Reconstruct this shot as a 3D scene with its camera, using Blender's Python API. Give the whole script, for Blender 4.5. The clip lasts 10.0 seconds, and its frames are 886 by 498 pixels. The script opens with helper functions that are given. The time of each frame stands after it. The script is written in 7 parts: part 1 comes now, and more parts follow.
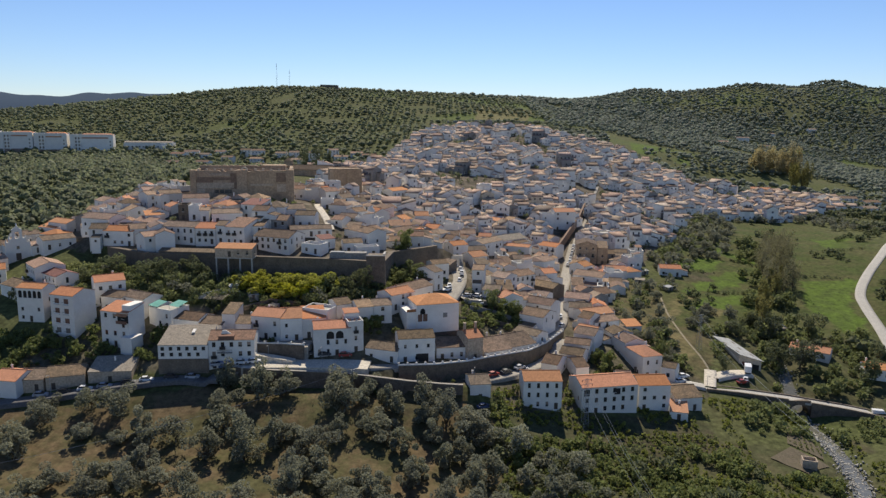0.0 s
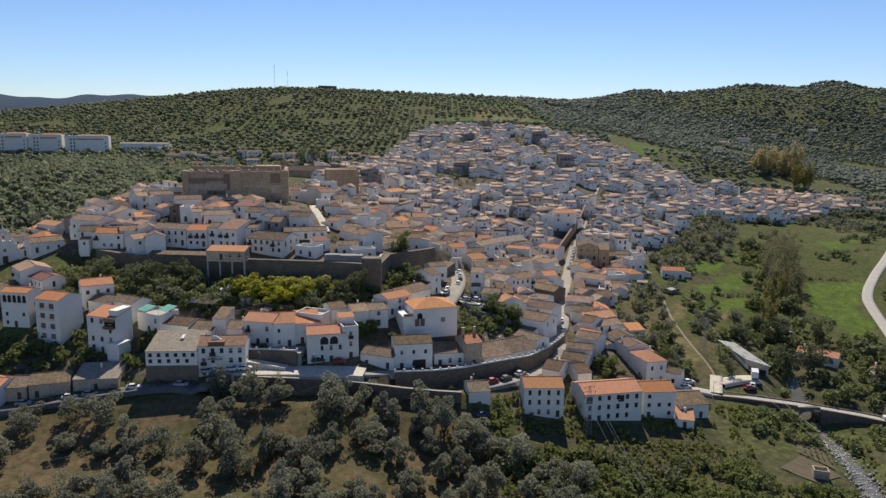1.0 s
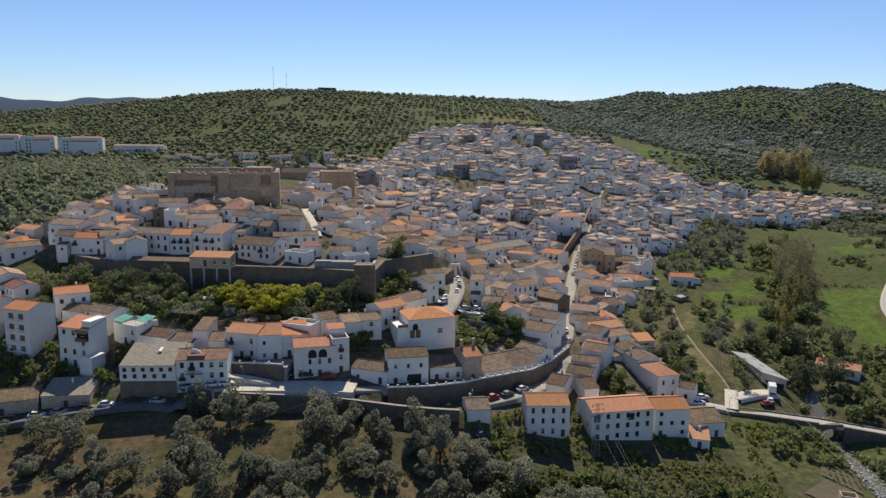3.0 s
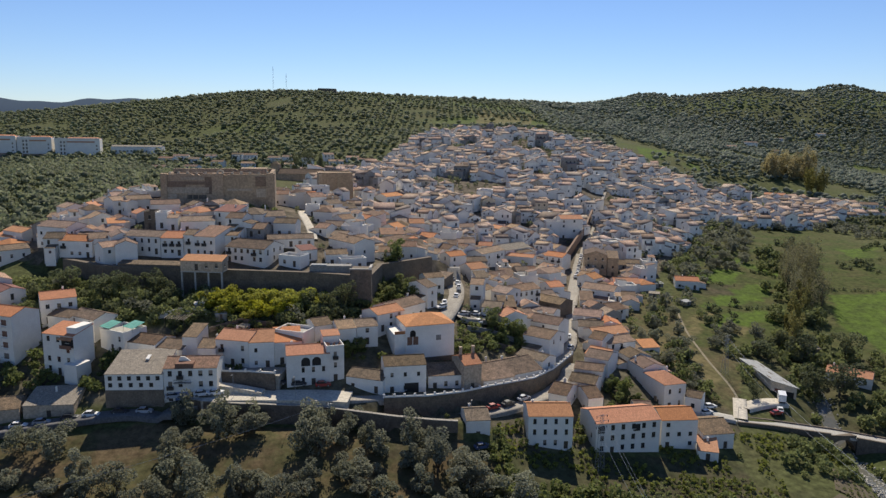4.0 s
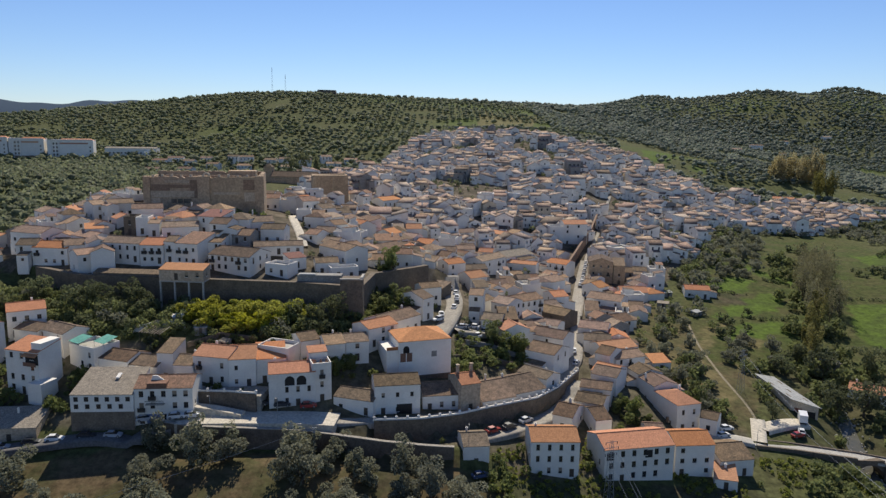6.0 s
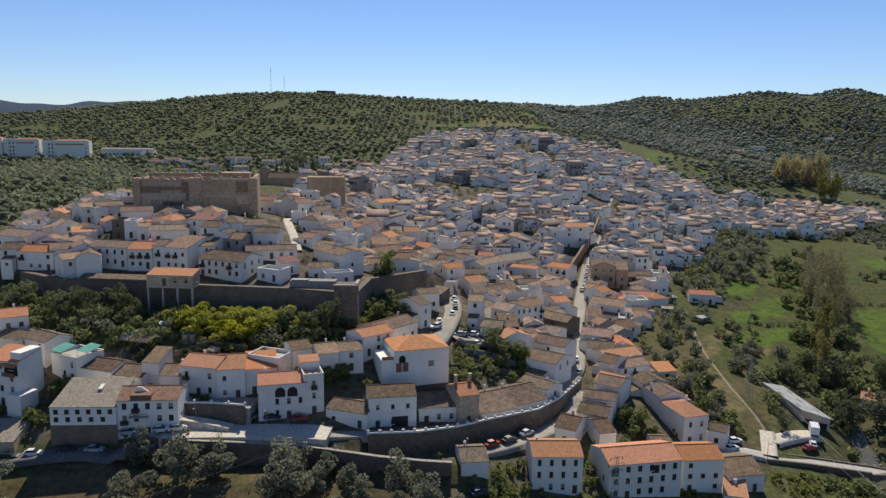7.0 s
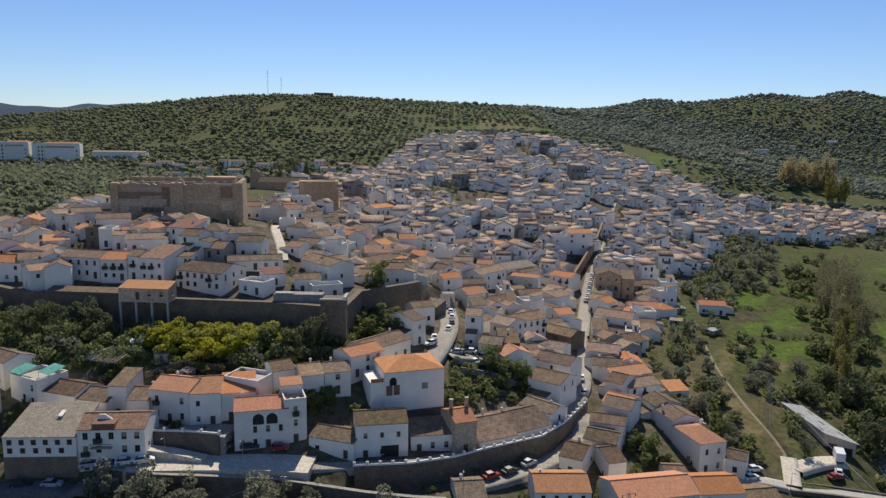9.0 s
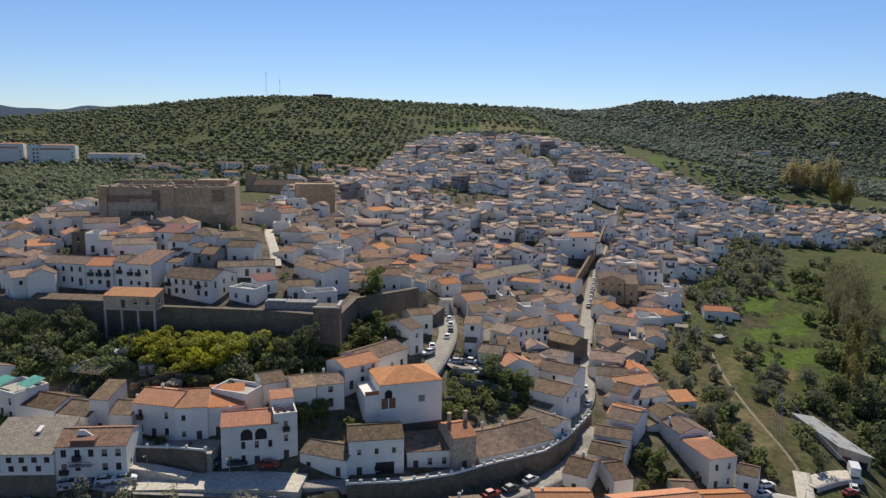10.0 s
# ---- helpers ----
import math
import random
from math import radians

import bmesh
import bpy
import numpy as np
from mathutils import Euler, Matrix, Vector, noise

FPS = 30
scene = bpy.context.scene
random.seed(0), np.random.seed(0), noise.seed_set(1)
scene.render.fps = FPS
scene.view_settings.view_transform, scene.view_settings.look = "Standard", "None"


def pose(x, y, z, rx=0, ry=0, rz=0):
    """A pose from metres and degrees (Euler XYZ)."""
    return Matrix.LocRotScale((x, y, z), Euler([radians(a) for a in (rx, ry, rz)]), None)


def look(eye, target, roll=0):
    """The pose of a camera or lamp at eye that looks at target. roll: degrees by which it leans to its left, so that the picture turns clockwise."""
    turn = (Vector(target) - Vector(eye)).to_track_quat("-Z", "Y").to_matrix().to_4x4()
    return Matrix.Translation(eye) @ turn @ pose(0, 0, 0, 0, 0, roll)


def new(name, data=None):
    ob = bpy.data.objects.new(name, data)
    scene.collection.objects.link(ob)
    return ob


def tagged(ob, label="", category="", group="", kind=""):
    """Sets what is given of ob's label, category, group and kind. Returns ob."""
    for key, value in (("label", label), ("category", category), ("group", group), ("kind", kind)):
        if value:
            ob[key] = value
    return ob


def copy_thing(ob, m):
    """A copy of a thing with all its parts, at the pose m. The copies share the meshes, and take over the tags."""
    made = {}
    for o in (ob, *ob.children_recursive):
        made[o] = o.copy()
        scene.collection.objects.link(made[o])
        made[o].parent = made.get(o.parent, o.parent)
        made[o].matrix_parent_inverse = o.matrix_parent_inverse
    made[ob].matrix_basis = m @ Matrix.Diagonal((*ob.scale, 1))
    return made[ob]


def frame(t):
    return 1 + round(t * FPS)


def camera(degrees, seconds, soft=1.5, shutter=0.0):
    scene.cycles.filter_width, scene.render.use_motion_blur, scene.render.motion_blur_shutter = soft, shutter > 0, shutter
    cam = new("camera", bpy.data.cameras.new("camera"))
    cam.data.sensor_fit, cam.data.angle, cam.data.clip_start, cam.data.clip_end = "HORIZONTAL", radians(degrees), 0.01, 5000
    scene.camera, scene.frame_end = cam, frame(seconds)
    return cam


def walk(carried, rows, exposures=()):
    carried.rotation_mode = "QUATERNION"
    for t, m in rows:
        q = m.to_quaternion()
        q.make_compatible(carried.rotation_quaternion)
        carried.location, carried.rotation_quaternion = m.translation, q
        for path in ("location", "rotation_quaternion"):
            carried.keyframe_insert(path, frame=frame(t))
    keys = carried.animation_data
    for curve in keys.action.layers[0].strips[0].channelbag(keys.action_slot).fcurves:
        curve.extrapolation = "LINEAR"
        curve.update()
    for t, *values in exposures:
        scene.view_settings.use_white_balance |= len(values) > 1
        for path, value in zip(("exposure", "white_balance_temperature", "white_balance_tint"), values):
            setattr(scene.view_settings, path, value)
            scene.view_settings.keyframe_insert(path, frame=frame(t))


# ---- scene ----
cam = camera(63, 10.0, soft=1.4)
PATH = [
    (0.0, pose(0.00, 0.00, 100.00, 79.651, -0.788, 0.142)),
    (0.5, pose(0.27, 3.56, 99.47, 79.714, -0.741, 0.100)),
    (1.0, pose(0.57, 7.15, 98.97, 79.778, -0.711, 0.088)),
    (1.5, pose(0.89, 10.76, 98.51, 79.842, -0.695, 0.100)),
    (2.0, pose(1.23, 14.40, 98.08, 79.906, -0.691, 0.130)),
    (2.5, pose(1.58, 18.06, 97.69, 79.968, -0.696, 0.172)),
    (3.0, pose(1.94, 21.75, 97.33, 80.029, -0.710, 0.221)),
    (3.5, pose(2.31, 25.47, 97.02, 80.087, -0.730, 0.274)),
    (4.0, pose(2.68, 29.21, 96.75, 80.143, -0.754, 0.326)),
    (4.5, pose(3.04, 32.98, 96.51, 80.196, -0.781, 0.375)),
    (5.0, pose(3.40, 36.77, 96.31, 80.247, -0.809, 0.419)),
    (5.5, pose(3.76, 40.58, 96.15, 80.296, -0.837, 0.455)),
    (6.0, pose(4.10, 44.40, 96.01, 80.343, -0.863, 0.484)),
    (6.5, pose(4.43, 48.24, 95.90, 80.390, -0.887, 0.504)),
    (7.0, pose(4.75, 52.08, 95.81, 80.437, -0.907, 0.517)),
    (7.5, pose(5.06, 55.93, 95.74, 80.485, -0.921, 0.523)),
    (8.0, pose(5.35, 59.77, 95.68, 80.536, -0.930, 0.523)),
    (8.5, pose(5.63, 63.61, 95.62, 80.590, -0.932, 0.521)),
    (9.0, pose(5.89, 67.43, 95.55, 80.650, -0.927, 0.518)),
    (9.5, pose(6.15, 71.23, 95.46, 80.718, -0.914, 0.519)),
    (10.0, pose(6.39, 75.00, 95.36, 80.794, -0.892, 0.527)),
]
walk(cam, PATH, ((0.0, 0.15, 6500, 10), (10.0, 0.03, 6340, 10)))

# ---- light ----
SUN_TURN, SUN_HEIGHT = 2.0, 45.0  # degrees to the right of the flight, and above the horizon
world = bpy.data.worlds.new("sky")
scene.world = world
world.use_nodes = True
sky = world.node_tree.nodes.new("ShaderNodeTexSky")
sky.sky_type, sky.sun_disc = "NISHITA", False
sky.sun_elevation, sky.sun_rotation = radians(SUN_HEIGHT), radians(SUN_TURN)
sky.air_density, sky.dust_density, sky.ozone_density, sky.altitude = 1.0, 0.0, 3.0, 900
back = world.node_tree.nodes["Background"]
back.inputs["Strength"].default_value = 0.08
tint = world.node_tree.nodes.new("ShaderNodeMix")  # the film's clear, cool sky
tint.data_type, tint.blend_type = "RGBA", "MULTIPLY"
tint.inputs["Factor"].default_value, tint.inputs["B"].default_value = 1.0, (0.87, 0.968, 1.20, 1)
world.node_tree.links.new(sky.outputs[0], tint.inputs["A"])
world.node_tree.links.new(tint.outputs["Result"], back.inputs["Color"])
sun_data = bpy.data.lights.new("sun", "SUN")
sun_data.energy, sun_data.angle, sun_data.color = 5.0, radians(0.53), (1.0, 0.915, 0.765)
sun_at = Vector((math.sin(radians(SUN_TURN)) * math.cos(radians(SUN_HEIGHT)), math.cos(radians(SUN_TURN)) * math.cos(radians(SUN_HEIGHT)), math.sin(radians(SUN_HEIGHT))))
sun = new("sun", sun_data)
sun.matrix_world = look(sun_at * 500, (0, 0, 0))

# ---- materials ----
def material(name, base, rough=0.85, second=None, scale=1.0, amount=0.5, fine=None, bump=0.0, bump_scale=8.0, random_tone=0.0, spec=0.3, metal=0.0, coord="Object", island=False, grain=0.26):
    """A surface with a broad mottle between two colours, finer grain, a relief and a tone of its own for each object."""
    m = bpy.data.materials.new(name)
    m.use_nodes = True
    n, l = m.node_tree.nodes, m.node_tree.links
    b = n["Principled BSDF"]
    b.inputs["Roughness"].default_value, b.inputs["Metallic"].default_value, b.inputs["Specular IOR Level"].default_value = rough, metal, spec
    co = n.new("ShaderNodeTexCoord").outputs[coord]
    broad = n.new("ShaderNodeTexNoise")
    broad.inputs["Scale"].default_value, broad.inputs["Detail"].default_value, broad.inputs["Roughness"].default_value = scale, 6, 0.65
    l.new(co, broad.inputs["Vector"])
    ramp = n.new("ShaderNodeMapRange")
    ramp.inputs["From Min"].default_value, ramp.inputs["From Max"].default_value = 0.5 - 0.3 * amount, 0.5 + 0.35 * amount
    l.new(broad.outputs["Fac"], ramp.inputs["Value"])
    mix = n.new("ShaderNodeMix")
    mix.data_type = "RGBA"
    mix.inputs["A"].default_value, mix.inputs["B"].default_value = (*base, 1), (*(second or [v * 0.75 for v in base]), 1)
    l.new(ramp.outputs["Result"], mix.inputs["Factor"])
    colour = mix.outputs["Result"]
    if fine:
        speck = n.new("ShaderNodeTexNoise")
        speck.inputs["Scale"].default_value, speck.inputs["Detail"].default_value = fine, 4
        l.new(co, speck.inputs["Vector"])
        g = n.new("ShaderNodeMapRange")
        g.inputs["From Min"].default_value, g.inputs["From Max"].default_value, g.inputs["To Min"].default_value, g.inputs["To Max"].default_value = 0.3, 0.7, 1 - grain, 1 + grain
        l.new(speck.outputs["Fac"], g.inputs["Value"])
        mul = n.new("ShaderNodeMix")
        mul.data_type, mul.blend_type = "RGBA", "MULTIPLY"
        mul.inputs["Factor"].default_value = 1
        l.new(colour, mul.inputs["A"])
        l.new(g.outputs["Result"], mul.inputs["B"])
        colour = mul.outputs["Result"]
    if random_tone:
        chance = n.new("ShaderNodeNewGeometry").outputs["Random Per Island"] if island else n.new("ShaderNodeObjectInfo").outputs["Random"]
        h = n.new("ShaderNodeHueSaturation")
        for socket, low, high in (("Value", 1 - random_tone, 1 + random_tone * 0.6), ("Hue", 0.5 - random_tone * 0.03, 0.5 + random_tone * 0.03), ("Saturation", 1 - random_tone * 0.5, 1 + random_tone * 0.3)):
            r = n.new("ShaderNodeMapRange")
            r.inputs["To Min"].default_value, r.inputs["To Max"].default_value = low, high
            if socket == "Value":
                l.new(chance, r.inputs["Value"])
            else:
                f = n.new("ShaderNodeMath")
                f.operation = "FRACT"
                k = n.new("ShaderNodeMath")
                k.operation = "MULTIPLY"
                k.inputs[1].default_value = 7.3 if socket == "Hue" else 13.7
                l.new(chance, k.inputs[0])
                l.new(k.outputs[0], f.inputs[0])
                l.new(f.outputs[0], r.inputs["Value"])
            l.new(r.outputs["Result"], h.inputs[socket])
        l.new(colour, h.inputs["Color"])
        colour = h.outputs["Color"]
    l.new(colour, b.inputs["Base Color"])
    if bump:
        rel = n.new("ShaderNodeTexNoise")
        rel.inputs["Scale"].default_value, rel.inputs["Detail"].default_value = bump_scale, 3
        l.new(co, rel.inputs["Vector"])
        bp = n.new("ShaderNodeBump")
        bp.inputs["Strength"].default_value, bp.inputs["Distance"].default_value = bump, 0.1
        l.new(rel.outputs["Fac"], bp.inputs["Height"])
        l.new(bp.outputs["Normal"], b.inputs["Normal"])
    return m


def tiled(name, base, second, tone, island=False, grain=0.42):
    """Clay tiles: courses of half-round tiles along the slope, each roof with a tone of its own."""
    m = material(name, base, 0.92, second, 0.8, 0.62, 3.4, random_tone=tone, spec=0.12, island=island, grain=grain)
    n, l = m.node_tree.nodes, m.node_tree.links
    b = n["Principled BSDF"]
    co = n.new("ShaderNodeTexCoord").outputs["Object"]
    wave = n.new("ShaderNodeTexWave")
    wave.inputs["Scale"].default_value, wave.inputs["Distortion"].default_value = 1.1, 0.8
    l.new(co, wave.inputs["Vector"])
    bp = n.new("ShaderNodeBump")
    bp.inputs["Strength"].default_value, bp.inputs["Distance"].default_value = 0.5, 0.07
    l.new(wave.outputs["Fac"], bp.inputs["Height"])
    l.new(bp.outputs["Normal"], b.inputs["Normal"])
    return m


M = {
    "white": material("whitewash", (0.86, 0.82, 0.745), 0.9, (0.69, 0.645, 0.57), 0.4, 1.2, 3.0, 0.12, 6, 0.09, grain=0.05),
    "cream": material("cream_render", (0.62, 0.52, 0.38), 0.9, (0.48, 0.40, 0.30), 0.4, 0.8, 3.0, 0.3, 6, 0.1),
    "stone": material("old_masonry", (0.215, 0.168, 0.122), 0.95, (0.105, 0.088, 0.07), 0.5, 0.8, 2.2, 0.9, 2.5, 0.12),
    "castle": material("rammed_earth", (0.50, 0.365, 0.235), 0.95, (0.31, 0.225, 0.15), 0.09, 0.7, 1.3, 0.7, 1.6, 0.1),
    "plaster": material("worn_lime_plaster", (0.56, 0.45, 0.33), 0.95, (0.36, 0.275, 0.195), 0.22, 0.9, 1.6, 0.5, 2.5),
    "brick_earth": material("patched_brick_earth", (0.30, 0.20, 0.135), 0.95, (0.20, 0.14, 0.10), 0.4, 0.9, 2.0, 0.6, 3),
    "grey": material("cement_render", (0.34, 0.32, 0.29), 0.95, (0.22, 0.21, 0.19), 0.4, 0.9, 2.5, 0.4, 5, 0.15),
    "orange": tiled("new_clay_tiles", (0.56, 0.262, 0.130), (0.43, 0.200, 0.104), 0.20, grain=0.24),
    "brown": tiled("weathered_clay_tiles", (0.27, 0.185, 0.118), (0.105, 0.082, 0.060), 0.30),
    "mixed": tiled("sun_bleached_clay_tiles", (0.40, 0.260, 0.175), (0.19, 0.138, 0.098), 0.4),
    "white_far": material("whitewash_of_the_upper_town", (0.89, 0.845, 0.765), 0.9, (0.77, 0.72, 0.64), 0.3, 0.9, 2.0, 0.12, 6, 0.14, island=True, grain=0.06),
    "roof_far": tiled("clay_tiles_of_the_upper_town", (0.385, 0.275, 0.210), (0.18, 0.14, 0.112), 0.5, True),
    "sheet": tiled("fibre_cement_sheet", (0.34, 0.29, 0.225), (0.21, 0.18, 0.145), 0.1),
    "metal": material("galvanised_sheet", (0.38, 0.385, 0.375), 0.7, (0.27, 0.275, 0.27), 0.4, 0.9, 1.5, 0.2, 3, spec=0.15),
    "red": material("red_oxide_tiles", (0.25, 0.105, 0.08), 0.9, (0.17, 0.08, 0.06), 0.7, 0.8, 2.0, 0.4, 6, 0.1),
    "green": material("green_tarpaulin", (0.07, 0.30, 0.24), 0.6, (0.14, 0.36, 0.29), 0.6, 0.8, 2.0, 0.3, 3),
    "blue": material("faded_blue_paint", (0.16, 0.22, 0.36), 0.7, (0.12, 0.17, 0.29), 1.5, 0.7, 4.0),
    # near-black for sheets that paint the shade inside openings
    "shade": material("painted_shade", (0.03, 0.028, 0.026), 0.9, (0.045, 0.04, 0.036), 2, 0.6),
    "frame": material("painted_window_frame", (0.10, 0.075, 0.055), 0.6, (0.06, 0.05, 0.04), 3, 0.6),
    "shutter": material("roller_blind", (0.30, 0.24, 0.18), 0.7, (0.24, 0.19, 0.14), 3, 0.6, random_tone=0.25),
    "glass": material("window_glass", (0.02, 0.024, 0.03), 0.08, (0.03, 0.034, 0.04), 1, 0.6, spec=0.6),
    "iron": material("black_iron", (0.02, 0.02, 0.02), 0.5, (0.04, 0.035, 0.03), 4, 0.7, spec=0.4),
    "steel": material("zinc_steel", (0.36, 0.37, 0.38), 0.5, (0.28, 0.29, 0.30), 4, 0.7, metal=0.4),
    "concrete": material("pale_concrete", (0.46, 0.43, 0.38), 0.95, (0.36, 0.34, 0.30), 0.3, 0.8, 3.0, 0.2, 6),
    "plaza": material("pale_plaza_paving", (0.60, 0.54, 0.44), 0.95, (0.48, 0.43, 0.35), 0.18, 0.8, 1.6, 0.3, 3),
    "brick": material("brick_wall", (0.25, 0.135, 0.09), 0.95, (0.17, 0.10, 0.07), 1.2, 0.8, 5.0, 0.4, 8),
    "paving": material("stone_paving", (0.37, 0.335, 0.28), 0.95, (0.26, 0.235, 0.20), 0.18, 0.8, 1.6, 0.3, 3),
    "asphalt": material("worn_asphalt", (0.17, 0.16, 0.15), 0.95, (0.11, 0.105, 0.10), 0.2, 0.8, 2.0, 0.2, 5),
    "dirt": material("trodden_earth", (0.30, 0.25, 0.175), 1.0, (0.19, 0.165, 0.10), 0.3, 0.8, 2.0, 0.3, 4),
    "tilled": material("tilled_soil", (0.14, 0.11, 0.075), 1.0, (0.085, 0.075, 0.045), 0.5, 0.8, 3.0, 0.5, 4),
    "bark": material("bark", (0.13, 0.10, 0.075), 1.0, (0.07, 0.055, 0.04), 3, 0.8, 12, 0.8, 12),
    "water": material("stream_water", (0.10, 0.10, 0.08), 0.12, (0.16, 0.15, 0.12), 0.8, 0.8, bump=0.4, bump_scale=2.0, spec=0.5),
    "rock": material("river_stones", (0.47, 0.44, 0.39), 0.9, (0.24, 0.22, 0.185), 0.9, 0.9, 3.0, 0.6, 3, 0.3),
    "tyre": material("tyre_rubber", (0.02, 0.02, 0.02), 0.8, (0.03, 0.03, 0.03), 5, 0.5),
}


def leafy(name, base, second, random_tone=0.22, scale=0.45, island=False):
    m = material(name, base, 0.75, second, scale, 0.9, 3.5, random_tone=random_tone, spec=0.2, island=island)
    n, l = m.node_tree.nodes, m.node_tree.links
    b, out = n["Principled BSDF"], n["Material Output"]
    thin = n.new("ShaderNodeBsdfTranslucent")
    l.new(b.inputs["Base Color"].links[0].from_socket, thin.inputs["Color"])
    mix = n.new("ShaderNodeMixShader")
    mix.inputs["Fac"].default_value = 0.48
    l.new(b.outputs[0], mix.inputs[1])
    l.new(thin.outputs[0], mix.inputs[2])
    l.new(mix.outputs[0], out.inputs["Surface"])
    return m


LEAF = {
    "olive": leafy("olive_leaves", (0.315, 0.315, 0.218), (0.175, 0.18, 0.122)),
    "holm": leafy("holm_oak_leaves", (0.195, 0.212, 0.110), (0.110, 0.126, 0.064)),
    # hill leaves lightened and greyed to carry the haze of distance
    "hill": leafy("hazed_hill_leaves", (0.245, 0.262, 0.150), (0.180, 0.200, 0.108), 0.3, 0.03, True),
    "garden": leafy("garden_tree_leaves", (0.235, 0.258, 0.092), (0.130, 0.155, 0.056)),
    "yellow": leafy("flowering_shrub_leaves", (0.46, 0.44, 0.055), (0.24, 0.26, 0.04)),
    # bluish haze of the far slopes is mixed into this leaf colour
    "valley": leafy("hazed_valley_leaves", (0.262, 0.288, 0.215), (0.205, 0.232, 0.170), 0.3, 0.02, True),
    "gold": leafy("golden_poplar_leaves", (0.47, 0.39, 0.19), (0.34, 0.30, 0.15)),
    "willow": leafy("young_poplar_leaves", (0.28, 0.25, 0.075), (0.17, 0.16, 0.055)),
    "autumn": leafy("bare_twigs", (0.26, 0.24, 0.125), (0.15, 0.145, 0.075)),
    "grass": leafy("tall_grass", (0.29, 0.315, 0.07), (0.195, 0.215, 0.055)),
}

# ---- ground: three levels of a cubic spline sheet, then the steps at retaining walls ----
WIDE = (-1500, -300, 420, 9, 9, (
    6, -56, -135, -219, -176, -55, 4, 19, 17,
    -15, -53, -52, 41, -92, -51, -17, -4, 7,
    -23, -44, -77, 24, -2, -59, -49, -27, 2,
    -33, -1, 53, 33, 47, -55, -77, -34, 7,
    -34, -16, 56, 156, 98, 24, -15, 12, 14,
    -17, -49, -91, -96, 46, 189, 188, 101, 17,
    -5, -50, -97, -112, -51, 34, 113, 87, 23,
    0, -29, -56, -69, -62, -35, 9, 28, 20,
    4, -3, -11, -25, -44, -56, -50, -24, 7,
))
MIDDLE = (-640, 330, 180, 8, 7, (
    2.8, -1.3, -5, 11.4, -7.5, 1.6, 26.8, 36.8,
    8.1, 3.7, -0.9, 5.3, -0.8, -12.2, 11.5, 27.8,
    12.4, 0, -18.7, -11.3, 16.1, -4.2, 3.9, 15.7,
    12, 6.2, -11.6, -16, 11.1, 8.3, 4.8, 5.2,
    2.4, 5.5, 16.8, 1.6, 2.7, 2.1, -1.3, -2.5,
    -7.9, -6.4, 9.8, -2.2, -4.7, -1.8, -7.7, -11.5,
    -17.4, -21.1, -22.2, -19, -0.4, 11, -0.2, -21.7,
))
CLOSE = (-205, 120, 62, 9, 10, (
    -17.8, -9.6, 2, 8.9, 13.5, 23.7, 21.3, 15.7, 10,
    -17.9, -23.8, -20.3, -9.8, -10.2, -0.1, 5.3, 12.1, 15.9,
    -18.3, -9.8, 2.8, 12.6, 2.9, -1, 1.8, 10.3, 19.6,
    -17.9, 3.7, 22.7, 9.9, -6.3, -2.2, 0.4, 6.8, 19.8,
    -10.9, -0.4, 5, -6.9, -14, -4.7, -0.3, 5.5, 17.7,
    -6.5, -1.2, 3.9, -0, -7.7, -1.4, 0.1, 4.1, 12.2,
    -5.8, -3.3, -1.1, -1.5, -0.6, 1, -5, -3.7, 4.7,
    -8.2, -7.7, -7.2, -3.9, 4.5, 5.8, -1.4, -3.8, 3.2,
    -11.3, -12.4, -13.1, -8.8, 5.6, 10.8, 4.2, -2.7, -4.3,
    -14.4, -16.6, -15.3, -3.5, 14.8, 13.8, 0.8, -10.9, -20.7,
))


def bump3(u):
    u = np.abs(u)
    return np.where(u < 1, 2 / 3 - u * u + u ** 3 / 2, np.where(u < 2, (2 - u) ** 3 / 6, 0))


def sheet(x, y, spec):
    x0, y0, step, nx, ny, table = spec
    bx = bump3((x[..., None] - x0) / step - np.arange(nx))
    by = bump3((y[..., None] - y0) / step - np.arange(ny))
    return ((by @ np.array(table, float).reshape(ny, nx)) * bx).sum(-1)


def off_line(x, y, line):
    """Distance to a polyline, positive to the left of its run."""
    best, sign = np.full(x.shape, 1e9), np.ones(x.shape)
    for (ax, ay), (bx, by) in zip(line, line[1:]):
        dx, dy = bx - ax, by - ay
        s = np.clip(((x - ax) * dx + (y - ay) * dy) / (dx * dx + dy * dy), 0, 1)
        d = np.hypot(x - ax - s * dx, y - ay - s * dy)
        side = np.where(dx * (y - ay) - dy * (x - ax) >= 0, 1.0, -1.0)
        near = d < best - 1e-6
        best, sign = np.where(near, d, best), np.where(near, side, sign)
    return best * sign


def blend(a, b, v):
    v = np.clip((v - a) / (b - a), 0, 1)
    return v * v * (3 - 2 * v)


# wall line, height inside, height outside (first and last point), how far the steps reach
TOWN_WALL = ((-128, 273), (-110, 263), (-80, 261), (-40, 259), (-22, 255), (-20, 275), (-8, 286), (-3, 291))
PLAZA_WALL = ((-62, 206), (-55, 205), (-30, 207), (-23, 206), (-10, 204), (0, 203.4), (6.5, 203.6))
STREET_WALL = ((-13, 210.3), (-1.5, 212.2), (8, 216), (15.4, 220.9), (28.7, 228.6), (35.3, 236.9), (43.5, 251.9))
STREAM = ((128, 262), (122, 240), (120, 222), (119.5, 209), (118, 196), (115, 182), (104, 160), (90, 120), (80, 60))


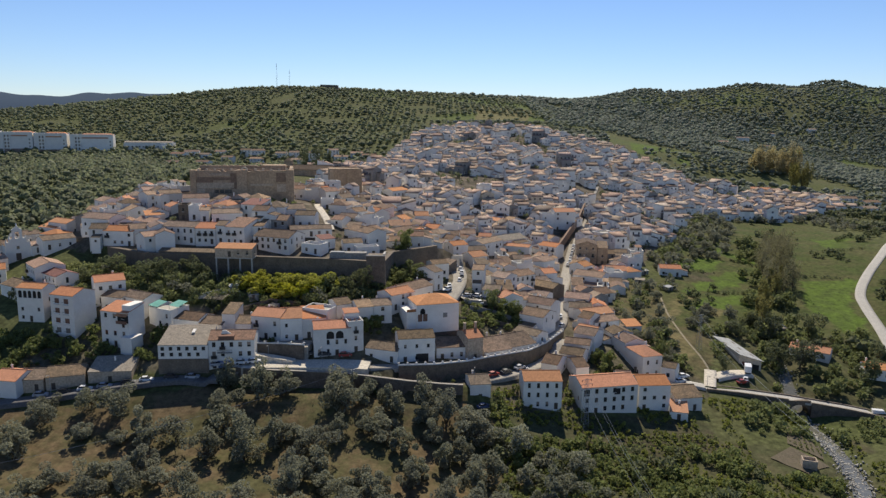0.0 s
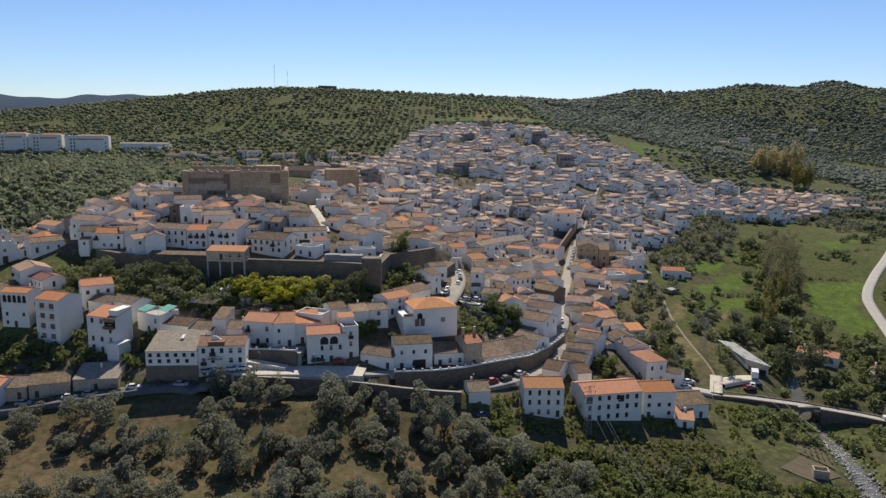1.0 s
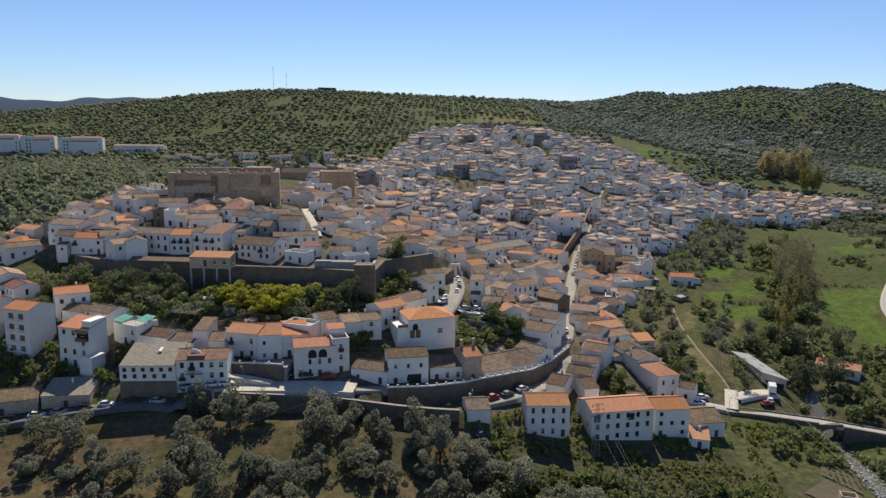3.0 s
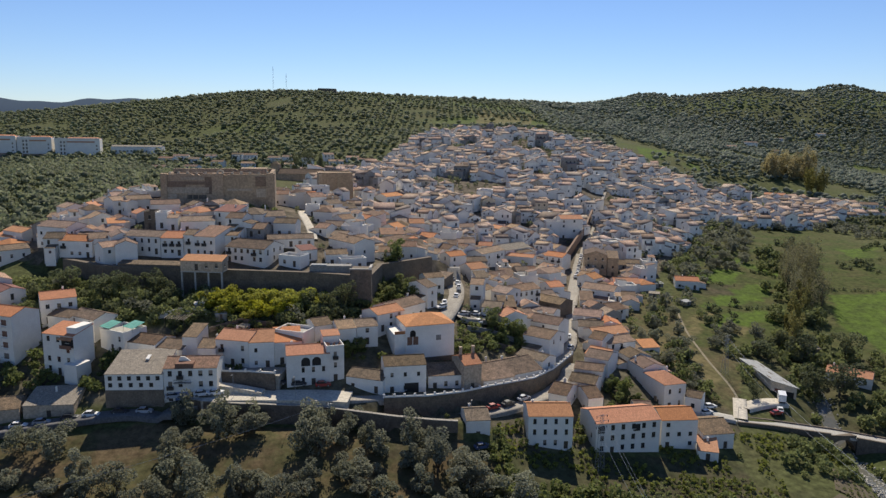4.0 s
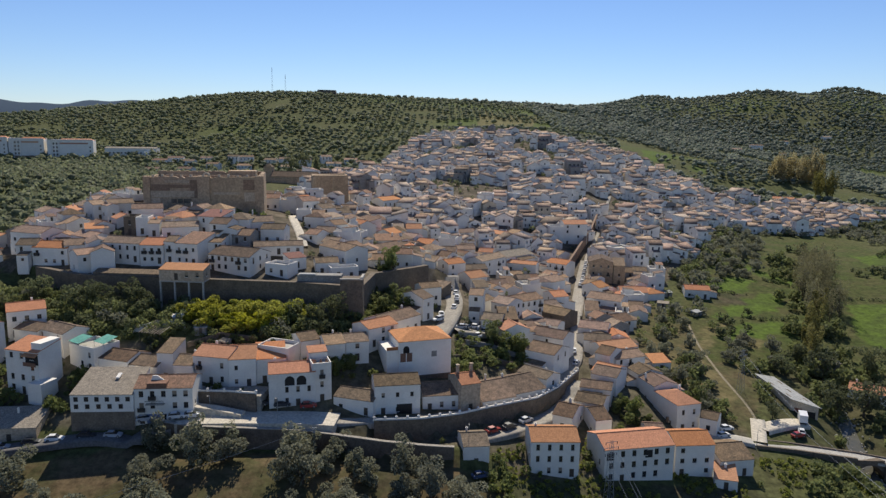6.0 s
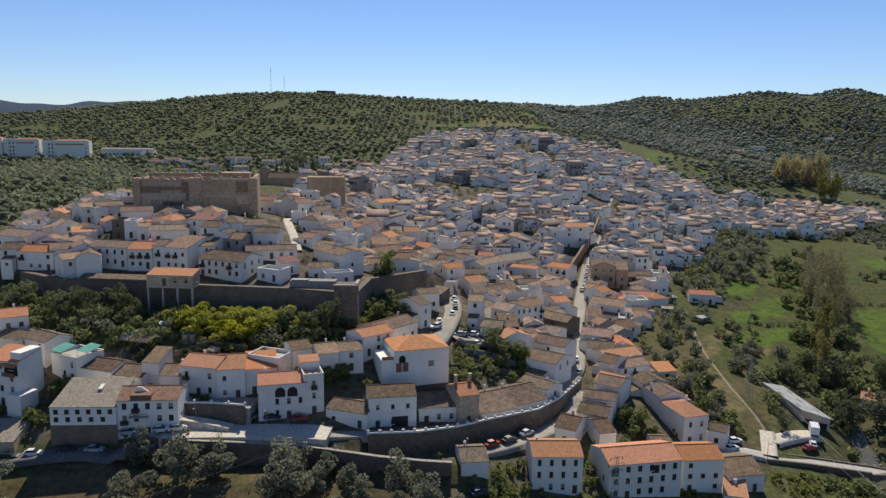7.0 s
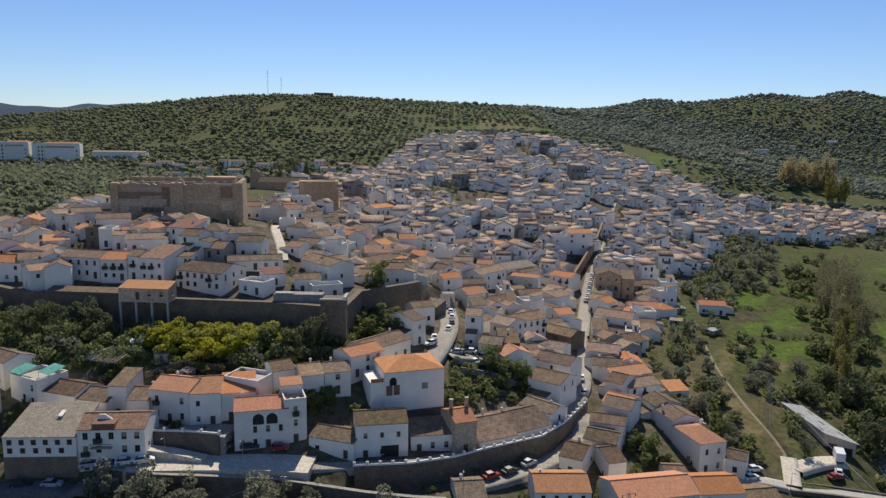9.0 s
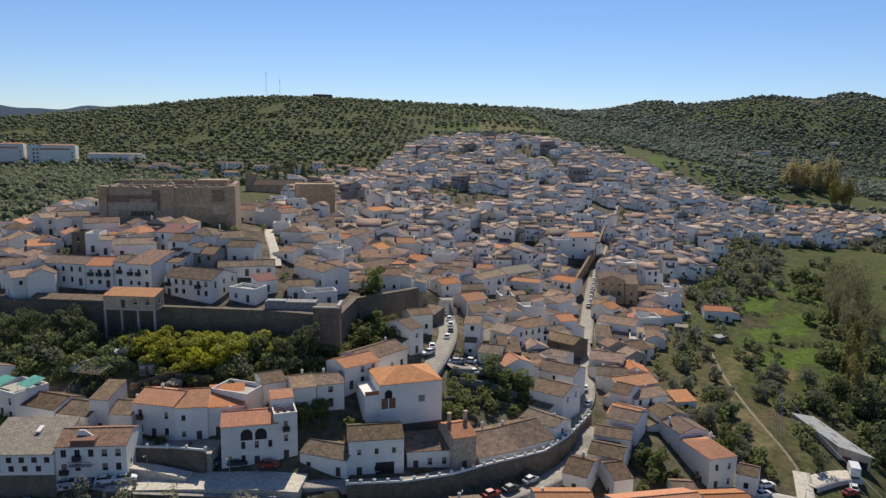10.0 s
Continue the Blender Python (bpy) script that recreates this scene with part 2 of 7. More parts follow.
PEAKS = ((515, 1760, 200, 11), (1180, 2060, 220, 2))  # x, y, reach, height
HOLLOWS = ((560, 1778, 62, -15), (650, 1786, 55, -12), (858, 1817, 42, -13), (760, 1803, 60, -4), (955, 1823, 40, 1), (1045, 1824, 45, -9))  # dips and humps of the far ridge


def ground(x, y):
    x, y = np.asarray(x, float), np.asarray(y, float)
    z = 55 + sheet(x, y, WIDE) + sheet(x, y, MIDDLE) + sheet(x, y, CLOSE)
    for line, up, down, reach in ((TOWN_WALL, (48.5, 47.5), (40, 38), 14), (PLAZA_WALL, (25, 21.5), (20, 17.5), 9), (STREET_WALL, (24.3, 23.5), (19.3, 21), 8)):
        d = off_line(x, y, line)
        if line is TOWN_WALL:  # the bay below the tower lies outside the wall
            d = np.where((x > -21) & (y < 266), -np.abs(d), d)
        s = np.clip((x - line[0][0]) / (line[-1][0] - line[0][0]), 0, 1)
        hi, lo = up[0] + (up[1] - up[0]) * s, down[0] + (down[1] - down[0]) * s
        near = np.exp(-(d / reach) ** 2)
        z = z + near * np.where(d > 0, hi - z, lo - z) * 0.92
    for px, py, reach, rise in PEAKS:
        z = z + rise * np.exp(-((x - px) ** 2 + (y - py) ** 2) / reach ** 2)
    for px, py, reach, rise in HOLLOWS:
        z = z + rise * np.exp(-((x - px * y / py) / reach) ** 2 - ((y - py) / 420) ** 2)
    d = np.abs(off_line(x, y, STREAM))
    z = z - 3.0 * np.exp(-(d / 6.0) ** 2)
    z = z - 3.6 * np.exp(-((x - 128) / 20) ** 2 - ((y - 225) / 16) ** 2)  # the stream's hollow at the bridge
    return z
# ---- streets and the ground sheet ----
MAIN_STREET = ((-66, 205.5), (-45, 211), (-24, 212), (-13, 212.4), (-2, 214.4), (6.6, 218.2), (14, 223), (27, 231), (33.2, 239), (41, 253), (46, 264), (49, 286), (53.5, 313), (58.5, 338), (63.5, 368), (72, 400), (86, 439), (98, 487), (110, 530))
LOWER_ROAD = ((43, 248), (37, 232), (29, 223), (18, 216), (8, 210.5))
UPPER_ROAD = ((53.5, 313), (58.8, 338), (65.4, 368), (73, 398))
RISE_LANE = ((73, 398), (75.6, 408), (86.4, 437), (94.5, 466), (104, 500), (113, 530))
SIDE_STREET = ((0, 246), (4, 260), (7, 277), (6, 293), (4, 316), (14, 345))
FIELD_ROAD = ((-190, 184), (-125, 193), (-104, 199), (-81, 204), (-66, 204.5))
BRIDGE_ROAD = ((70, 232.6), (78, 233.6), (89, 232), (100, 233), (118, 232), (136, 229), (150, 225), (190, 214))
FARM_TRACK = ((92, 233), (95, 244), (96, 254), (95, 270), (95.5, 284), (96, 297), (98, 310), (100, 322))
VALLEY_ROAD = ((150, 225), (168, 250), (182, 285), (192, 318), (199, 337), (220, 366), (240, 390), (266, 424), (300, 455))
STREET_RISE = ((57, 372), (61.7, 382), (71.8, 409), (83, 438), (91.5, 466))
CASTLE_LANE = ((-46, 292), (-49, 303), (-54, 318), (-57, 328), (-60, 340))


def spread(*spans):
    return np.concatenate([np.arange(a, b, s) for a, b, s in spans])


gx = spread((-2600, -700, 90), (-700, -220, 16), (-220, 230, 2.2), (230, 700, 14), (700, 3300, 90))
gy = spread((-400, 100, 25), (100, 150, 5), (150, 310, 2.0), (310, 440, 3), (440, 860, 7), (860, 1300, 16), (1300, 4200, 80))
GX, GY = np.meshgrid(gx, gy)
GZ = ground(GX, GY)
far = np.hypot(GX - 0, GY - 500)
rough = np.array([noise.noise((x * 0.004, y * 0.004, 3.0)) for x, y in zip(GX.ravel(), GY.ravel())]).reshape(GX.shape)
GZ = GZ + rough * 14 * blend(650, 1500, far)


def grid_mesh(name, x, y, z):
    ny, nx = x.shape
    me = bpy.data.meshes.new(name)
    idx = np.arange(nx * ny).reshape(ny, nx)
    quads = np.stack([idx[:-1, :-1], idx[:-1, 1:], idx[1:, 1:], idx[1:, :-1]], -1).reshape(-1, 4)
    me.vertices.add(nx * ny)
    me.vertices.foreach_set("co", np.stack([x, y, z], -1).ravel().astype(np.float32))
    me.loops.add(quads.size)
    me.loops.foreach_set("vertex_index", quads.ravel().astype(np.int32))
    me.polygons.add(len(quads))
    me.polygons.foreach_set("loop_start", np.arange(0, quads.size, 4, dtype=np.int32))
    me.update()
    me.validate()
    me.shade_smooth()
    return me


def inside(x, y, poly):
    hit = np.zeros(x.shape, bool)
    for (ax, ay), (bx, by) in zip(poly, poly[1:] + poly[:1]):
        hit ^= ((ay > y) != (by > y)) & (x < (bx - ax) * (y - ay) / (by - ay + 1e-9) + ax)
    return hit


TOWN = [(-165, 285), (-158, 325), (-156, 372), (-147, 386), (-138, 345), (-122, 352), (-112, 366), (-80, 372), (-72, 420), (-85, 480), (-62, 560), (-52, 650), (-30, 760), (-18, 812), (60, 830), (112, 790), (168, 700), (198, 632), (262, 642), (322, 600), (322, 566), (250, 513), (180, 503), (124, 408), (92, 345), (66, 290), (60, 262), (44, 262), (30, 262), (8, 262), (-4, 292), (-20, 276), (-22, 257), (-40, 261), (-80, 263), (-112, 266), (-128, 276)]
ORCHARD = [(-240, 100), (34, 100), (25, 138), (31, 150), (22, 161), (27, 172), (14, 184), (18, 196), (8, 202), (-60, 204), (-110, 192), (-240, 180)]
MEADOW = [(96, 285), (190, 290), (262, 430), (250, 505), (180, 490), (128, 400), (104, 345)]

sheet_mesh = grid_mesh("ground", GX, GY, GZ)
zones = np.zeros((GX.size, 4), np.float32)
soft = 0.5 + 0.5 * np.array([noise.noise((x * 0.03, y * 0.03, 9.0)) for x, y in zip(GX.ravel(), GY.ravel())])
YARDS = [(-128, 208), (-60, 208), (14, 208), (24, 202), (90, 226), (84, 262), (66, 290), (60, 262), (0, 292), (-22, 290), (-24, 240), (-26, 236), (-104, 236), (-128, 246)]
zones[:, 0] = np.maximum(inside(GX, GY, TOWN).ravel(), inside(GX, GY, YARDS).ravel() * 0.75)
BANK = [(58, 262), (90, 236), (104, 262), (110, 300), (112, 345), (92, 345), (66, 290)]
zones[:, 1] = np.maximum(inside(GX, GY, ORCHARD).ravel() * 0.9, inside(GX, GY, BANK).ravel() * 0.6)
zones[:, 2] = np.clip(inside(GX, GY, MEADOW).ravel() * 1.0 + 0.0 * soft, 0, 1)
zones[:, 3] = 1
att = sheet_mesh.color_attributes.new("zones", "FLOAT_COLOR", "POINT")
att.data.foreach_set("color", zones.ravel())


# plots of the valley floor and glades of the hills: fresh green, dry grass, dug soil
GREEN = ([(139, 360), (152, 370), (156, 360), (147, 347), (130, 338), (117, 330), (113, 332), (124, 346)], [(117, 325), (126, 329), (143, 330), (139, 319), (126, 314), (117, 313), (108, 303), (113, 316)],
         [(123, 379), (140, 389), (153, 388), (139, 366), (126, 367)], [(157, 410), (165, 397), (175, 391), (169, 377), (160, 389), (155, 399)], [(182, 358), (211, 356), (187, 322), (180, 292), (168, 291), (166, 324)],
         [(228, 440), (246, 444), (242, 418), (224, 417)], [(205, 805), (244, 816), (214, 744), (190, 734)], [(236, 749), (252, 748), (240, 720)])
DRY = ([(117, 312), (125, 311), (120, 302), (113, 300)], [(101, 316), (112, 329), (116, 325), (107, 310), (98, 295), (96, 297)], [(72, 268), (90, 250), (96, 262), (92, 292), (78, 288)], [(49, 1084), (129, 1075), (104, 923), (35, 906)])
DUG = ([(124, 365), (138, 365), (135, 352), (120, 348)], [(38, 206), (80, 212), (84, 200), (72, 186), (48, 184), (38, 192)], [(-10, 208), (6, 204), (7, 199), (-6, 191), (-16, 194), (-21, 196)], [(125, 210), (130, 207), (128, 196), (124, 199)])
fields = np.zeros((GX.size, 4), np.float32)
wob = np.array([(noise.noise((x * .11, y * .11, 2.0)), noise.noise((x * .11, y * .11, 8.0))) for x, y in zip(GX.ravel(), GY.ravel())]) * 3.0
WX, WY = GX.ravel() + wob[:, 0], GY.ravel() + wob[:, 1]
ROUGH = ([(14, 100), (124, 100), (122, 190), (84, 200), (36, 206), (14, 196)], [(100, 238), (215, 205), (205, 275), (160, 285), (112, 284)])
for k, polys, share in ((0, GREEN, .95), (1, DRY, .75), (2, DUG, .9), (2, ROUGH, .6)):
    for poly in polys:
        fields[:, k] = np.maximum(fields[:, k], inside(WX, WY, poly) * share)
glade = np.array([noise.noise((x * .006, y * .009, 12.0)) for x, y in zip(GX.ravel(), GY.ravel())])
fields[:, 0] = np.maximum(fields[:, 0], np.clip((glade - .12) * 2.0, 0, .6) * (GY.ravel() > 560) * (1 - zones[:, 0]))
fields[:, 3] = 1
att = sheet_mesh.color_attributes.new("fields", "FLOAT_COLOR", "POINT")
att.data.foreach_set("color", fields.ravel())


def ground_material():
    m = material("hill_ground", (0.072, 0.088, 0.028), 1.0, (0.098, 0.094, 0.044), 0.025, 0.8, 0.6, 0.5, 1.2, spec=0.1)
    n, l = m.node_tree.nodes, m.node_tree.links
    b = n["Principled BSDF"]
    colour = b.inputs["Base Color"].links[0].from_socket
    zone = n.new("ShaderNodeAttribute")
    zone.attribute_name = "zones"
    parts = n.new("ShaderNodeSeparateColor")
    l.new(zone.outputs["Color"], parts.inputs[0])
    co = n.new("ShaderNodeTexCoord").outputs["Object"]
    for k, (low, high, size) in enumerate((((0.085, 0.072, 0.05), (0.16, 0.132, 0.098), 0.12), ((0.140, 0.098, 0.056), (0.084, 0.078, 0.036), 0.09), ((0.060, 0.078, 0.021), (0.088, 0.086, 0.034), 0.06))):
        t = n.new("ShaderNodeTexNoise")
        t.inputs["Scale"].default_value, t.inputs["Detail"].default_value, t.inputs["Roughness"].default_value = size, 8, 0.7
        l.new(co, t.inputs["Vector"])
        r = n.new("ShaderNodeMapRange")
        r.inputs["From Min"].default_value, r.inputs["From Max"].default_value = 0.41, 0.59
        l.new(t.outputs["Fac"], r.inputs["Value"])
        a = n.new("ShaderNodeMix")
        a.data_type = "RGBA"
        a.inputs["A"].default_value, a.inputs["B"].default_value = (*low, 1), (*high, 1)
        l.new(r.outputs["Result"], a.inputs["Factor"])
        c = n.new("ShaderNodeMix")
        c.data_type = "RGBA"
        l.new(parts.outputs[k], c.inputs["Factor"])
        l.new(colour, c.inputs["A"])
        l.new(a.outputs["Result"], c.inputs["B"])
        colour = c.outputs["Result"]
    field = n.new("ShaderNodeAttribute")
    field.attribute_name = "fields"
    shares = n.new("ShaderNodeSeparateColor")
    l.new(field.outputs["Color"], shares.inputs[0])
    for k, (low, high) in enumerate((((0.092, 0.138, 0.022), (0.076, 0.108, 0.023)), ((0.180, 0.145, 0.070), (0.130, 0.115, 0.050)), ((0.060, 0.062, 0.030), (0.090, 0.075, 0.045)))):  # fresh green, dry grass, dug soil
        t = n.new("ShaderNodeTexNoise")
        t.inputs["Scale"].default_value, t.inputs["Detail"].default_value = 0.16, 7
        l.new(co, t.inputs["Vector"])
        r = n.new("ShaderNodeMapRange")
        r.inputs["From Min"].default_value, r.inputs["From Max"].default_value = 0.4, 0.62
        l.new(t.outputs["Fac"], r.inputs["Value"])
        a = n.new("ShaderNodeMix")
        a.data_type = "RGBA"
        a.inputs["A"].default_value, a.inputs["B"].default_value = (*low, 1), (*high, 1)
        l.new(r.outputs["Result"], a.inputs["Factor"])
        c = n.new("ShaderNodeMix")
        c.data_type = "RGBA"
        l.new(shares.outputs[k], c.inputs["Factor"])
        l.new(colour, c.inputs["A"])
        l.new(a.outputs["Result"], c.inputs["B"])
        colour = c.outputs["Result"]
    speck = n.new("ShaderNodeTexNoise")  # clods and tufts
    speck.inputs["Scale"].default_value, speck.inputs["Detail"].default_value, speck.inputs["Roughness"].default_value = 0.45, 7, 0.75
    l.new(co, speck.inputs["Vector"])
    g = n.new("ShaderNodeMapRange")
    g.inputs["From Min"].default_value, g.inputs["From Max"].default_value, g.inputs["To Min"].default_value, g.inputs["To Max"].default_value = 0.32, 0.68, 0.5, 1.45
    l.new(speck.outputs["Fac"], g.inputs["Value"])
    mul = n.new("ShaderNodeMix")
    mul.data_type, mul.blend_type = "RGBA", "MULTIPLY"
    mul.inputs["Factor"].default_value = 1
    l.new(colour, mul.inputs["A"])
    l.new(g.outputs["Result"], mul.inputs["B"])
    l.new(mul.outputs["Result"], b.inputs["Base Color"])
    return m


sheet_mesh.materials.append(ground_material())
tagged(new("ground", sheet_mesh), "hilly ground with grass, olive orchard soil and town earth", "ground", kind="structure")


def along(line, step=3.0):
    """Points along a polyline, rounded at its corners, with their directions."""
    p = np.array(line, float)
    for _ in range(2):
        q = [p[0]]
        for a, b in zip(p, p[1:]):
            q += [a * 0.75 + b * 0.25, a * 0.25 + b * 0.75]
        p = np.array(q + [p[-1]])
    s = np.r_[0, np.cumsum(np.hypot(*np.diff(p, axis=0).T))]
    u = np.linspace(0, s[-1], max(2, int(s[-1] / step)))
    xy = np.stack([np.interp(u, s, p[:, 0]), np.interp(u, s, p[:, 1])], -1)
    d = np.gradient(xy, axis=0)
    return xy, d / np.linalg.norm(d, axis=1)[:, None]


def strip(name, line, width, lift, mat, label, category="road"):
    """A road draped on the ground: a thin slab with sides."""
    xy, d = along(line, 2.0)
    side = np.stack([-d[:, 1], d[:, 0]], -1)
    cols = []
    for k in (-0.5, -0.25, 0.0, 0.25, 0.5):
        p = xy + side * width * k
        cols.append(np.c_[p, ground(p[:, 0], p[:, 1])])
    level = np.max([c[:, 2] for c in cols], axis=0) * 0.5 + np.mean([c[:, 2] for c in cols], axis=0) * 0.5
    cols = [np.c_[cols[0][:, :2], level - 1.2]] + [np.c_[c[:, :2], level + lift] for c in cols] + [np.c_[cols[-1][:, :2], level - 1.2]]
    a = np.array(cols)
    me = grid_mesh(name, a[..., 0].T, a[..., 1].T, a[..., 2].T)
    me.flip_normals() if me.polygons[len(me.polygons) // 2].normal.z < 0 else None
    me.materials.append(M[mat])
    return tagged(new(name, me), label, category, kind="structure")


strip("road_main", MAIN_STREET[:13], 3.7, 0.25, "paving", "pale paved main street climbing through the white town")
strip("road_upper", UPPER_ROAD, 5.0, 0.25, "paving", "pale concrete street with white cars parked along one side")
strip("road_lane", RISE_LANE, 1.8, 0.25, "paving", "narrow paved lane at the foot of the brown wall")
strip("road_lower", LOWER_ROAD, 5.0, 0.2, "paving", "pale concrete lane below the retaining wall")
strip("road_side", SIDE_STREET, 6.0, 0.25, "paving", "paved side street between white houses with parked cars")
strip("road_field", FIELD_ROAD, 5.5, 0.2, "asphalt", "asphalt road above the olive orchard")
strip("road_bridge", BRIDGE_ROAD[:3], 4.5, 0.3, "concrete", "pale concrete lane below the houses")
strip("road_east", BRIDGE_ROAD[6:], 4.5, 0.1, "concrete", "pale concrete road beyond the bridge")
strip("track_farm", FARM_TRACK, 0.8, 0.05, "dirt", "trodden earth farm track through the grass", "track")
strip("road_valley", VALLEY_ROAD, 4.6, 0.3, "concrete", "pale valley road beside green meadows")
strip("lane_castle", CASTLE_LANE, 3.2, 0.25, "plaza", "bright lane climbing to the castle")

strip("yard_farm", ((94, 240), (99, 243), (105, 246), (110, 247)), 6.5, 0.12, "plaza", "pale concrete yard in front of the farm shed", "yard")
strip("lane_farm", ((91, 232.5), (93, 238), (95.5, 245)), 4.0, 0.2, "plaza", "pale concrete lane up to the farm yard", "lane")
strip("square_side", ((6.5, 258.5), (12, 260.5), (18, 264.5)), 8.0, 0.3, "paving", "small paved square with parked cars above the gardens", "square")
# ---- building blocks ----
def mesh(name, verts, faces, *mats, slots=None, smooth=False):
    me = bpy.data.meshes.new(name)
    me.from_pydata([tuple(v) for v in verts], [], faces)
    for m in mats:
        me.materials.append(m)
    if slots:
        me.polygons.foreach_set("material_index", slots)
    me.update()
    if smooth:
        me.shade_smooth()
    return me


def part(name, me, parent, label="", m=None):
    """One mesh object under a thing or under a part of it."""
    ob = new(name, me)
    ob.parent = parent
    if m is not None:
        ob.matrix_basis = m
    return tagged(ob, label) if label else ob


class Solid:
    """Collects boxes and other simple solids for one mesh."""
    def __init__(self):
        self.v, self.f = [], []

    def add(self, verts, faces):
        k = len(self.v)
        self.v += [tuple(p) for p in verts]
        self.f += [tuple(i + k for i in f) for f in faces]
        return self

    def box(self, x0, y0, z0, x1, y1, z1):
        return self.hexa([(x0, y0, z0), (x1, y0, z0), (x1, y1, z0), (x0, y1, z0)], [(x0, y0, z1), (x1, y0, z1), (x1, y1, z1), (x0, y1, z1)])

    def hexa(self, low, high):
        return self.add([*low, *high], [(3, 2, 1, 0), (4, 5, 6, 7), (0, 1, 5, 4), (1, 2, 6, 5), (2, 3, 7, 6), (3, 0, 4, 7)])

    def tube(self, a, b, ra, rb=None, n=7):
        a, b = Vector(a), Vector(b)
        q = (b - a).to_track_quat("Z", "Y").to_matrix()
        ring = [q @ Vector((math.cos(i * math.tau / n), math.sin(i * math.tau / n), 0)) for i in range(n)]
        rb = ra if rb is None else rb
        return self.add([a + p * ra for p in ring] + [b + p * rb for p in ring], [(i, (i + 1) % n, n + (i + 1) % n, n + i) for i in range(n)] + [tuple(range(n - 1, -1, -1)), tuple(range(n, 2 * n))])

    def mesh(self, name, mat, smooth=False):
        return mesh(name, self.v, self.f, mat, smooth=smooth)


def facade(s, width, z0, z1, holes, put, deep=0.22):
    """A wall face with recessed openings. put(u, z, inward) gives the place; holes are (u0, z0, u1, z1)."""
    us = sorted({-width / 2, width / 2, *(u for h in holes for u in (h[0], h[2]))})
    zs = sorted({z0, z1, *(z for h in holes for z in (h[1], h[3]))})
    for a, b in zip(us, us[1:]):
        for c, d in zip(zs, zs[1:]):
            if b - a < 1e-4 or d - c < 1e-4:
                continue
            if any(h[0] <= (a + b) / 2 <= h[2] and h[1] <= (c + d) / 2 <= h[3] for h in holes):
                continue
            s.add([put(a, c, 0), put(b, c, 0), put(b, d, 0), put(a, d, 0)], [(0, 1, 2, 3)])
    for a, c, b, d in holes:
        o = [put(a, c, 0), put(b, c, 0), put(b, d, 0), put(a, d, 0)]
        i = [put(a, c, deep), put(b, c, deep), put(b, d, deep), put(a, d, deep)]
        s.add(o + i, [(k, (k + 1) % 4, 4 + (k + 1) % 4, 4 + k) for k in range(4)] + [(4, 5, 6, 7)])


FITTINGS = {}


def fitting(kind, w, h):
    """Window, door and balcony meshes, shared between openings of one size."""
    key = (kind, round(w, 1), round(h, 1))
    if key in FITTINGS:
        return FITTINGS[key]
    s, w, h = Solid(), key[1], key[2]
    if kind == "window":  # frame with mullion and a projecting sill
        for x0, x1, z0, z1 in ((-w / 2, -w / 2 + .07, 0, h), (w / 2 - .07, w / 2, 0, h), (-w / 2, w / 2, 0, .07), (-w / 2, w / 2, h - .07, h), (-.03, .03, 0, h)):
            s.box(x0, .10, z0, x1, .17, z1)
        me = s.mesh("window", M["frame"])
    elif kind == "pane":
        me = s.box(-w / 2 + .05, .14, .05, w / 2 - .05, .16, h - .05).mesh("pane", M["glass"])
    elif kind == "sill":
        me = s.box(-w / 2 - .1, -.10, -.1, w / 2 + .1, .12, 0).mesh("sill", M["white"])
    elif kind == "blind":
        me = s.box(-w / 2 + .02, .05, h * .35, w / 2 - .02, .09, h).mesh("blind", M["shutter"])
    elif kind == "door":
        s.box(-w / 2, .08, 0, w / 2, .16, h)
        s.box(-w / 2 + .12, .05, .15, -.06, .09, h - .2).box(.06, .05, .15, w / 2 - .12, .09, h - .2)
        me = s.mesh("door", M["frame"])
    elif kind == "balcony":
        me = s.box(-w / 2, -.75, -.16, w / 2, 0, -.02).mesh("balcony", M["concrete"])
    elif kind == "railing":  # one bent panel round the slab
        out = [(-w / 2, 0), (-w / 2, -.75), (w / 2, -.75), (w / 2, 0)]
        inn = [(-w / 2 + .04, 0), (-w / 2 + .04, -.71), (w / 2 - .04, -.71), (w / 2 - .04, 0)]
        v = [(*p, z) for z in (.05, .95) for p in out + inn]
        f = [q for k in range(3) for q in ((k, k + 1, k + 9, k + 8), (k + 5, k + 4, k + 12, k + 13), (k + 8, k + 9, k + 13, k + 12), (k + 1, k, k + 4, k + 5))]
        me = mesh("railing", v, f, M["iron"])
    FITTINGS[key] = me
    return me


def slab(s, a, b, c, d, thick=0.14):
    """A roof plane from four corners, counter-clockwise from above."""
    low = [Vector(p) - Vector((0, 0, thick)) for p in (a, b, c, d)]
    s.hexa(low, [a, b, c, d])


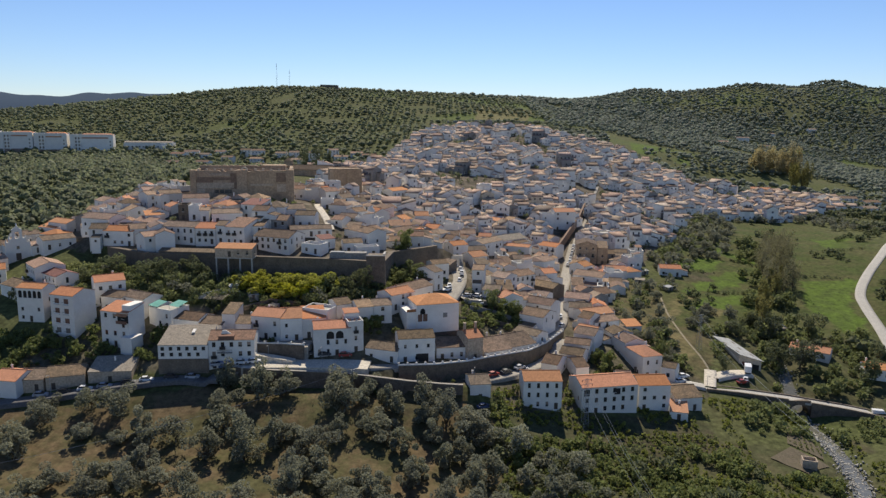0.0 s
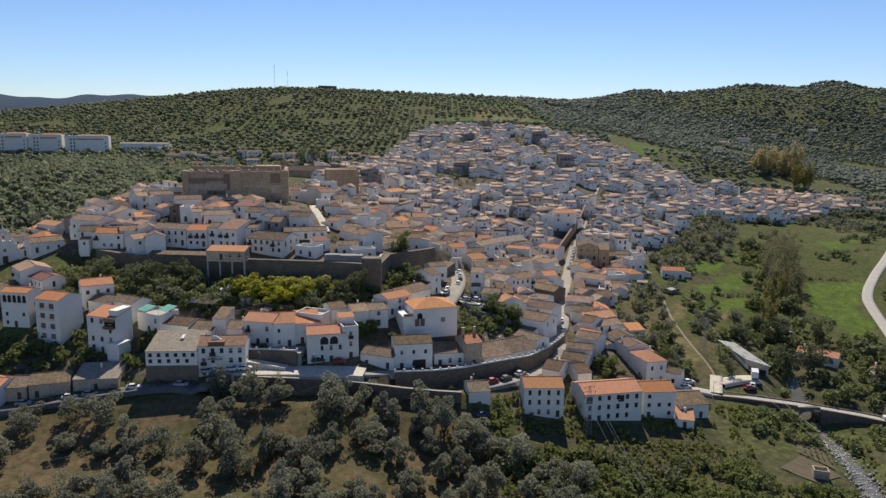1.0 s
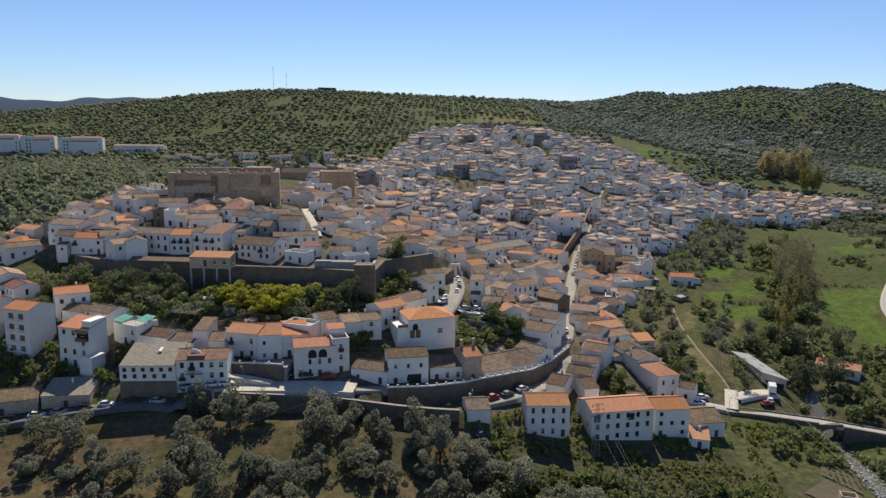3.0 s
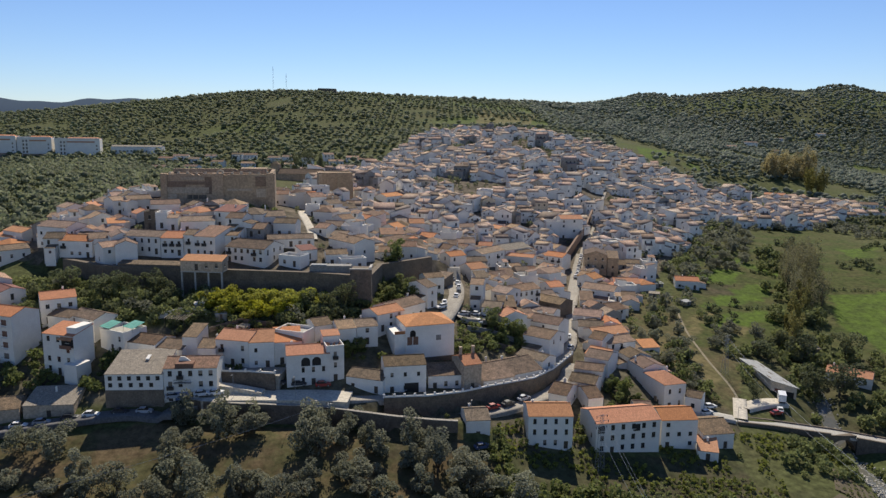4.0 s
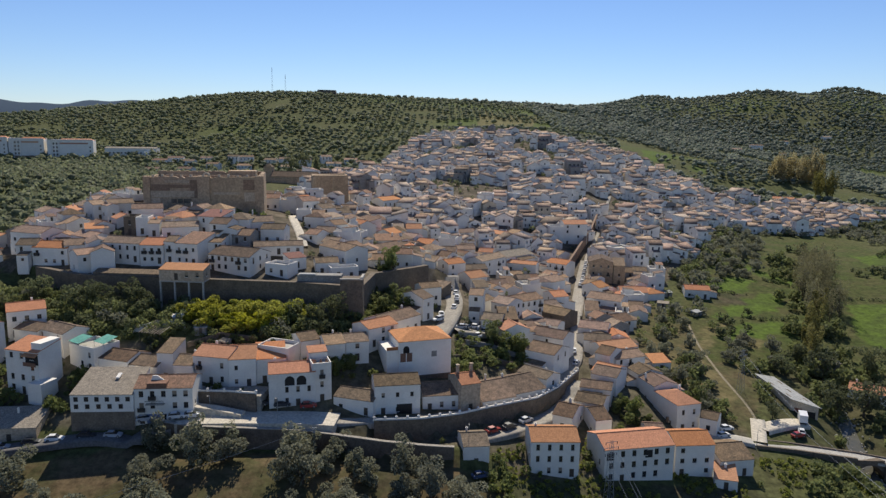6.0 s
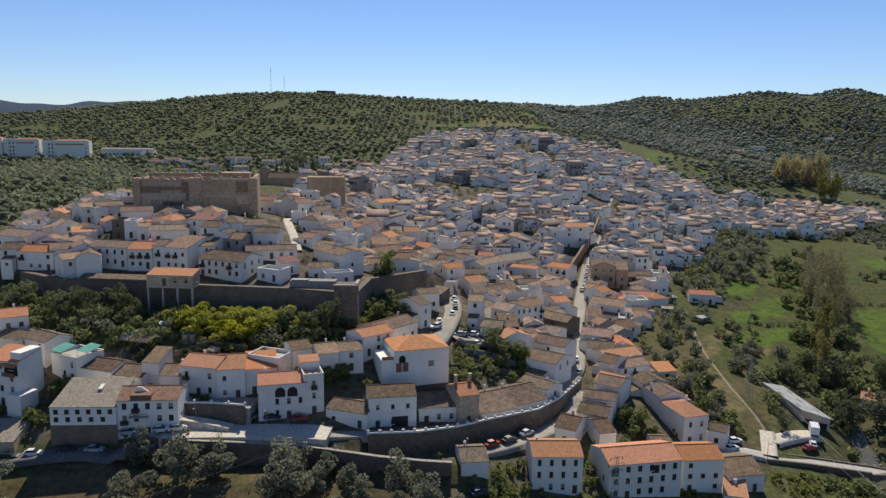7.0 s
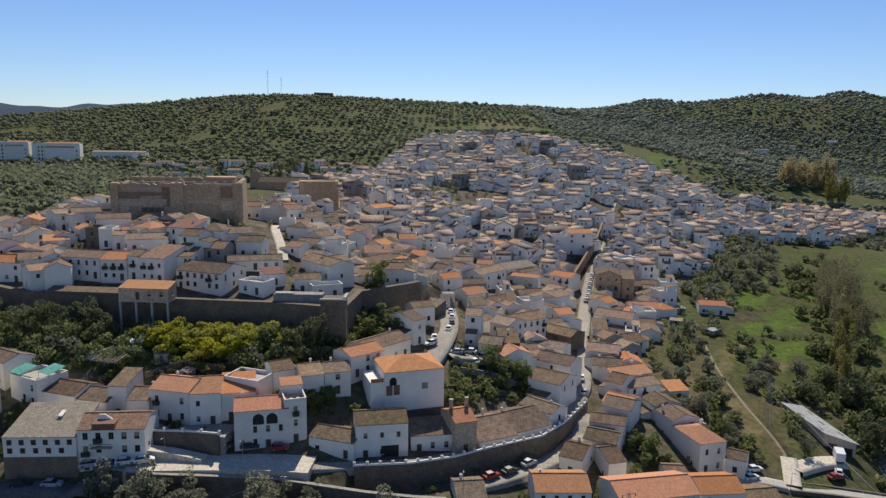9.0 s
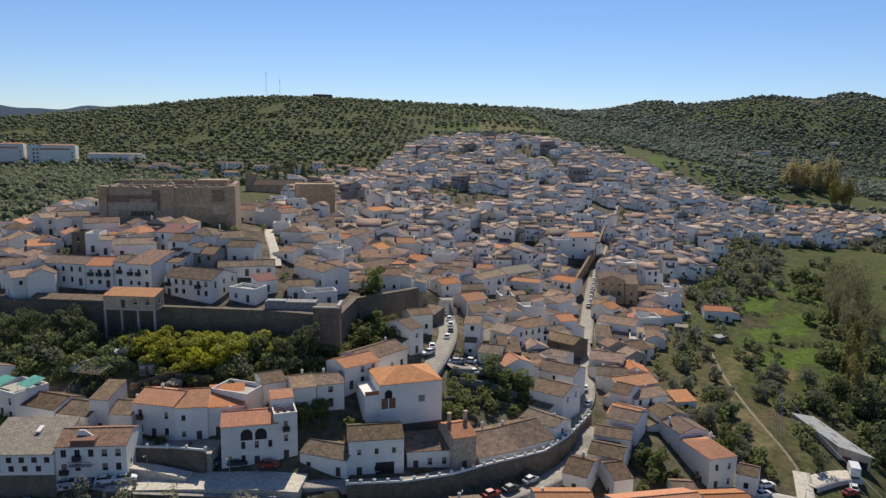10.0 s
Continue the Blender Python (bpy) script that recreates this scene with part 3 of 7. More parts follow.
def roof_mesh(kind, w, d, h, mat, rise):
    s, o = Solid(), 0.16
    x, y = w / 2 + o * 0.6, d / 2 + o
    k = o * rise / (d / 2)
    if kind == "g":
        slab(s, (-x, -y, h - k), (x, -y, h - k), (x, 0, h + rise), (-x, 0, h + rise))
        slab(s, (x, y, h - k), (-x, y, h - k), (-x, 0, h + rise), (x, 0, h + rise))
        s.tube((-x, 0, h + rise + .02), (x, 0, h + rise + .02), .13, n=6)
    elif kind == "c":
        x, y, k = w / 2 + o, d / 2 + o * .6, o * rise / (w / 2)
        slab(s, (0, -y, h + rise), (x, -y, h - k), (x, y, h - k), (0, y, h + rise))
        slab(s, (-x, -y, h - k), (0, -y, h + rise), (0, y, h + rise), (-x, y, h - k))
        s.tube((0, -y, h + rise + .02), (0, y, h + rise + .02), .13, n=6)
    elif kind == "m":
        k = o * rise / d
        slab(s, (-x, -y, h - k), (x, -y, h - k), (x, y, h + rise + k), (-x, y, h + rise + k))
    elif kind == "h":
        r = max(w / 2 - d / 2, 0.3)
        for a, b, c, e in (((-x, -y), (x, -y), (r, 0), (-r, 0)), ((x, y), (-x, y), (-r, 0), (r, 0)), ((x, -y), (x, y), (r, 0.01), (r, -0.01)), ((-x, y), (-x, -y), (-r, -0.01), (-r, 0.01))):
            slab(s, (*a, h - k), (*b, h - k), (*c, h + rise), (*e, h + rise))
    else:
        s.box(-w / 2 + .25, -d / 2 + .25, h - .25, w / 2 - .25, d / 2 - .25, h)
    return s.mesh("roof", mat)


def wall_mesh(kind, w, d, h, mat, rise, front, left, right, sunk):
    s = Solid()
    facade(s, w, -sunk, h, front, lambda u, z, i: (u, -d / 2 + i, z))
    facade(s, d, -sunk, h, right, lambda u, z, i: (w / 2 - i, u, z))
    facade(s, d, -sunk, h, left, lambda u, z, i: (-w / 2 + i, -u, z))
    facade(s, w, -sunk, h, [], lambda u, z, i: (-u, d / 2 - i, z))
    if kind == "g":
        for x, turn in ((w / 2, 1), (-w / 2, -1)):
            s.add([(x, -d / 2 * turn, h), (x, d / 2 * turn, h), (x, 0, h + rise - .1)], [(0, 1, 2)])
    elif kind == "c":
        for y, turn in ((-d / 2, 1), (d / 2, -1)):
            s.add([(-w / 2 * turn, y, h), (w / 2 * turn, y, h), (0, y, h + rise - .1)], [(0, 1, 2)])
    elif kind == "m":
        s.add([(w / 2, -d / 2, h), (w / 2, d / 2, h), (w / 2, d / 2, h + rise - .1)], [(0, 1, 2)])
        s.add([(-w / 2, d / 2, h), (-w / 2, -d / 2, h), (-w / 2, d / 2, h + rise - .1)], [(0, 1, 2)])
        s.add([(w / 2, d / 2, h), (-w / 2, d / 2, h), (-w / 2, d / 2, h + rise - .1), (w / 2, d / 2, h + rise - .1)], [(0, 1, 2, 3)])
    elif kind == "f":
        for a in ((-w / 2, -d / 2, w / 2, -d / 2 + .25), (-w / 2, d / 2 - .25, w / 2, d / 2), (-w / 2, -d / 2 + .25, -w / 2 + .25, d / 2 - .25), (w / 2 - .25, -d / 2 + .25, w / 2, d / 2 - .25)):
            s.box(a[0], a[1], h, a[2], a[3], h + .9)
    return s.mesh("wall", mat)


ROOFS = {"O": "orange", "B": "brown", "X": "mixed", "S": "brown", "G": "sheet", "R": "red", "W": "mixed"}
CLAY = {"O": "bright orange clay tile roof", "B": "weathered brown clay tile roof", "X": "sun-bleached clay tile roof", "S": "dull brown tile roof", "G": "grey fibre-cement roof", "R": "dark red tile roof", "W": "plain clay tile roof"}


def layout(rng, width, h, pitch, w, tall, chance, door, balconies=0.2):
    """Openings on one face, storey by storey: holes and what fills them."""
    holes, fill = [], []
    n, floors = max(1, int((width - 0.8) / pitch)), max(1, int(h / 2.7))
    for f in range(floors):
        base = f * (h - 0.3) / floors
        for c in range(n):
            u = (c + 0.5 - n / 2) * (width - 0.6) / n
            if door and f == 0 and c == door - 1:
                holes.append((u - .55, 0.02, u + .55, 2.1))
                fill.append(("door", u, 0.02, 1.1, 2.1))
            elif rng.random() < chance:
                high = tall if h / floors > 2.5 else tall * 0.8
                long = f > 0 and rng.random() < balconies
                z = base + (0.35 if long else 0.95)
                t = min(high + (0.6 if long else 0), (h - 0.3) / floors - (z - base) - 0.15)
                if t > 0.4:
                    holes.append((u - w / 2, z, u + w / 2, z + t))
                    fill.append(("balcony" if long else "window", u, z, w, t))
    return holes, fill


def house(place, heading, w, d, h, kind, roof, label, wall="white", seed=0, sunk=4.0, pitch=2.7, rich=True, chimney=True, faces="flr", group="", chance=0.85, rise=None, arches=0, wing="", plain=False, balconies=0.2):
    rng = random.Random(seed)
    rise = rise or {"g": d / 2 * 0.33, "c": w / 2 * 0.33, "m": d * 0.20, "h": d / 2 * 0.36, "f": 0}[kind]
    spec = {}
    for face, width in (("f", w), ("l", d), ("r", d)):
        door = 1 + rng.randrange(max(1, int((width - .8) / pitch))) if face == "f" and rich else 0
        more = {"balconies": balconies} if face == "f" else {}
        spec[face] = layout(rng, width, h, pitch if face == "f" else pitch * 1.5, rng.choice((.85, .95, 1.05)), rng.choice((1.2, 1.35, 1.5)), (chance if face == "f" else chance * 0.6), door, **more) if face in faces and h > 2.6 else ([], [])
    gap, half, mid = (2.9, 1.2, .8) if arches < 4 else ((w - .8) / arches, (w - .8) / arches * .4, 0)
    rim = min(half, 1.2)
    if arches:  # a loggia of round arches takes the place of upper windows
        top = h - 3.4
        keep_ = [i for i, q in enumerate(spec["f"][1]) if not (q[2] + q[4] > top - .2 and abs(q[1] - mid) < gap * .55 * arches)]
        spec["f"] = ([spec["f"][0][i] for i in keep_], [spec["f"][1][i] for i in keep_])
        spec["f"][0].extend((mid + (i - (arches - 1) / 2) * gap - half, top, mid + (i - (arches - 1) / 2) * gap + half, top + 2.5) for i in range(arches))
    root = new("house")
    root.matrix_world = pose(*place, 0, 0, heading)
    tagged(root, label, "house", group)
    part("wall", wall_mesh(kind, w, d, h, M[wall], rise, spec["f"][0], spec["l"][0], spec["r"][0], sunk), root)
    if kind == "f":
        part("roof", roof_mesh(kind, w, d, h, M["concrete"], rise), root, "flat concrete roof terrace")
    else:
        part("roof", roof_mesh(kind, w, d, h, M[ROOFS[roof]], rise), root, CLAY[roof])
    for face, m in (("f", pose(0, -d / 2, 0)), ("r", pose(w / 2, 0, 0, 0, 0, 90)), ("l", pose(-w / 2, 0, 0, 0, 0, -90))):
        for what, u, z, ww, t in spec[face][1]:
            at = m @ pose(u, 0, z)
            if what == "door":
                part("door", fitting("door", ww, t), root, m=at)
                continue
            if plain:
                part("pane", fitting("pane", ww, t), root, m=at)
                continue
            win = part("window", fitting("window", ww, t), root, m=at)
            part("pane", fitting("pane", ww, t), win)
            if rich:
                part("sill", fitting("sill", ww, t), win)
                if rng.random() < 0.3:
                    part("blind", fitting("blind", ww, t), win)
                if what == "balcony" and face == "f":
                    part("railing", fitting("railing", ww + 0.5, 1.0), part("balcony", fitting("balcony", ww + 0.5, 1.0), root, "", at), "black iron railing")
    for i in range(arches):
        u, top, sp = mid + (i - (arches - 1) / 2) * gap, h - 3.4, Solid()
        for j in range(10):
            a, b = math.pi * j / 10, math.pi * (j + 1) / 10
            x0, x1, z0, z1 = u + half * math.cos(a), u + half * math.cos(b), top + 2.48 - rim + rim * math.sin(a), top + 2.48 - rim + rim * math.sin(b)
            sp.hexa([(x1, -d / 2 + .02, z1), (x0, -d / 2 + .02, z0), (x0, -d / 2 + .2, z0), (x1, -d / 2 + .2, z1)], [(x1, -d / 2 + .02, top + 2.5), (x0, -d / 2 + .02, top + 2.5), (x0, -d / 2 + .2, top + 2.5), (x1, -d / 2 + .2, top + 2.5)])
        # a near-black sheet at the back paints the loggia's shade
        loggia = part("loggia", Solid().box(u - half + .01, -d / 2 + .205, top + .01, u + half - .01, -d / 2 + .215, top + 2.49).mesh("loggia", M["shade"]), root, "near-black sheet painting the shade inside an arched loggia")
        part("arch", sp.mesh("arch", M[wall]), loggia)
    for k, side in enumerate(wing):  # lower lean-to additions against the sides
        long = (w if side == "f" else d) * rng.uniform(.45, .8)
        wide, tall = rng.uniform(2.4, 3.8), max(2.2, h * rng.uniform(.45, .75))
        slide = rng.uniform(-.5, .5) * ((w if side == "f" else d) - long)
        at = {"f": pose(slide, -d / 2 - wide / 2, 0), "r": pose(w / 2 + wide / 2, slide, 0, 0, 0, 90), "l": pose(-w / 2 - wide / 2, slide, 0, 0, 0, -90)}[side]
        gap = [(-.45, .9, .45, 1.9)] if tall > 2.4 else []
        annex = part("annex", wall_mesh("m", long, wide, tall, M[wall], wide * .22, gap, [], [], sunk), root, "", at)
        part("annex_roof", roof_mesh("m", long, wide, tall, M[ROOFS[roof if roof in "BX" else "B"]], wide * .22), annex)
        if gap:
            part("pane", fitting("pane", .9, 1.0), annex, "", pose(0, -wide / 2, .9))
    if kind == "f" and w > 5 and "t" in faces:  # a room on the roof terrace
        room = part("roof_room", wall_mesh("m", w * .45, d * .5, 2.3, M[wall], .5, [(-.45, .1, .45, 2.0)], [], [], .3), root, "", pose(w * .2, d * .2, h))
        part("room_roof", roof_mesh("m", w * .45, d * .5, 2.3, M["mixed"], .5), room)
        part("door", fitting("pane", .9, 1.9), room, "", pose(0, -d * .25, .1))
    if chimney and kind != "f":
        x, y = rng.uniform(-w * .4, w * .4), rng.uniform(0.05, 0.3) * d
        a, b, e = rng.uniform(.2, .3), rng.uniform(.17, .24), h + rise + rng.uniform(.2, .6)
        s = Solid().box(x - a, y - b, h - .2, x + a, y + b, e).box(x - a - .06, y - b - .06, e, x + a + .06, y + b + .06, e + .08).box(x - a * .6, y - b * .6, e + .08, x + a * .6, y + b * .6, e + .28)
        part("chimney", s.mesh("chimney", M["white"]), root, "whitewashed chimney")
    return root


def ground_at(x, y):
    return float(ground(np.array([x]), np.array([y]))[0])

# ---- houses that stand out: centre, foot, heading, width, depth, eave height, roof form, roof colour ----
LOWER = [
    (30.4, 210.8, 13.7, 2, 11.6, 10, 9, 'g', 'O', 'twin'),
    (50.5, 214.6, 11.3, 12, 18.2, 11, 8.8, 'g', 'O', 'long'),
    (66.1, 218.7, 10.5, 6, 10.1, 10, 8.4, 'g', 'O', 'longb'),
    (77.2, 221.8, 9.6, 10, 9.2, 12, 4.5, 'g', 'B', ''),
    (74.2, 213.2, 9, -14, 5.3, 7, 2.8, 'm', 'O', ''),
    (11.1, 207.8, 17.2, 8, 6.2, 9, 5.2, 'g', 'B', ''),
    (-77.6, 212.8, 22.7, 4, 14.6, 12.5, 9.5, 'm', 'G', 'grey'),
    (-63.7, 213.3, 24.4, 6, 13.5, 10, 9, 'g', 'X', 'shop'),
    (-111.2, 205.2, 20.3, 18, 10.4, 10, 4, 'g', 'B', 'barn'),
    (-98.4, 207.5, 21.3, 7, 12.3, 9, 3.6, 'm', 'G', 'barn'),
    (-35.1, 220.8, 25.9, 14, 11.5, 9, 9, 'g', 'O', 'arch'),
    (-8.6, 221.6, 23.9, 11, 11.5, 9, 8, 'g', 'B', 'garage'),
]
LOWER_B = [
    (-17.6, 220.1, 24.4, -18, 10.9, 8, 4, 'g', 'B', ''),
    (-119.4, 203.3, 20.2, 6, 7.4, 10, 3.6, 'g', 'B', 'barn'),
    (-124.5, 200.9, 19.3, -8, 8, 10, 5, 'g', 'O', ''),
]
BEND = [
    (37, 226.5, 18.3, -28, 5.5, 10, 4.2, 'g', 'B', ''),
    (44.3, 227.7, 15.8, 16, 4.6, 10, 5.5, 'g', 'B', ''),
    (44.7, 234.4, 18.6, -25, 8, 8, 4.2, 'g', 'B', ''),
    (47.7, 242.7, 19.7, -18, 8.8, 7, 4, 'g', 'B', ''),
    (69.7, 239.2, 13.9, 17, 7.4, 11.5, 7.8, 'h', 'O', ''),
    (67.2, 249.4, 16, 17, 8, 8.5, 6.8, 'c', 'X', ''),
    (-3.3, 237.2, 28.4, 19, 14.7, 12, 11, 'h', 'O', 'big'),
    (2.4, 226.5, 23.7, 10, 9.9, 11, 4.2, 'g', 'B', ''),
    (9.1, 225.1, 23.7, 22, 5.3, 9, 7.5, 'g', 'O', 'tan'),
    (15.2, 230.9, 21, 26, 9.9, 15, 5, 'g', 'B', ''),
    (23.7, 236.3, 21, 31, 10.4, 14, 5, 'g', 'B', ''),
]
STREET_SIDE = [
    (65.2, 257, 17, 17, 8, 7, 6.4, 'c', 'B', ''),
    (52.5, 249.9, 20.2, -30, 7.7, 9, 5, 'g', 'X', ''),
    (60.4, 245, 13, 17, 3.4, 10.5, 3.6, 'm', 'B', ''),
    (60.5, 265.5, 20.1, 22, 10.8, 8, 5.5, 'g', 'X', ''),
    (58.4, 271.5, 20.9, 22, 13, 9, 6, 'g', 'O', ''),
    (73.7, 272.5, 18.6, 11, 6.3, 6, 3, 'm', 'O', ''),
    (53.8, 278.4, 22.7, 20, 8.8, 8, 5, 'g', 'B', ''),
    (34.6, 253, 25, -35, 9.6, 10, 6, 'g', 'B', ''),
    (37.9, 265.6, 26, -32, 10.9, 9, 6, 'g', 'X', ''),
    (23.8, 269.7, 29.9, 3, 5.8, 9, 6.5, 'm', 'S', ''),
    (29.9, 298.4, 29.2, 35, 16.7, 9, 6, 'g', 'X', 'row'),
    (24.6, 282.7, 32.1, -38, 6.8, 9, 6, 'g', 'X', 'row'),
    (53.2, 252.2, 20.3, -35, 7.6, 9, 5, 'g', 'O', ''),
]
STREET_SIDE_B = [
    (55, 284.8, 23.5, -19, 9.9, 9, 6, 'g', 'X', ''),
    (54.3, 275.8, 22.9, -11, 8.7, 8, 5, 'g', 'B', ''),
    (55.1, 262.7, 21.5, -36, 4.9, 9, 6, 'g', 'B', ''),
]
PLAZA_SIDE = [
    (-101.2, 221.3, 27.5, -16, 10.2, 7.5, 11.5, 'm', 'O', 'lh'),
    (-119.6, 227.2, 28.8, -17, 9, 9.5, 14, 'g', 'O', 'tall'),
    (-135.3, 234, 31.4, -8, 9.4, 6.5, 11.5, 'g', 'O', 'arcade'),
    (-89.4, 229.2, 31.5, -26, 9.5, 8, 5.6, 'f', 'W', 'green'),
    (-82, 227.9, 30.7, -18, 12.1, 9, 4.5, 'g', 'B', ''),
    (-72.6, 225.8, 29.9, -13, 8.3, 9, 4.5, 'g', 'B', ''),
    (-67.7, 226.2, 30.1, -4, 4.2, 8, 7.5, 'm', 'B', ''),
    (-62.9, 225.8, 29.7, -2, 5.1, 9, 5, 'g', 'B', ''),
    (-54.9, 226.1, 29.6, -12, 9.9, 10, 7.5, 'g', 'O', ''),
    (-48.8, 226.6, 29.3, 11, 6.8, 12, 7.5, 'g', 'O', ''),
    (-41.9, 227.1, 29.8, 15, 7.5, 9, 6.6, 'm', 'O', ''),
]
PLAZA_SIDE_B = [
    (-28.5, 222.8, 26.5, 20, 4.8, 9, 9.4, 'f', 'W', 'roof'),
    (-115.1, 242.7, 36.3, 32, 9.7, 9, 7.5, 'g', 'O', ''),
    (-109.3, 237.9, 34.5, -18, 8.4, 8, 5, 'g', 'B', ''),
    (-100.9, 235.6, 33.9, -29, 11.2, 8, 6, 'g', 'B', ''),
]
TOWER_SIDE = [
    (19.2, 267.3, 31.5, -16, 6.5, 8, 5, 'g', 'B', ''),
    (14.2, 276, 33.9, -8, 4.6, 8, 8.5, 'g', 'X', ''),
    (-31.5, 288.3, 49.8, -47, 16, 9, 5, 'g', 'B', ''),
    (-30.2, 290.7, 48.3, 50, 8.3, 8, 6.5, 'g', 'X', 'row'),
    (-45.7, 276.4, 49.8, 36, 6, 5, 3.5, 'm', 'R', ''),
    (-35.5, 277.1, 48, 16, 7.5, 7, 4, 'g', 'B', ''),
    (-29.4, 273.2, 47.2, 23, 8.9, 5, 3, 'f', 'W', ''),
    (-48.7, 270.6, 48.5, -21, 8.3, 6, 3, 'f', 'W', ''),
    (-11.6, 249.9, 36.3, 50, 14.6, 9, 4.6, 'g', 'B', ''),
    (-5.2, 263.6, 37.1, 50, 4.8, 10, 7, 'g', 'B', ''),
    (-2.2, 291.2, 38.5, -30, 14.9, 6, 3, 'm', 'B', 'stonewall'),
]
UPPER_STREET = [
    (68.8, 328.5, 23.2, -30, 14, 10, 6, 'g', 'X', ''),
    (84.7, 351.8, 23.1, -2, 11.7, 10, 4, 'g', 'O', ''),
    (75.6, 376.4, 25.6, -8, 10.6, 13, 10.2, 'c', 'S', 'stone'),
    (83.6, 374, 25.4, -8, 5.2, 10, 9, 'm', 'S', 'stone'),
    (71, 427, 35.2, 8, 12.5, 10, 11, 'g', 'O', 'white'),
    (61.2, 425, 35.4, 8, 7.6, 8, 8.6, 'f', 'W', 'blank'),
    (57.3, 376.3, 28.3, -36, 10.1, 9, 6, 'g', 'O', ''),
    (115.3, 360.1, 22.6, -9, 10.7, 8, 4, 'g', 'O', ''),
    (21.3, 357.2, 32.3, 50, 17.1, 9, 7, 'g', 'X', ''),
    (39.1, 372.4, 30.5, -20, 13.7, 6, 4, 'g', 'O', ''),
    (34.6, 383.3, 31.7, 40, 17.5, 12, 5, 'g', 'G', ''),
    (47.9, 346.5, 27.4, -50, 9.9, 9, 5, 'c', 'X', ''),
    (46.8, 320, 26.1, 20, 6.4, 9, 6, 'g', 'O', ''),
    (43.5, 301.1, 27.4, -41, 14.4, 9, 3, 'g', 'B', 'stonewall'),
]
UPPER_STREET_B = [
    (39.1, 414.6, 36.8, 41, 19.8, 9, 4, 'c', 'X', 'blank'),
    (56.9, 398.6, 32.3, -50, 14.9, 8, 3, 'g', 'X', ''),
    (31.6, 410.3, 38.6, -50, 9.3, 7, 4, 'g', 'O', ''),
]
CASTLE_ROW = [
    (-75.2, 258.3, 41.5, -3, 13.6, 5.4, 9.5, 'm', 'O', 'gard'),
    (-111.2, 271.1, 45.6, 44, 8, 8, 9, 'g', 'X', ''),
    (-56, 350.3, 56.2, 36, 7.3, 9, 8, 'g', 'X', ''),
    (-100.9, 278.3, 51.1, -10, 13.7, 9, 6.2, 'g', 'X', 'row'),
    (-90.6, 277.1, 50.9, -1, 7.7, 10, 6.2, 'g', 'O', 'row'),
    (-84.6, 276.6, 51.2, -8, 3.8, 8, 7, 'g', 'B', 'row'),
    (-78.1, 276.7, 50.9, -13, 8.1, 11, 7, 'm', 'X', 'row'),
    (-62.9, 274, 49.3, -19, 15.3, 12, 5.4, 'g', 'B', 'row'),
    (-105.1, 305.1, 60.3, 23, 10.5, 8, 5, 'g', 'X', ''),
    (-76.7, 293.8, 58.2, -17, 9.1, 8, 6, 'm', 'R', ''),
    (-69.1, 297.3, 58.2, -7, 10.5, 10, 5, 'h', 'B', 'row'),
    (-62.6, 299.2, 57.5, 23, 8.4, 9, 4.6, 'g', 'B', ''),
]
CASTLE_ROW_B = [
    (-101.2, 293, 57.7, 7, 4.1, 7, 5, 'f', 'W', ''),
    (-105.7, 293.5, 57.4, 7, 3.8, 7, 5.5, 'f', 'W', 'dark'),
    (-96.2, 290.3, 57.4, 6, 3.8, 6, 4.6, 'g', 'X', ''),
    (-87.3, 289.4, 57.2, 17, 11.8, 8, 4, 'g', 'X', ''),
    (-55.8, 292.9, 55.4, -2, 8.1, 8, 5, 'g', 'B', ''),
    (-52.9, 284.7, 52.9, 15, 16.2, 7, 3, 'g', 'B', ''),
    (-64.7, 377.7, 57.1, 50, 10.2, 8, 5, 'g', 'O', ''),
    (-54.5, 337.3, 57, 7, 5.8, 6, 4, 'f', 'W', ''),
]
WEST_END = [
    (-138.7, 292.6, 50, -19, 13.7, 10, 8, 'g', 'X', ''),
    (-125.9, 281.5, 48.8, -6, 12.4, 9, 6, 'g', 'O', ''),
    (-124.2, 315.9, 59.8, 50, 4.3, 7, 5, 'c', 'X', ''),
    (-130.2, 317.2, 59, 50, 5, 8, 6, 'g', 'X', 'row'),
    (-145.4, 327.5, 56.4, 8, 8.5, 9, 5, 'c', 'O', ''),
    (-117.9, 288.8, 52.9, -34, 12.3, 8, 4.5, 'g', 'X', ''),
    (-119, 292.9, 55.4, 28, 6, 6, 4, 'm', 'O', ''),
    (-120.2, 282.6, 50.6, 27, 7.3, 9, 5, 'g', 'B', ''),
    (-161.1, 305.2, 49, -28, 12, 8, 5, 'g', 'O', ''),
    (-166.3, 304.8, 48, -15, 9, 7, 4, 'm', 'O', ''),
    (-174.2, 297.3, 45.9, 50, 9.6, 8, 4, 'g', 'B', ''),
    (-154, 283.4, 46.7, 46, 12.2, 8, 4, 'g', 'B', ''),
]
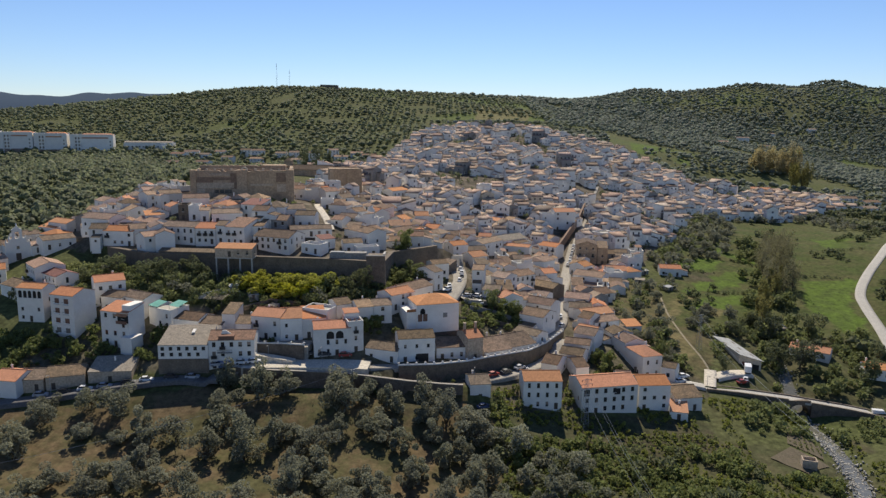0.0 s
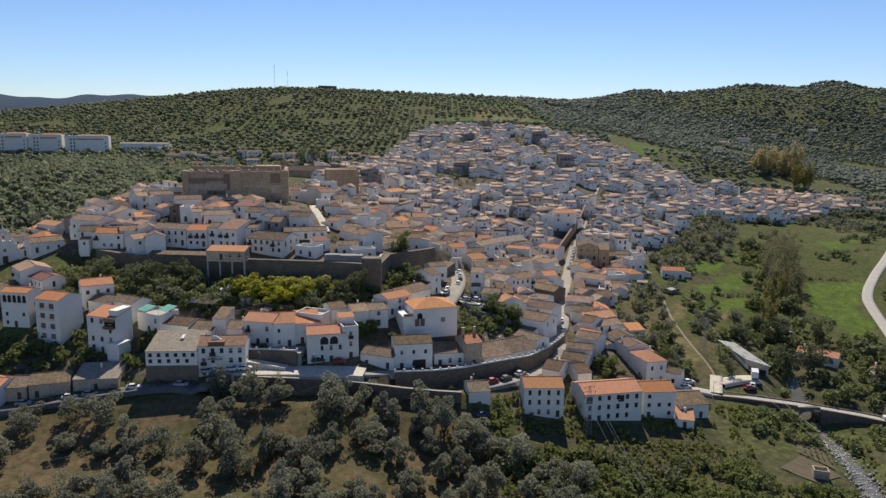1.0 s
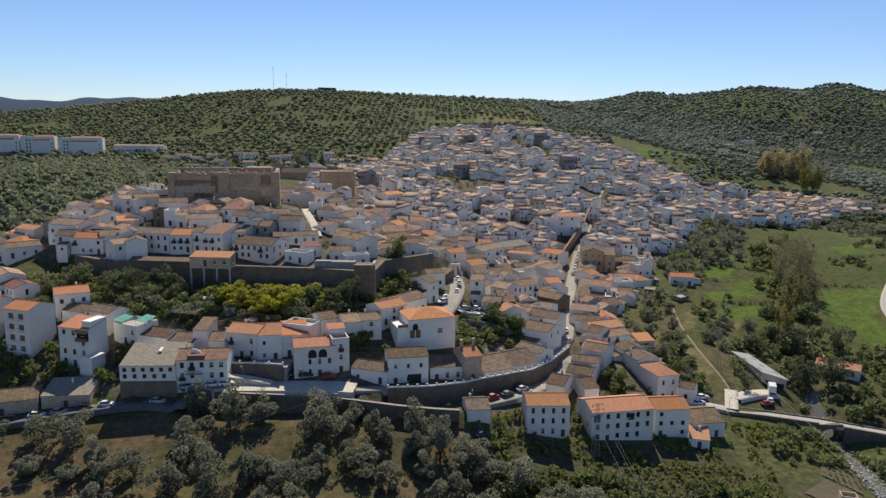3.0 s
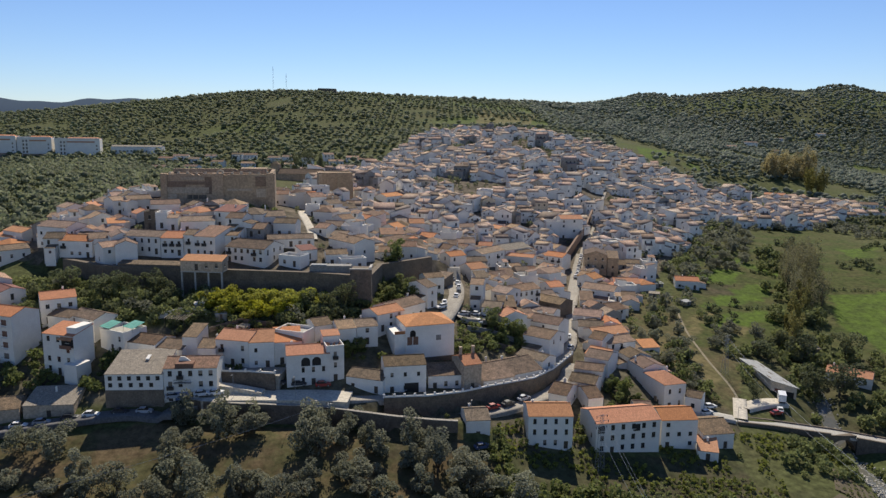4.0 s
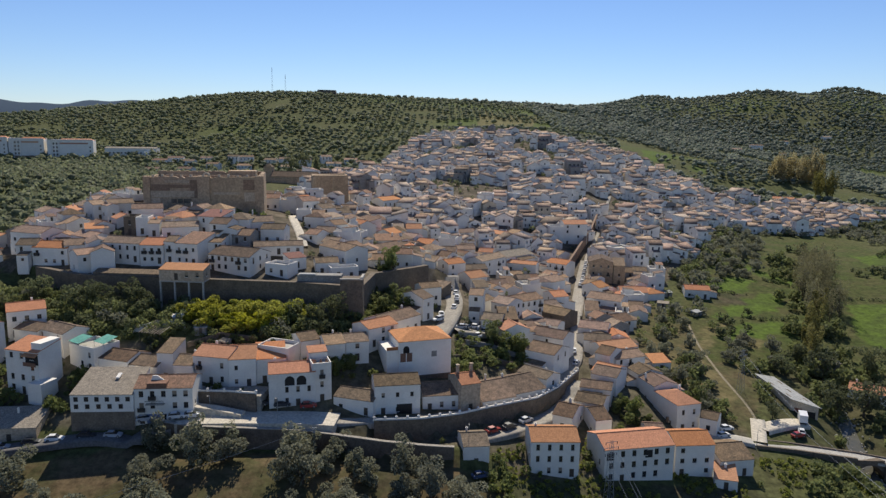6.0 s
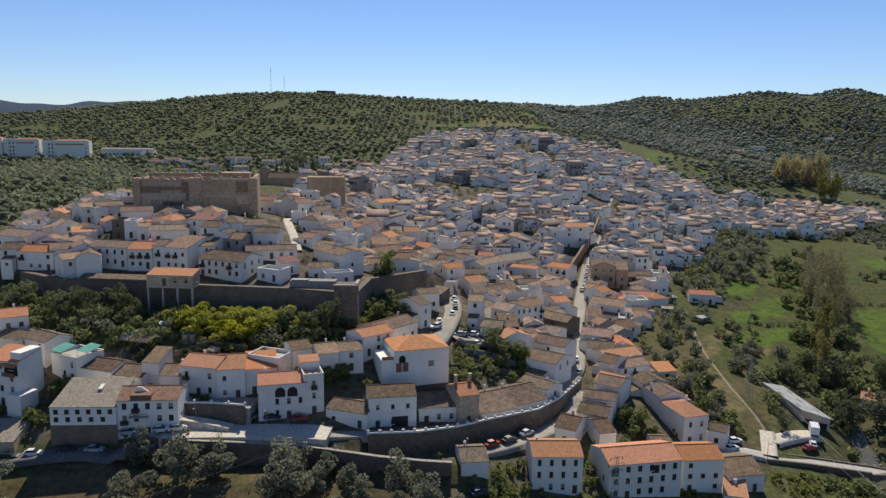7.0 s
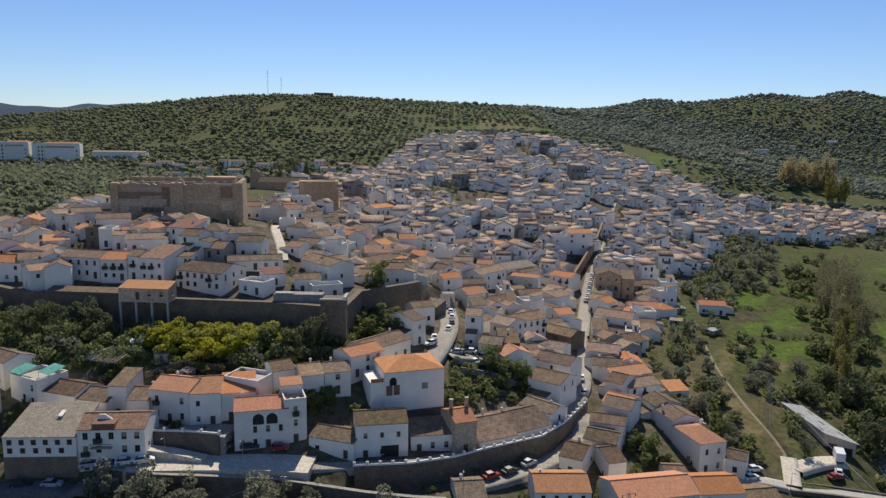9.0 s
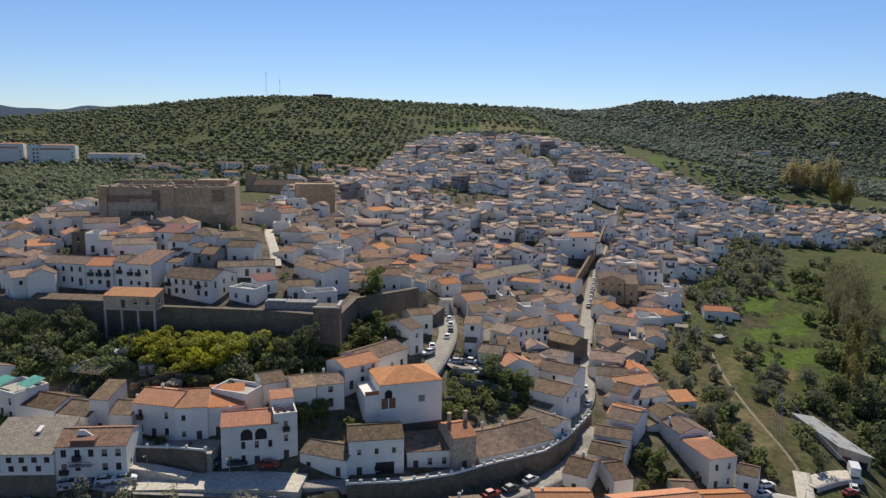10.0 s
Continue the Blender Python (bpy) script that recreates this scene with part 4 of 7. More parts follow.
WEST_END_B = [
    (-143.7, 256, 38.9, -48, 12.2, 10, 7, 'g', 'X', 'row'),
    (-135.9, 250, 38, -38, 12.4, 8, 6, 'g', 'R', ''),
    (-147.8, 248.6, 36, -33, 14.4, 9, 4, 'g', 'B', ''),
    (-161.5, 281.7, 45.1, 50, 4.4, 5, 3, 'm', 'X', ''),
    (-150.8, 323.1, 55.4, 50, 8.5, 8, 6, 'c', 'X', ''),
    (-182.6, 285.2, 42, 50, 10.5, 9, 5, 'g', 'B', ''),
    (-165, 258.6, 37.5, 31, 8.7, 9, 6, 'g', 'O', ''),
    (-168.6, 268.6, 40.3, 50, 4.3, 7, 5, 'g', 'X', ''),
]
UPPER_SIDE = [
    (-38.1, 315.6, 52.2, 38, 5.7, 8, 7, 'g', 'W', ''),
    (-48.3, 336, 55.4, 7, 5, 5, 5, 'm', 'X', 'blank'),
    (-41.4, 328.9, 53.1, 50, 6.4, 6, 7, 'm', 'X', 'blank'),
    (-30.2, 350.2, 50, -49, 11, 7, 6, 'm', 'X', 'blank'),
    (-26.8, 399.4, 49.4, 41, 10.8, 8, 4, 'c', 'X', ''),
    (-28.6, 426.9, 53.3, 50, 13.5, 9, 4, 'g', 'O', ''),
    (-45.3, 425, 56.6, 48, 17.7, 8, 4, 'g', 'X', ''),
    (-20.8, 315.5, 46.3, 50, 16.1, 9, 4, 'g', 'B', ''),
    (-10.8, 335.1, 42.4, 50, 10.2, 7, 3.5, 'g', 'O', ''),
    (-20.4, 335.7, 46.3, 12, 10.2, 8, 4, 'm', 'X', ''),
    (5.9, 325.4, 37.2, 33, 8, 8, 6, 'g', 'O', ''),
    (14, 331.7, 34.8, 14, 11.5, 8, 5, 'g', 'B', 'greywall'),
]
UPPER_SIDE_B = [
    (10.5, 357.6, 35.2, 50, 12.8, 8, 5, 'c', 'X', ''),
    (11, 401.9, 40.3, 28, 12.9, 8, 4, 'g', 'X', ''),
]
GARDEN_SIDE = [
    (-26.9, 233.3, 32.6, 23, 5.4, 9, 6, 'g', 'X', ''),
    (-20.8, 235.4, 33.1, 17, 6.2, 8, 5.5, 'g', 'X', ''),
    (-16, 242.3, 35.3, 42, 10, 8, 5.5, 'g', 'O', ''),
    (-34.3, 235.1, 34.3, 30, 5.4, 8, 4.5, 'g', 'B', ''),
    (-40.1, 229.7, 32.5, -19, 9.3, 7, 5, 'f', 'W', ''),
    (30.7, 241.2, 24, -42, 9.9, 7, 3.5, 'g', 'B', ''),
]
WORDS = {"twin": "tall white house with iron balconies above the orchard", "long": "long three-storey white house with rows of small windows", "longb": "white wing of the long house with small windows",
         "lh": "four-storey white house with a roofed corner balcony", "tall": "tall white block of flats with brown blinds", "arcade": "white house with an arcaded top gallery", "grey": "large plain house with a grey sheet roof and stone base",
         "green": "white house with a green tarpaulin over its terrace", "arch": "white house with two arched openings beside the plaza", "big": "large plain white house with a hipped orange roof", "shop": "white house with a blue garage door and roof terrace", "stone": "tall bare masonry building beside the main street",
         "barn": "low rendered barn beside the asphalt road", "gard": "raised plain house on pillars below the town wall", "white": "tall white house with few windows", "row": "white terraced house with iron balconies in a close row", "roof": "white house end with an open roof terrace", "tan": "narrow ochre house with a bright orange roof and tall chimneys", "garage": "white house with two balconies and a wide dark garage door", "dark": "bare dark masonry house with a flat roof", "stonewall": "old bare masonry house under weathered brown tiles", "greywall": "grey rendered house under weathered brown tiles", "blank": "tall plain white house with a blank wall"}
KINDS = {"X": "white house with a sun-bleached clay tile roof", "O": "white house with a bright orange tile roof", "B": "low white house under an old brown tile roof", "S": "bare masonry house with a dull tile roof", "G": "plain house with a grey roof", "R": "low house with a dark red roof", "W": "white house with a flat roof terrace"}
TAKEN = []
for k, (x, y, z, turn, w, d, h, form, tint, note) in enumerate(GARDEN_SIDE + LOWER + LOWER_B + BEND + STREET_SIDE + STREET_SIDE_B + PLAZA_SIDE + PLAZA_SIDE_B + TOWER_SIDE + UPPER_STREET + UPPER_STREET_B + CASTLE_ROW + CASTLE_ROW_B + WEST_END + WEST_END_B + UPPER_SIDE + UPPER_SIDE_B):
    lowest = min(ground_at(x + a, y + b) for a in (-w / 2, w / 2) for b in (-d / 2, d / 2))
    wall = {"barn": "plaster", "stone": "castle", "dark": "stone", "stonewall": "stone", "greywall": "grey", "tan": "plaster"}[note] if note in ("barn", "stone", "dark", "stonewall", "greywall", "tan") else {"S": "stone"}.get(tint, "white")
    if note == "gard":
        wall = "plaster"
    sunk = max(2.0, z - lowest + 1.5)
    if note == "gard":
        z, h, sunk = z + 7.8, 3.2, 0.3
    root = house((x, y, z), turn, w, d, h, form, tint, WORDS.get(note, KINDS[tint]), wall, seed=100 + k, sunk=sunk, pitch=2.3 if note == "row" else 2.5 if h > 8 else 2.9, chance={"big": .0, "long": .95, "twin": .9, "white": .3, "row": .97, "tall": .0, "barn": .2, "grey": .0, "lh": .95, "blank": .15, "dark": .3, "stonewall": .3, "greywall": .4}.get(note, 0.8 if h > 7 else 0.6), arches={"arch": 2, "arcade": 5}.get(note, 0), balconies={"row": .34, "grey": 0, "barn": 0, "long": .03, "longb": 0, "twin": .08, "arch": .05, "lh": 0, "arcade": 0}.get(note, .2), wing="" if note or h < 3 else ("", "r", "l", "", "f")[k % 5] if y > 240 and x > -10 else "", chimney=note not in ("grey", "big", "gard", "roof") and k % 5 < 2)
    if note == "gard":  # it stands on pillars
        for px_ in (-.48, -.16, .16, .48):
            for py_ in (-.46, .46):
                part("pillar", Solid().box(px_ * w - .25, py_ * d - .25, -12, px_ * w + .25, py_ * d + .25, -.3).mesh("pillar", M["concrete"]), root, "plain rendered pillar")
        part("floor_slab", Solid().box(-w / 2 - .1, -d / 2 - .1, -.6, w / 2 + .1, d / 2 + .1, -.3).mesh("floor_slab", M["concrete"]), root)
    if note == "grey":
        part("plinth", Solid().box(-w / 2 - .06, -d / 2 - .06, -sunk, w / 2 + .06, -d / 2 - .003, h * .54).mesh("plinth", M["stone"]), root, "dark bare masonry lower storey")
    if note == "green":
        for i, (u, v) in enumerate(((-3.0, -1.8), (2.9, 1.2))):
            tarp = Solid()
            slab(tarp, (u - 2.0, v - 2.2, h + 1.5), (u + 2.0, v - 2.2, h + 1.3), (u + 2.0, v + 2.2, h + 2.2), (u - 2.0, v + 2.2, h + 2.3), .06)
            part("tarpaulin", tarp.mesh("tarpaulin", M["green"]), root, "faded green tarpaulin")
            for du in (-2.3, 2.3):
                part("post", Solid().tube((u + du * .8, v - 2.1, h), (u + du * .8, v - 2.1, h + 1.4), .05, n=5).mesh("post", M["steel"]), root)
    if note == "grey":
        part("skylight", Solid().hexa([(1.0, .2, h + 1.6), (1.9, .2, h + 1.6), (1.9, 2.4, h + 2.1), (1.0, 2.4, h + 2.1)], [(1.0, .2, h + 1.9), (1.9, .2, h + 1.9), (1.9, 2.4, h + 2.35), (1.0, 2.4, h + 2.35)]).mesh("skylight", M["white"]), root, "pale roof light")
    if note == "tall":  # brown roller blinds, two columns of broad openings
        for f in range(4):
            for u in (-w * .2, w * .2):
                part("blind", Solid().box(u - .85, -d / 2 - .06, 1.6 + f * 3.2, u + .85, -d / 2 + .03, 3.2 + f * 3.2).mesh("blind", M["brick"] if f else M["shutter"]), root, "brown roller blind")
                deck = part("balcony", Solid().box(u - 1.1, -d / 2 - .7, 1.2 + f * 3.2, u + 1.1, -d / 2, 1.35 + f * 3.2).mesh("balcony", M["white"]), root)
                part("railing", Solid().box(u - 1.1, -d / 2 - .7, 2.15 + f * 3.2, u + 1.1, -d / 2 - .65, 2.22 + f * 3.2).mesh("railing", M["iron"]), deck)
    if note == "big":  # shuttered openings, a hooded niche and a railed terrace at its side
        for u in (-w * .42, -w * .30):
            part("shutter", Solid().box(u - .75, -d / 2 - .05, h * .48, u + .75, -d / 2 + .03, h * .70).mesh("shutter", M["brick"]), root, "brown wooden shutter")
        part("niche", Solid().box(w * .12, -d / 2 - .03, h * .56, w * .12 + 1.5, -d / 2 + .02, h * .70).mesh("niche", M["grey"]), root)
        part("plinth", Solid().box(-w / 2 - .08, -d / 2 - .08, -sunk, w / 2 + .08, -d / 2 - .003, 1.2).mesh("plinth", M["stone"]), root, "bare masonry footing")
        terrace = part("terrace", Solid().box(-w / 2 - 3.2, -d / 2 + .5, -sunk, -w / 2 - .003, d / 2 - 2, h * .78).mesh("terrace", M["white"]), root, "whitewashed side terrace")
        part("terrace_rail", Solid().box(-w / 2 - 3.2, -d / 2 + .5, h * .78, -w / 2 - .1, -d / 2 + .6, h * .78 + .9).mesh("terrace_rail", M["orange"]), terrace, "orange terrace railing")
        yard_wall = part("yard_wall", Solid().box(-w / 2 - 6.5, -d / 2 - 1.5, -sunk, -w / 2 - 3.3, -d / 2 - 1.1, 2.6).mesh("yard_wall", M["brick"]), root, "red-painted yard wall")
    if note == "shop":  # roof terrace cut into the tiles, balcony and blue garage door
        part("terrace_wall", Solid().box(-w * .28, -d / 2 + .1, h - .1, w * .06, -d / 2 + 2.6, h + 1.1).mesh("terrace_wall", M["brick"]), root, "brick-coloured roof terrace wall")
        part("gable_wall", Solid().hexa([(-w * .29, -d / 2 + 2.6, h), (w * .07, -d / 2 + 2.6, h), (w * .07, -d / 2 + 2.9, h), (-w * .29, -d / 2 + 2.9, h)], [(-w * .22, -d / 2 + 2.6, h + 2.2), (-w * .14, -d / 2 + 2.6, h + 2.2), (-w * .14, -d / 2 + 2.9, h + 2.2), (-w * .22, -d / 2 + 2.9, h + 2.2)]).mesh("gable_wall", M["white"]), root)
        part("garage_door", Solid().box(-w * .3, -d / 2 - .04, .1, w * .0, -d / 2 + .02, 2.5).mesh("garage_door", M["blue"]), root, "faded blue garage door")
        deck = part("balcony", Solid().box(-w * .3, -d / 2 - 1.1, h * .56, w * .02, -d / 2, h * .58).mesh("balcony", M["concrete"]), root)
        rail = Solid().box(-w * .3, -d / 2 - 1.1, h * .58 + .85, w * .02, -d / 2 - 1.05, h * .58 + .92)
        for i in range(15):
            u = -w * .3 + w * .32 * i / 14
            rail.box(u - .02, -d / 2 - 1.09, h * .58, u + .02, -d / 2 - 1.06, h * .58 + .85)
        part("railing", rail.mesh("railing", M["iron"]), deck, "black iron railing")
    if note == "roof":
        part("roof_room", Solid().box(-w / 2, d * .1, h, w / 2, d / 2, h + 2.2).mesh("roof_room", M["white"]), root)
        part("room_roof", roof_mesh("m", w, d * .4, h + 2.2, M["orange"], .7), root, "small orange tile roof", pose(0, d * .3, 0))
        for u in (-.3, 0, .3):
            part("pot_plant", Solid().tube((u * w, -d * .3, h), (u * w, -d * .3, h + .45), .2, .28, 8).tube((u * w, -d * .3, h + .45), (u * w + .1, -d * .3, h + 1.3), .4, .15, 7).mesh("pot_plant", M["brick"]), root, "potted plant on the terrace")
    if note == "grey":  # two rows of small windows under the eave
        for row, n in ((h - 1.75, 6), (h - 3.55, 5)):
            for i in range(n):
                u = -w / 2 + 1.3 + i * (w - 2.6) / (n - 1) * (1 if n == 6 else .86)
                win = part("window", Solid().box(u - .5, -d / 2 - .05, row - .05, u + .5, -d / 2 - .004, row + 1.1).mesh("window", M["frame"]), root)
                part("pane", Solid().box(u - .4, -d / 2 - .07, row + .03, u + .4, -d / 2 - .052, row + 1.0).mesh("pane", M["glass"]), win)
    if note == "garage":
        part("garage_door", Solid().box(-w * .02, -d / 2 - .05, .02, w * .32, -d / 2 + .03, 2.9).mesh("garage_door", M["iron"]), root, "wide dark garage door")
    if note == "tan":
        for u in (-w * .3, w * .42):
            part("chimney", Solid().box(u - .35, .4, h, u + .35, 1.1, h + 3.4).box(u - .45, .3, h + 3.4, u + .45, 1.2, h + 3.6).mesh("chimney", M["plaster"]), root, "tall ochre chimney")
    if note == "lh":  # a corner balcony under its own small roof, and a lower wing
        # a near-black sheet on the wall paints the balcony's shade
        part("balcony_recess", Solid().box(w * .12, -d / 2 - .06, h - 3.4, w * .5 + .05, -d / 2 + .02, h - .9).mesh("balcony_recess", M["shade"]), root, "near-black sheet painted as the shade of a corner balcony")
        part("balcony_roof", Solid().hexa([(w * .1, -d / 2 - 1.1, h - 1.1), (w * .52, -d / 2 - 1.1, h - 1.1), (w * .52, -d / 2 + .1, h - .5), (w * .1, -d / 2 + .1, h - .5)], [(w * .1, -d / 2 - 1.1, h - .98), (w * .52, -d / 2 - 1.1, h - .98), (w * .52, -d / 2 + .1, h - .38), (w * .1, -d / 2 + .1, h - .38)]).mesh("balcony_roof", M["orange"]), root, "small tiled roof over the balcony")
        part("balcony_parapet", Solid().box(w * .12, -d / 2 - .9, h - 3.6, w * .5, -d / 2 - .8, h - 2.6).mesh("balcony_parapet", M["brick"]), root, "brick balcony parapet")
        part("lower_wing", Solid().box(w * .34, -d / 2 - 2.2, -sunk, w * .5 + 2.6, -d / 2 + 3, h * .36).mesh("lower_wing", M["white"]), root, "lower whitewashed wing")
        part("gable_wall", Solid().box(w * .2, -d / 2 + 1.2, h, w * .5 - .01, d / 2 - .1, h + 1.9).mesh("gable_wall", M["white"]), root, "plain white attic wall")
    if note == "big":
        # arched near-black sheet on the wall paints the gallery's shade
        part("arch_window", Solid().tube((-w * .36, -d / 2 - .05, h * .8), (-w * .36, -d / 2 + .04, h * .8), .85, n=12).box(-w * .36 - .85, -d / 2 - .05, h * .70, -w * .36 + .85, -d / 2 + .04, h * .8).mesh("arch_window", M["shade"]), root, "near-black arched sheet painted as a shaded gallery")
    if note == "long":  # dark sheets on the wall paint the shade of top-floor balconies
        for u in (-w * .42, w * .13):
            part("balcony_recess", Solid().box(u - .95, -d / 2 - .05, h * .68, u + .95, -d / 2 + .03, h * .9).mesh("balcony_recess", M["shade"]), root, "near-black sheet painted as the shade of a balcony")
    TAKEN.append((x, y, max(w, d) * 0.5))


def chapel():
    """A small church with a stepped white bell gable above its door."""
    root = tagged(new("chapel"), "small white chapel with a stepped bell gable", "chapel")
    root.matrix_world = pose(-165.7, 277.0, 42.7, 0, 0, 38)
    part("nave", Solid().box(-4, .4, -5, 4, 13, 5.6).mesh("nave", M["white"]), root)
    part("roof", roof_mesh("c", 8.2, 12.6, 5.6, M["brown"], 1.9), root, "weathered brown clay tile roof", pose(0, 6.8, 0))
    s = Solid().box(-4.3, -.4, -5, 4.3, .4, 7.2).box(-3.1, -.38, 7.2, 3.1, .38, 8.6)
    s.box(-1.7, -.36, 8.6, -.75, .36, 11.2).box(.75, -.36, 8.6, 1.7, .36, 11.2).box(-1.7, -.36, 11.2, 1.7, .36, 12.0)
    s.add([(-1.9, -.36, 12.0), (1.9, -.36, 12.0), (1.9, .36, 12.0), (-1.9, .36, 12.0), (0, -.36, 13.4), (0, .36, 13.4)], [(0, 1, 4), (2, 3, 5), (1, 2, 5, 4), (3, 0, 4, 5)])
    front = part("front", s.mesh("front", M["white"]), root, "stepped white front with a bell opening")
    for x, z in ((-3.9, 7.2), (3.9, 7.2), (-2.8, 8.6), (2.8, 8.6), (0, 13.3)):
        part("pinnacle", Solid().tube((x, 0, z), (x, 0, z + 1.3), .32, .08, 6).mesh("pinnacle", M["white"]), front)
    part("bell", Solid().tube((0, 0, 9.6), (0, 0, 10.5), .42, .2, 8).mesh("bell", M["iron"]), front, "dark bronze bell")
    part("door", Solid().box(-.9, -.46, 0, .9, -.38, 2.8).mesh("door", M["frame"]), front, "dark wooden door")
    part("window", Solid().box(-.5, -.44, 4.4, .5, -.38, 5.6).mesh("window", M["glass"]), front)
    TAKEN.append((root.location.x, root.location.y + 5, 7))


chapel()

line = np.array(TOWN_WALL, float)  # the long lean-to that stands on the town wall
at = np.array([-93.0, float(np.interp(-93, line[:, 0], line[:, 1]))])
slope_ = math.degrees(math.atan2(np.interp(-88, line[:, 0], line[:, 1]) - np.interp(-98, line[:, 0], line[:, 1]), 10))
house((at[0], at[1] + 1.3, 47.6), slope_, 24, 3.4, 2.3, "m", "B", "long low lean-to under brown tiles on the town wall", "stone", seed=88, sunk=6, chimney=False, chance=.25, pitch=4.0, faces="f")

# ---- small houses and sheds in the yards between them ----
rng = random.Random(21)
SLOPE = [(-150, 262), (-150, 240), (-130, 240), (-104, 236), (-26, 235), (-18, 262), (-30, 262), (-118, 264)]
FILL = [(-128, 214), (-66, 222), (-20, 222), (6, 230), (20, 240), (34, 252), (44, 262), (60, 262), (66, 244), (62, 232), (46, 226), (40, 232), (30, 228), (52, 222), (64, 226), (80, 236), (70, 262), (62, 290), (44, 300), (-2, 292), (-4, 256), (-24, 238), (-104, 236), (-128, 246)]
for i in range(34):
    for j in range(16):
        x, y = -126 + i * 6.2 + rng.uniform(-1.4, 1.4), 210 + j * 6.0 + rng.uniform(-1.4, 1.4)
        one = np.array([x]), np.array([y])
        if not inside(*one, FILL)[0] or (x < -86 and y < 224) or (-76 < x < -38 and y > 227) or inside(*one, SLOPE)[0] or rng.random() < 0.18 or (abs(x - 6) < 8 and y > 238) or (4 < x < 26 and 238 < y < 268):
            continue
        if any(abs(float(off_line(*one, l)[0])) < 6.0 for l in (MAIN_STREET, LOWER_ROAD, SIDE_STREET, STREET_WALL, PLAZA_WALL)) or any(math.hypot(x - a, y - b) < r + 3.0 for a, b, r in TAKEN):
            continue
        w, d, h_ = rng.uniform(4.6, 7), rng.uniform(5, 7), rng.choice((2.7, 3.0, 3.6, 4.4, 5.2))
        form, tint = rng.choice("ggggmmf"), rng.choice("BBBBX")
        house((x, y, ground_at(x, y) + .3), rng.gauss(0, 18), w, d, h_, form, tint, "small white house under a brown tile roof among the yards", rng.choice(("white", "white", "white", "grey")), seed=900 + i * 40 + j, rich=False, chimney=rng.random() < .25, chance=.5, wing=rng.choice(("", "", "f", "r", "l")))
        TAKEN.append((x, y, 3.6))

# ---- the rest of the town: blocks of houses, each with its own run ----
rng = random.Random(7)


def town_protos(n, wall_of, tint_of, far):
    made = []
    for k in range(n):
        w, d, h = rng.uniform(4.8, 9.5), rng.uniform(6.5, 9.5), rng.choice((2.4, 2.8, 3.2, 3.8, 4.4, 5.0, 5.6, 6.4, 7.0) if far else (2.6, 2.8, 3.0, 3.4, 4.2, 4.8, 5.2, 5.8))
        form = rng.choice("gggggggmmmmccchf" if far else "ggggggmmmccchfff")
        tint = tint_of()
        made.append((house((0, 0, -500), 0, w, d, h, form, tint, KINDS["O" if tint == "O" else "B"] if form != "f" else KINDS["W"], wall_of(), seed=k + 50 * far, sunk=3.5, pitch=2.3, rich=not far and k % 3 == 0, balconies=.3, chimney=k % 3 == 0, faces="flr" if far else ("flt", "frt", "flrt")[k % 3], group="houses of the town", chance=0.7 if far else 0.85, rise=None if form == "f" else (w if form == "c" else d) * ((.25 if far else .2) if form != "m" else .24), wing=("", "f", "r", "l", "fr", "l", "r", "")[k % 8], plain=bool(far)), w, d, h))
    return made


def block_spots(area, gap, step, lane):
    """Places for houses in small blocks whose runs differ, with lanes between the blocks."""
    x0, x1, y0, y1 = area
    seeds, tries = [], 0
    while tries < 6000:
        tries += 1
        x, y = rng.uniform(x0, x1), rng.uniform(y0, y1)
        if all(math.hypot(x - a, y - b) > gap for a, b, _ in seeds):
            seeds.append((x, y, rng.gauss(0, 32)))
    seed_xy = np.array([s[:2] for s in seeds])
    spots = []
    for sx, sy, turn in seeds:
        c, s_ = math.cos(radians(turn)), math.sin(radians(turn))
        for i in range(-5, 6):
            for j in range(-5, 6):
                u, v = i * step[0] + rng.uniform(-.8, .8), j * step[1] + rng.uniform(-.9, .9)
                x, y = sx + u * c - v * s_, sy + u * s_ + v * c
                dist = np.sort(np.hypot(*(seed_xy - (x, y)).T))
                if abs(dist[0] - math.hypot(x - sx, y - sy)) < 1e-6 and dist[1] - dist[0] > lane:
                    spots.append((x, y, turn + rng.gauss(0, 4) + rng.choice((0, 0, 0, 0, 90, -90))))
    px, py = np.array([s[0] for s in spots]), np.array([s[1] for s in spots])
    fits = inside(px, py, TOWN) & (px > x0) & (px < x1) & (py > y0) & (py < y1)
    for line, room in ((MAIN_STREET, 5.8), (SIDE_STREET, 6.4), (CASTLE_LANE, 4.6), (LOWER_ROAD, 5.6), (STREET_RISE, 6.5)):
        fits &= np.abs(off_line(px, py, line)) > np.where(py > 405, 0.0 if line is MAIN_STREET else 4.4, room)
    fits &= np.abs(off_line(px, py, RISE_LANE)) > 2.8
    fits &= (off_line(px, py, TOWN_WALL) > 8.5) | (np.abs(off_line(px, py, TOWN_WALL)) > 30)
    fits &= ~((np.abs(px + 90) < 29) & (py > 308) & (py < 352)) & ~((np.abs(px + 57) < 13) & (np.abs(py - 416) < 13))
    z = ground(px, py)
    return [(x, y, zz, t) for (x, y, t), ok, zz in zip(spots, fits, z) if ok and not any(math.hypot(x - a, y - b) < r + 1.0 for a, b, r in TAKEN)]


leafy_yard = lambda x, y: noise.noise((x * .035, y * .035, 4.4)) > .30  # gaps with trees in the upper town
EDGE = 385.0  # beyond this line the houses are too many and too small to tell apart
protos = town_protos(26, lambda: rng.choice(["white"] * 12 + ["cream", "grey"]), lambda: rng.choice("OBBBBXXXXX"), 0)
used = set()
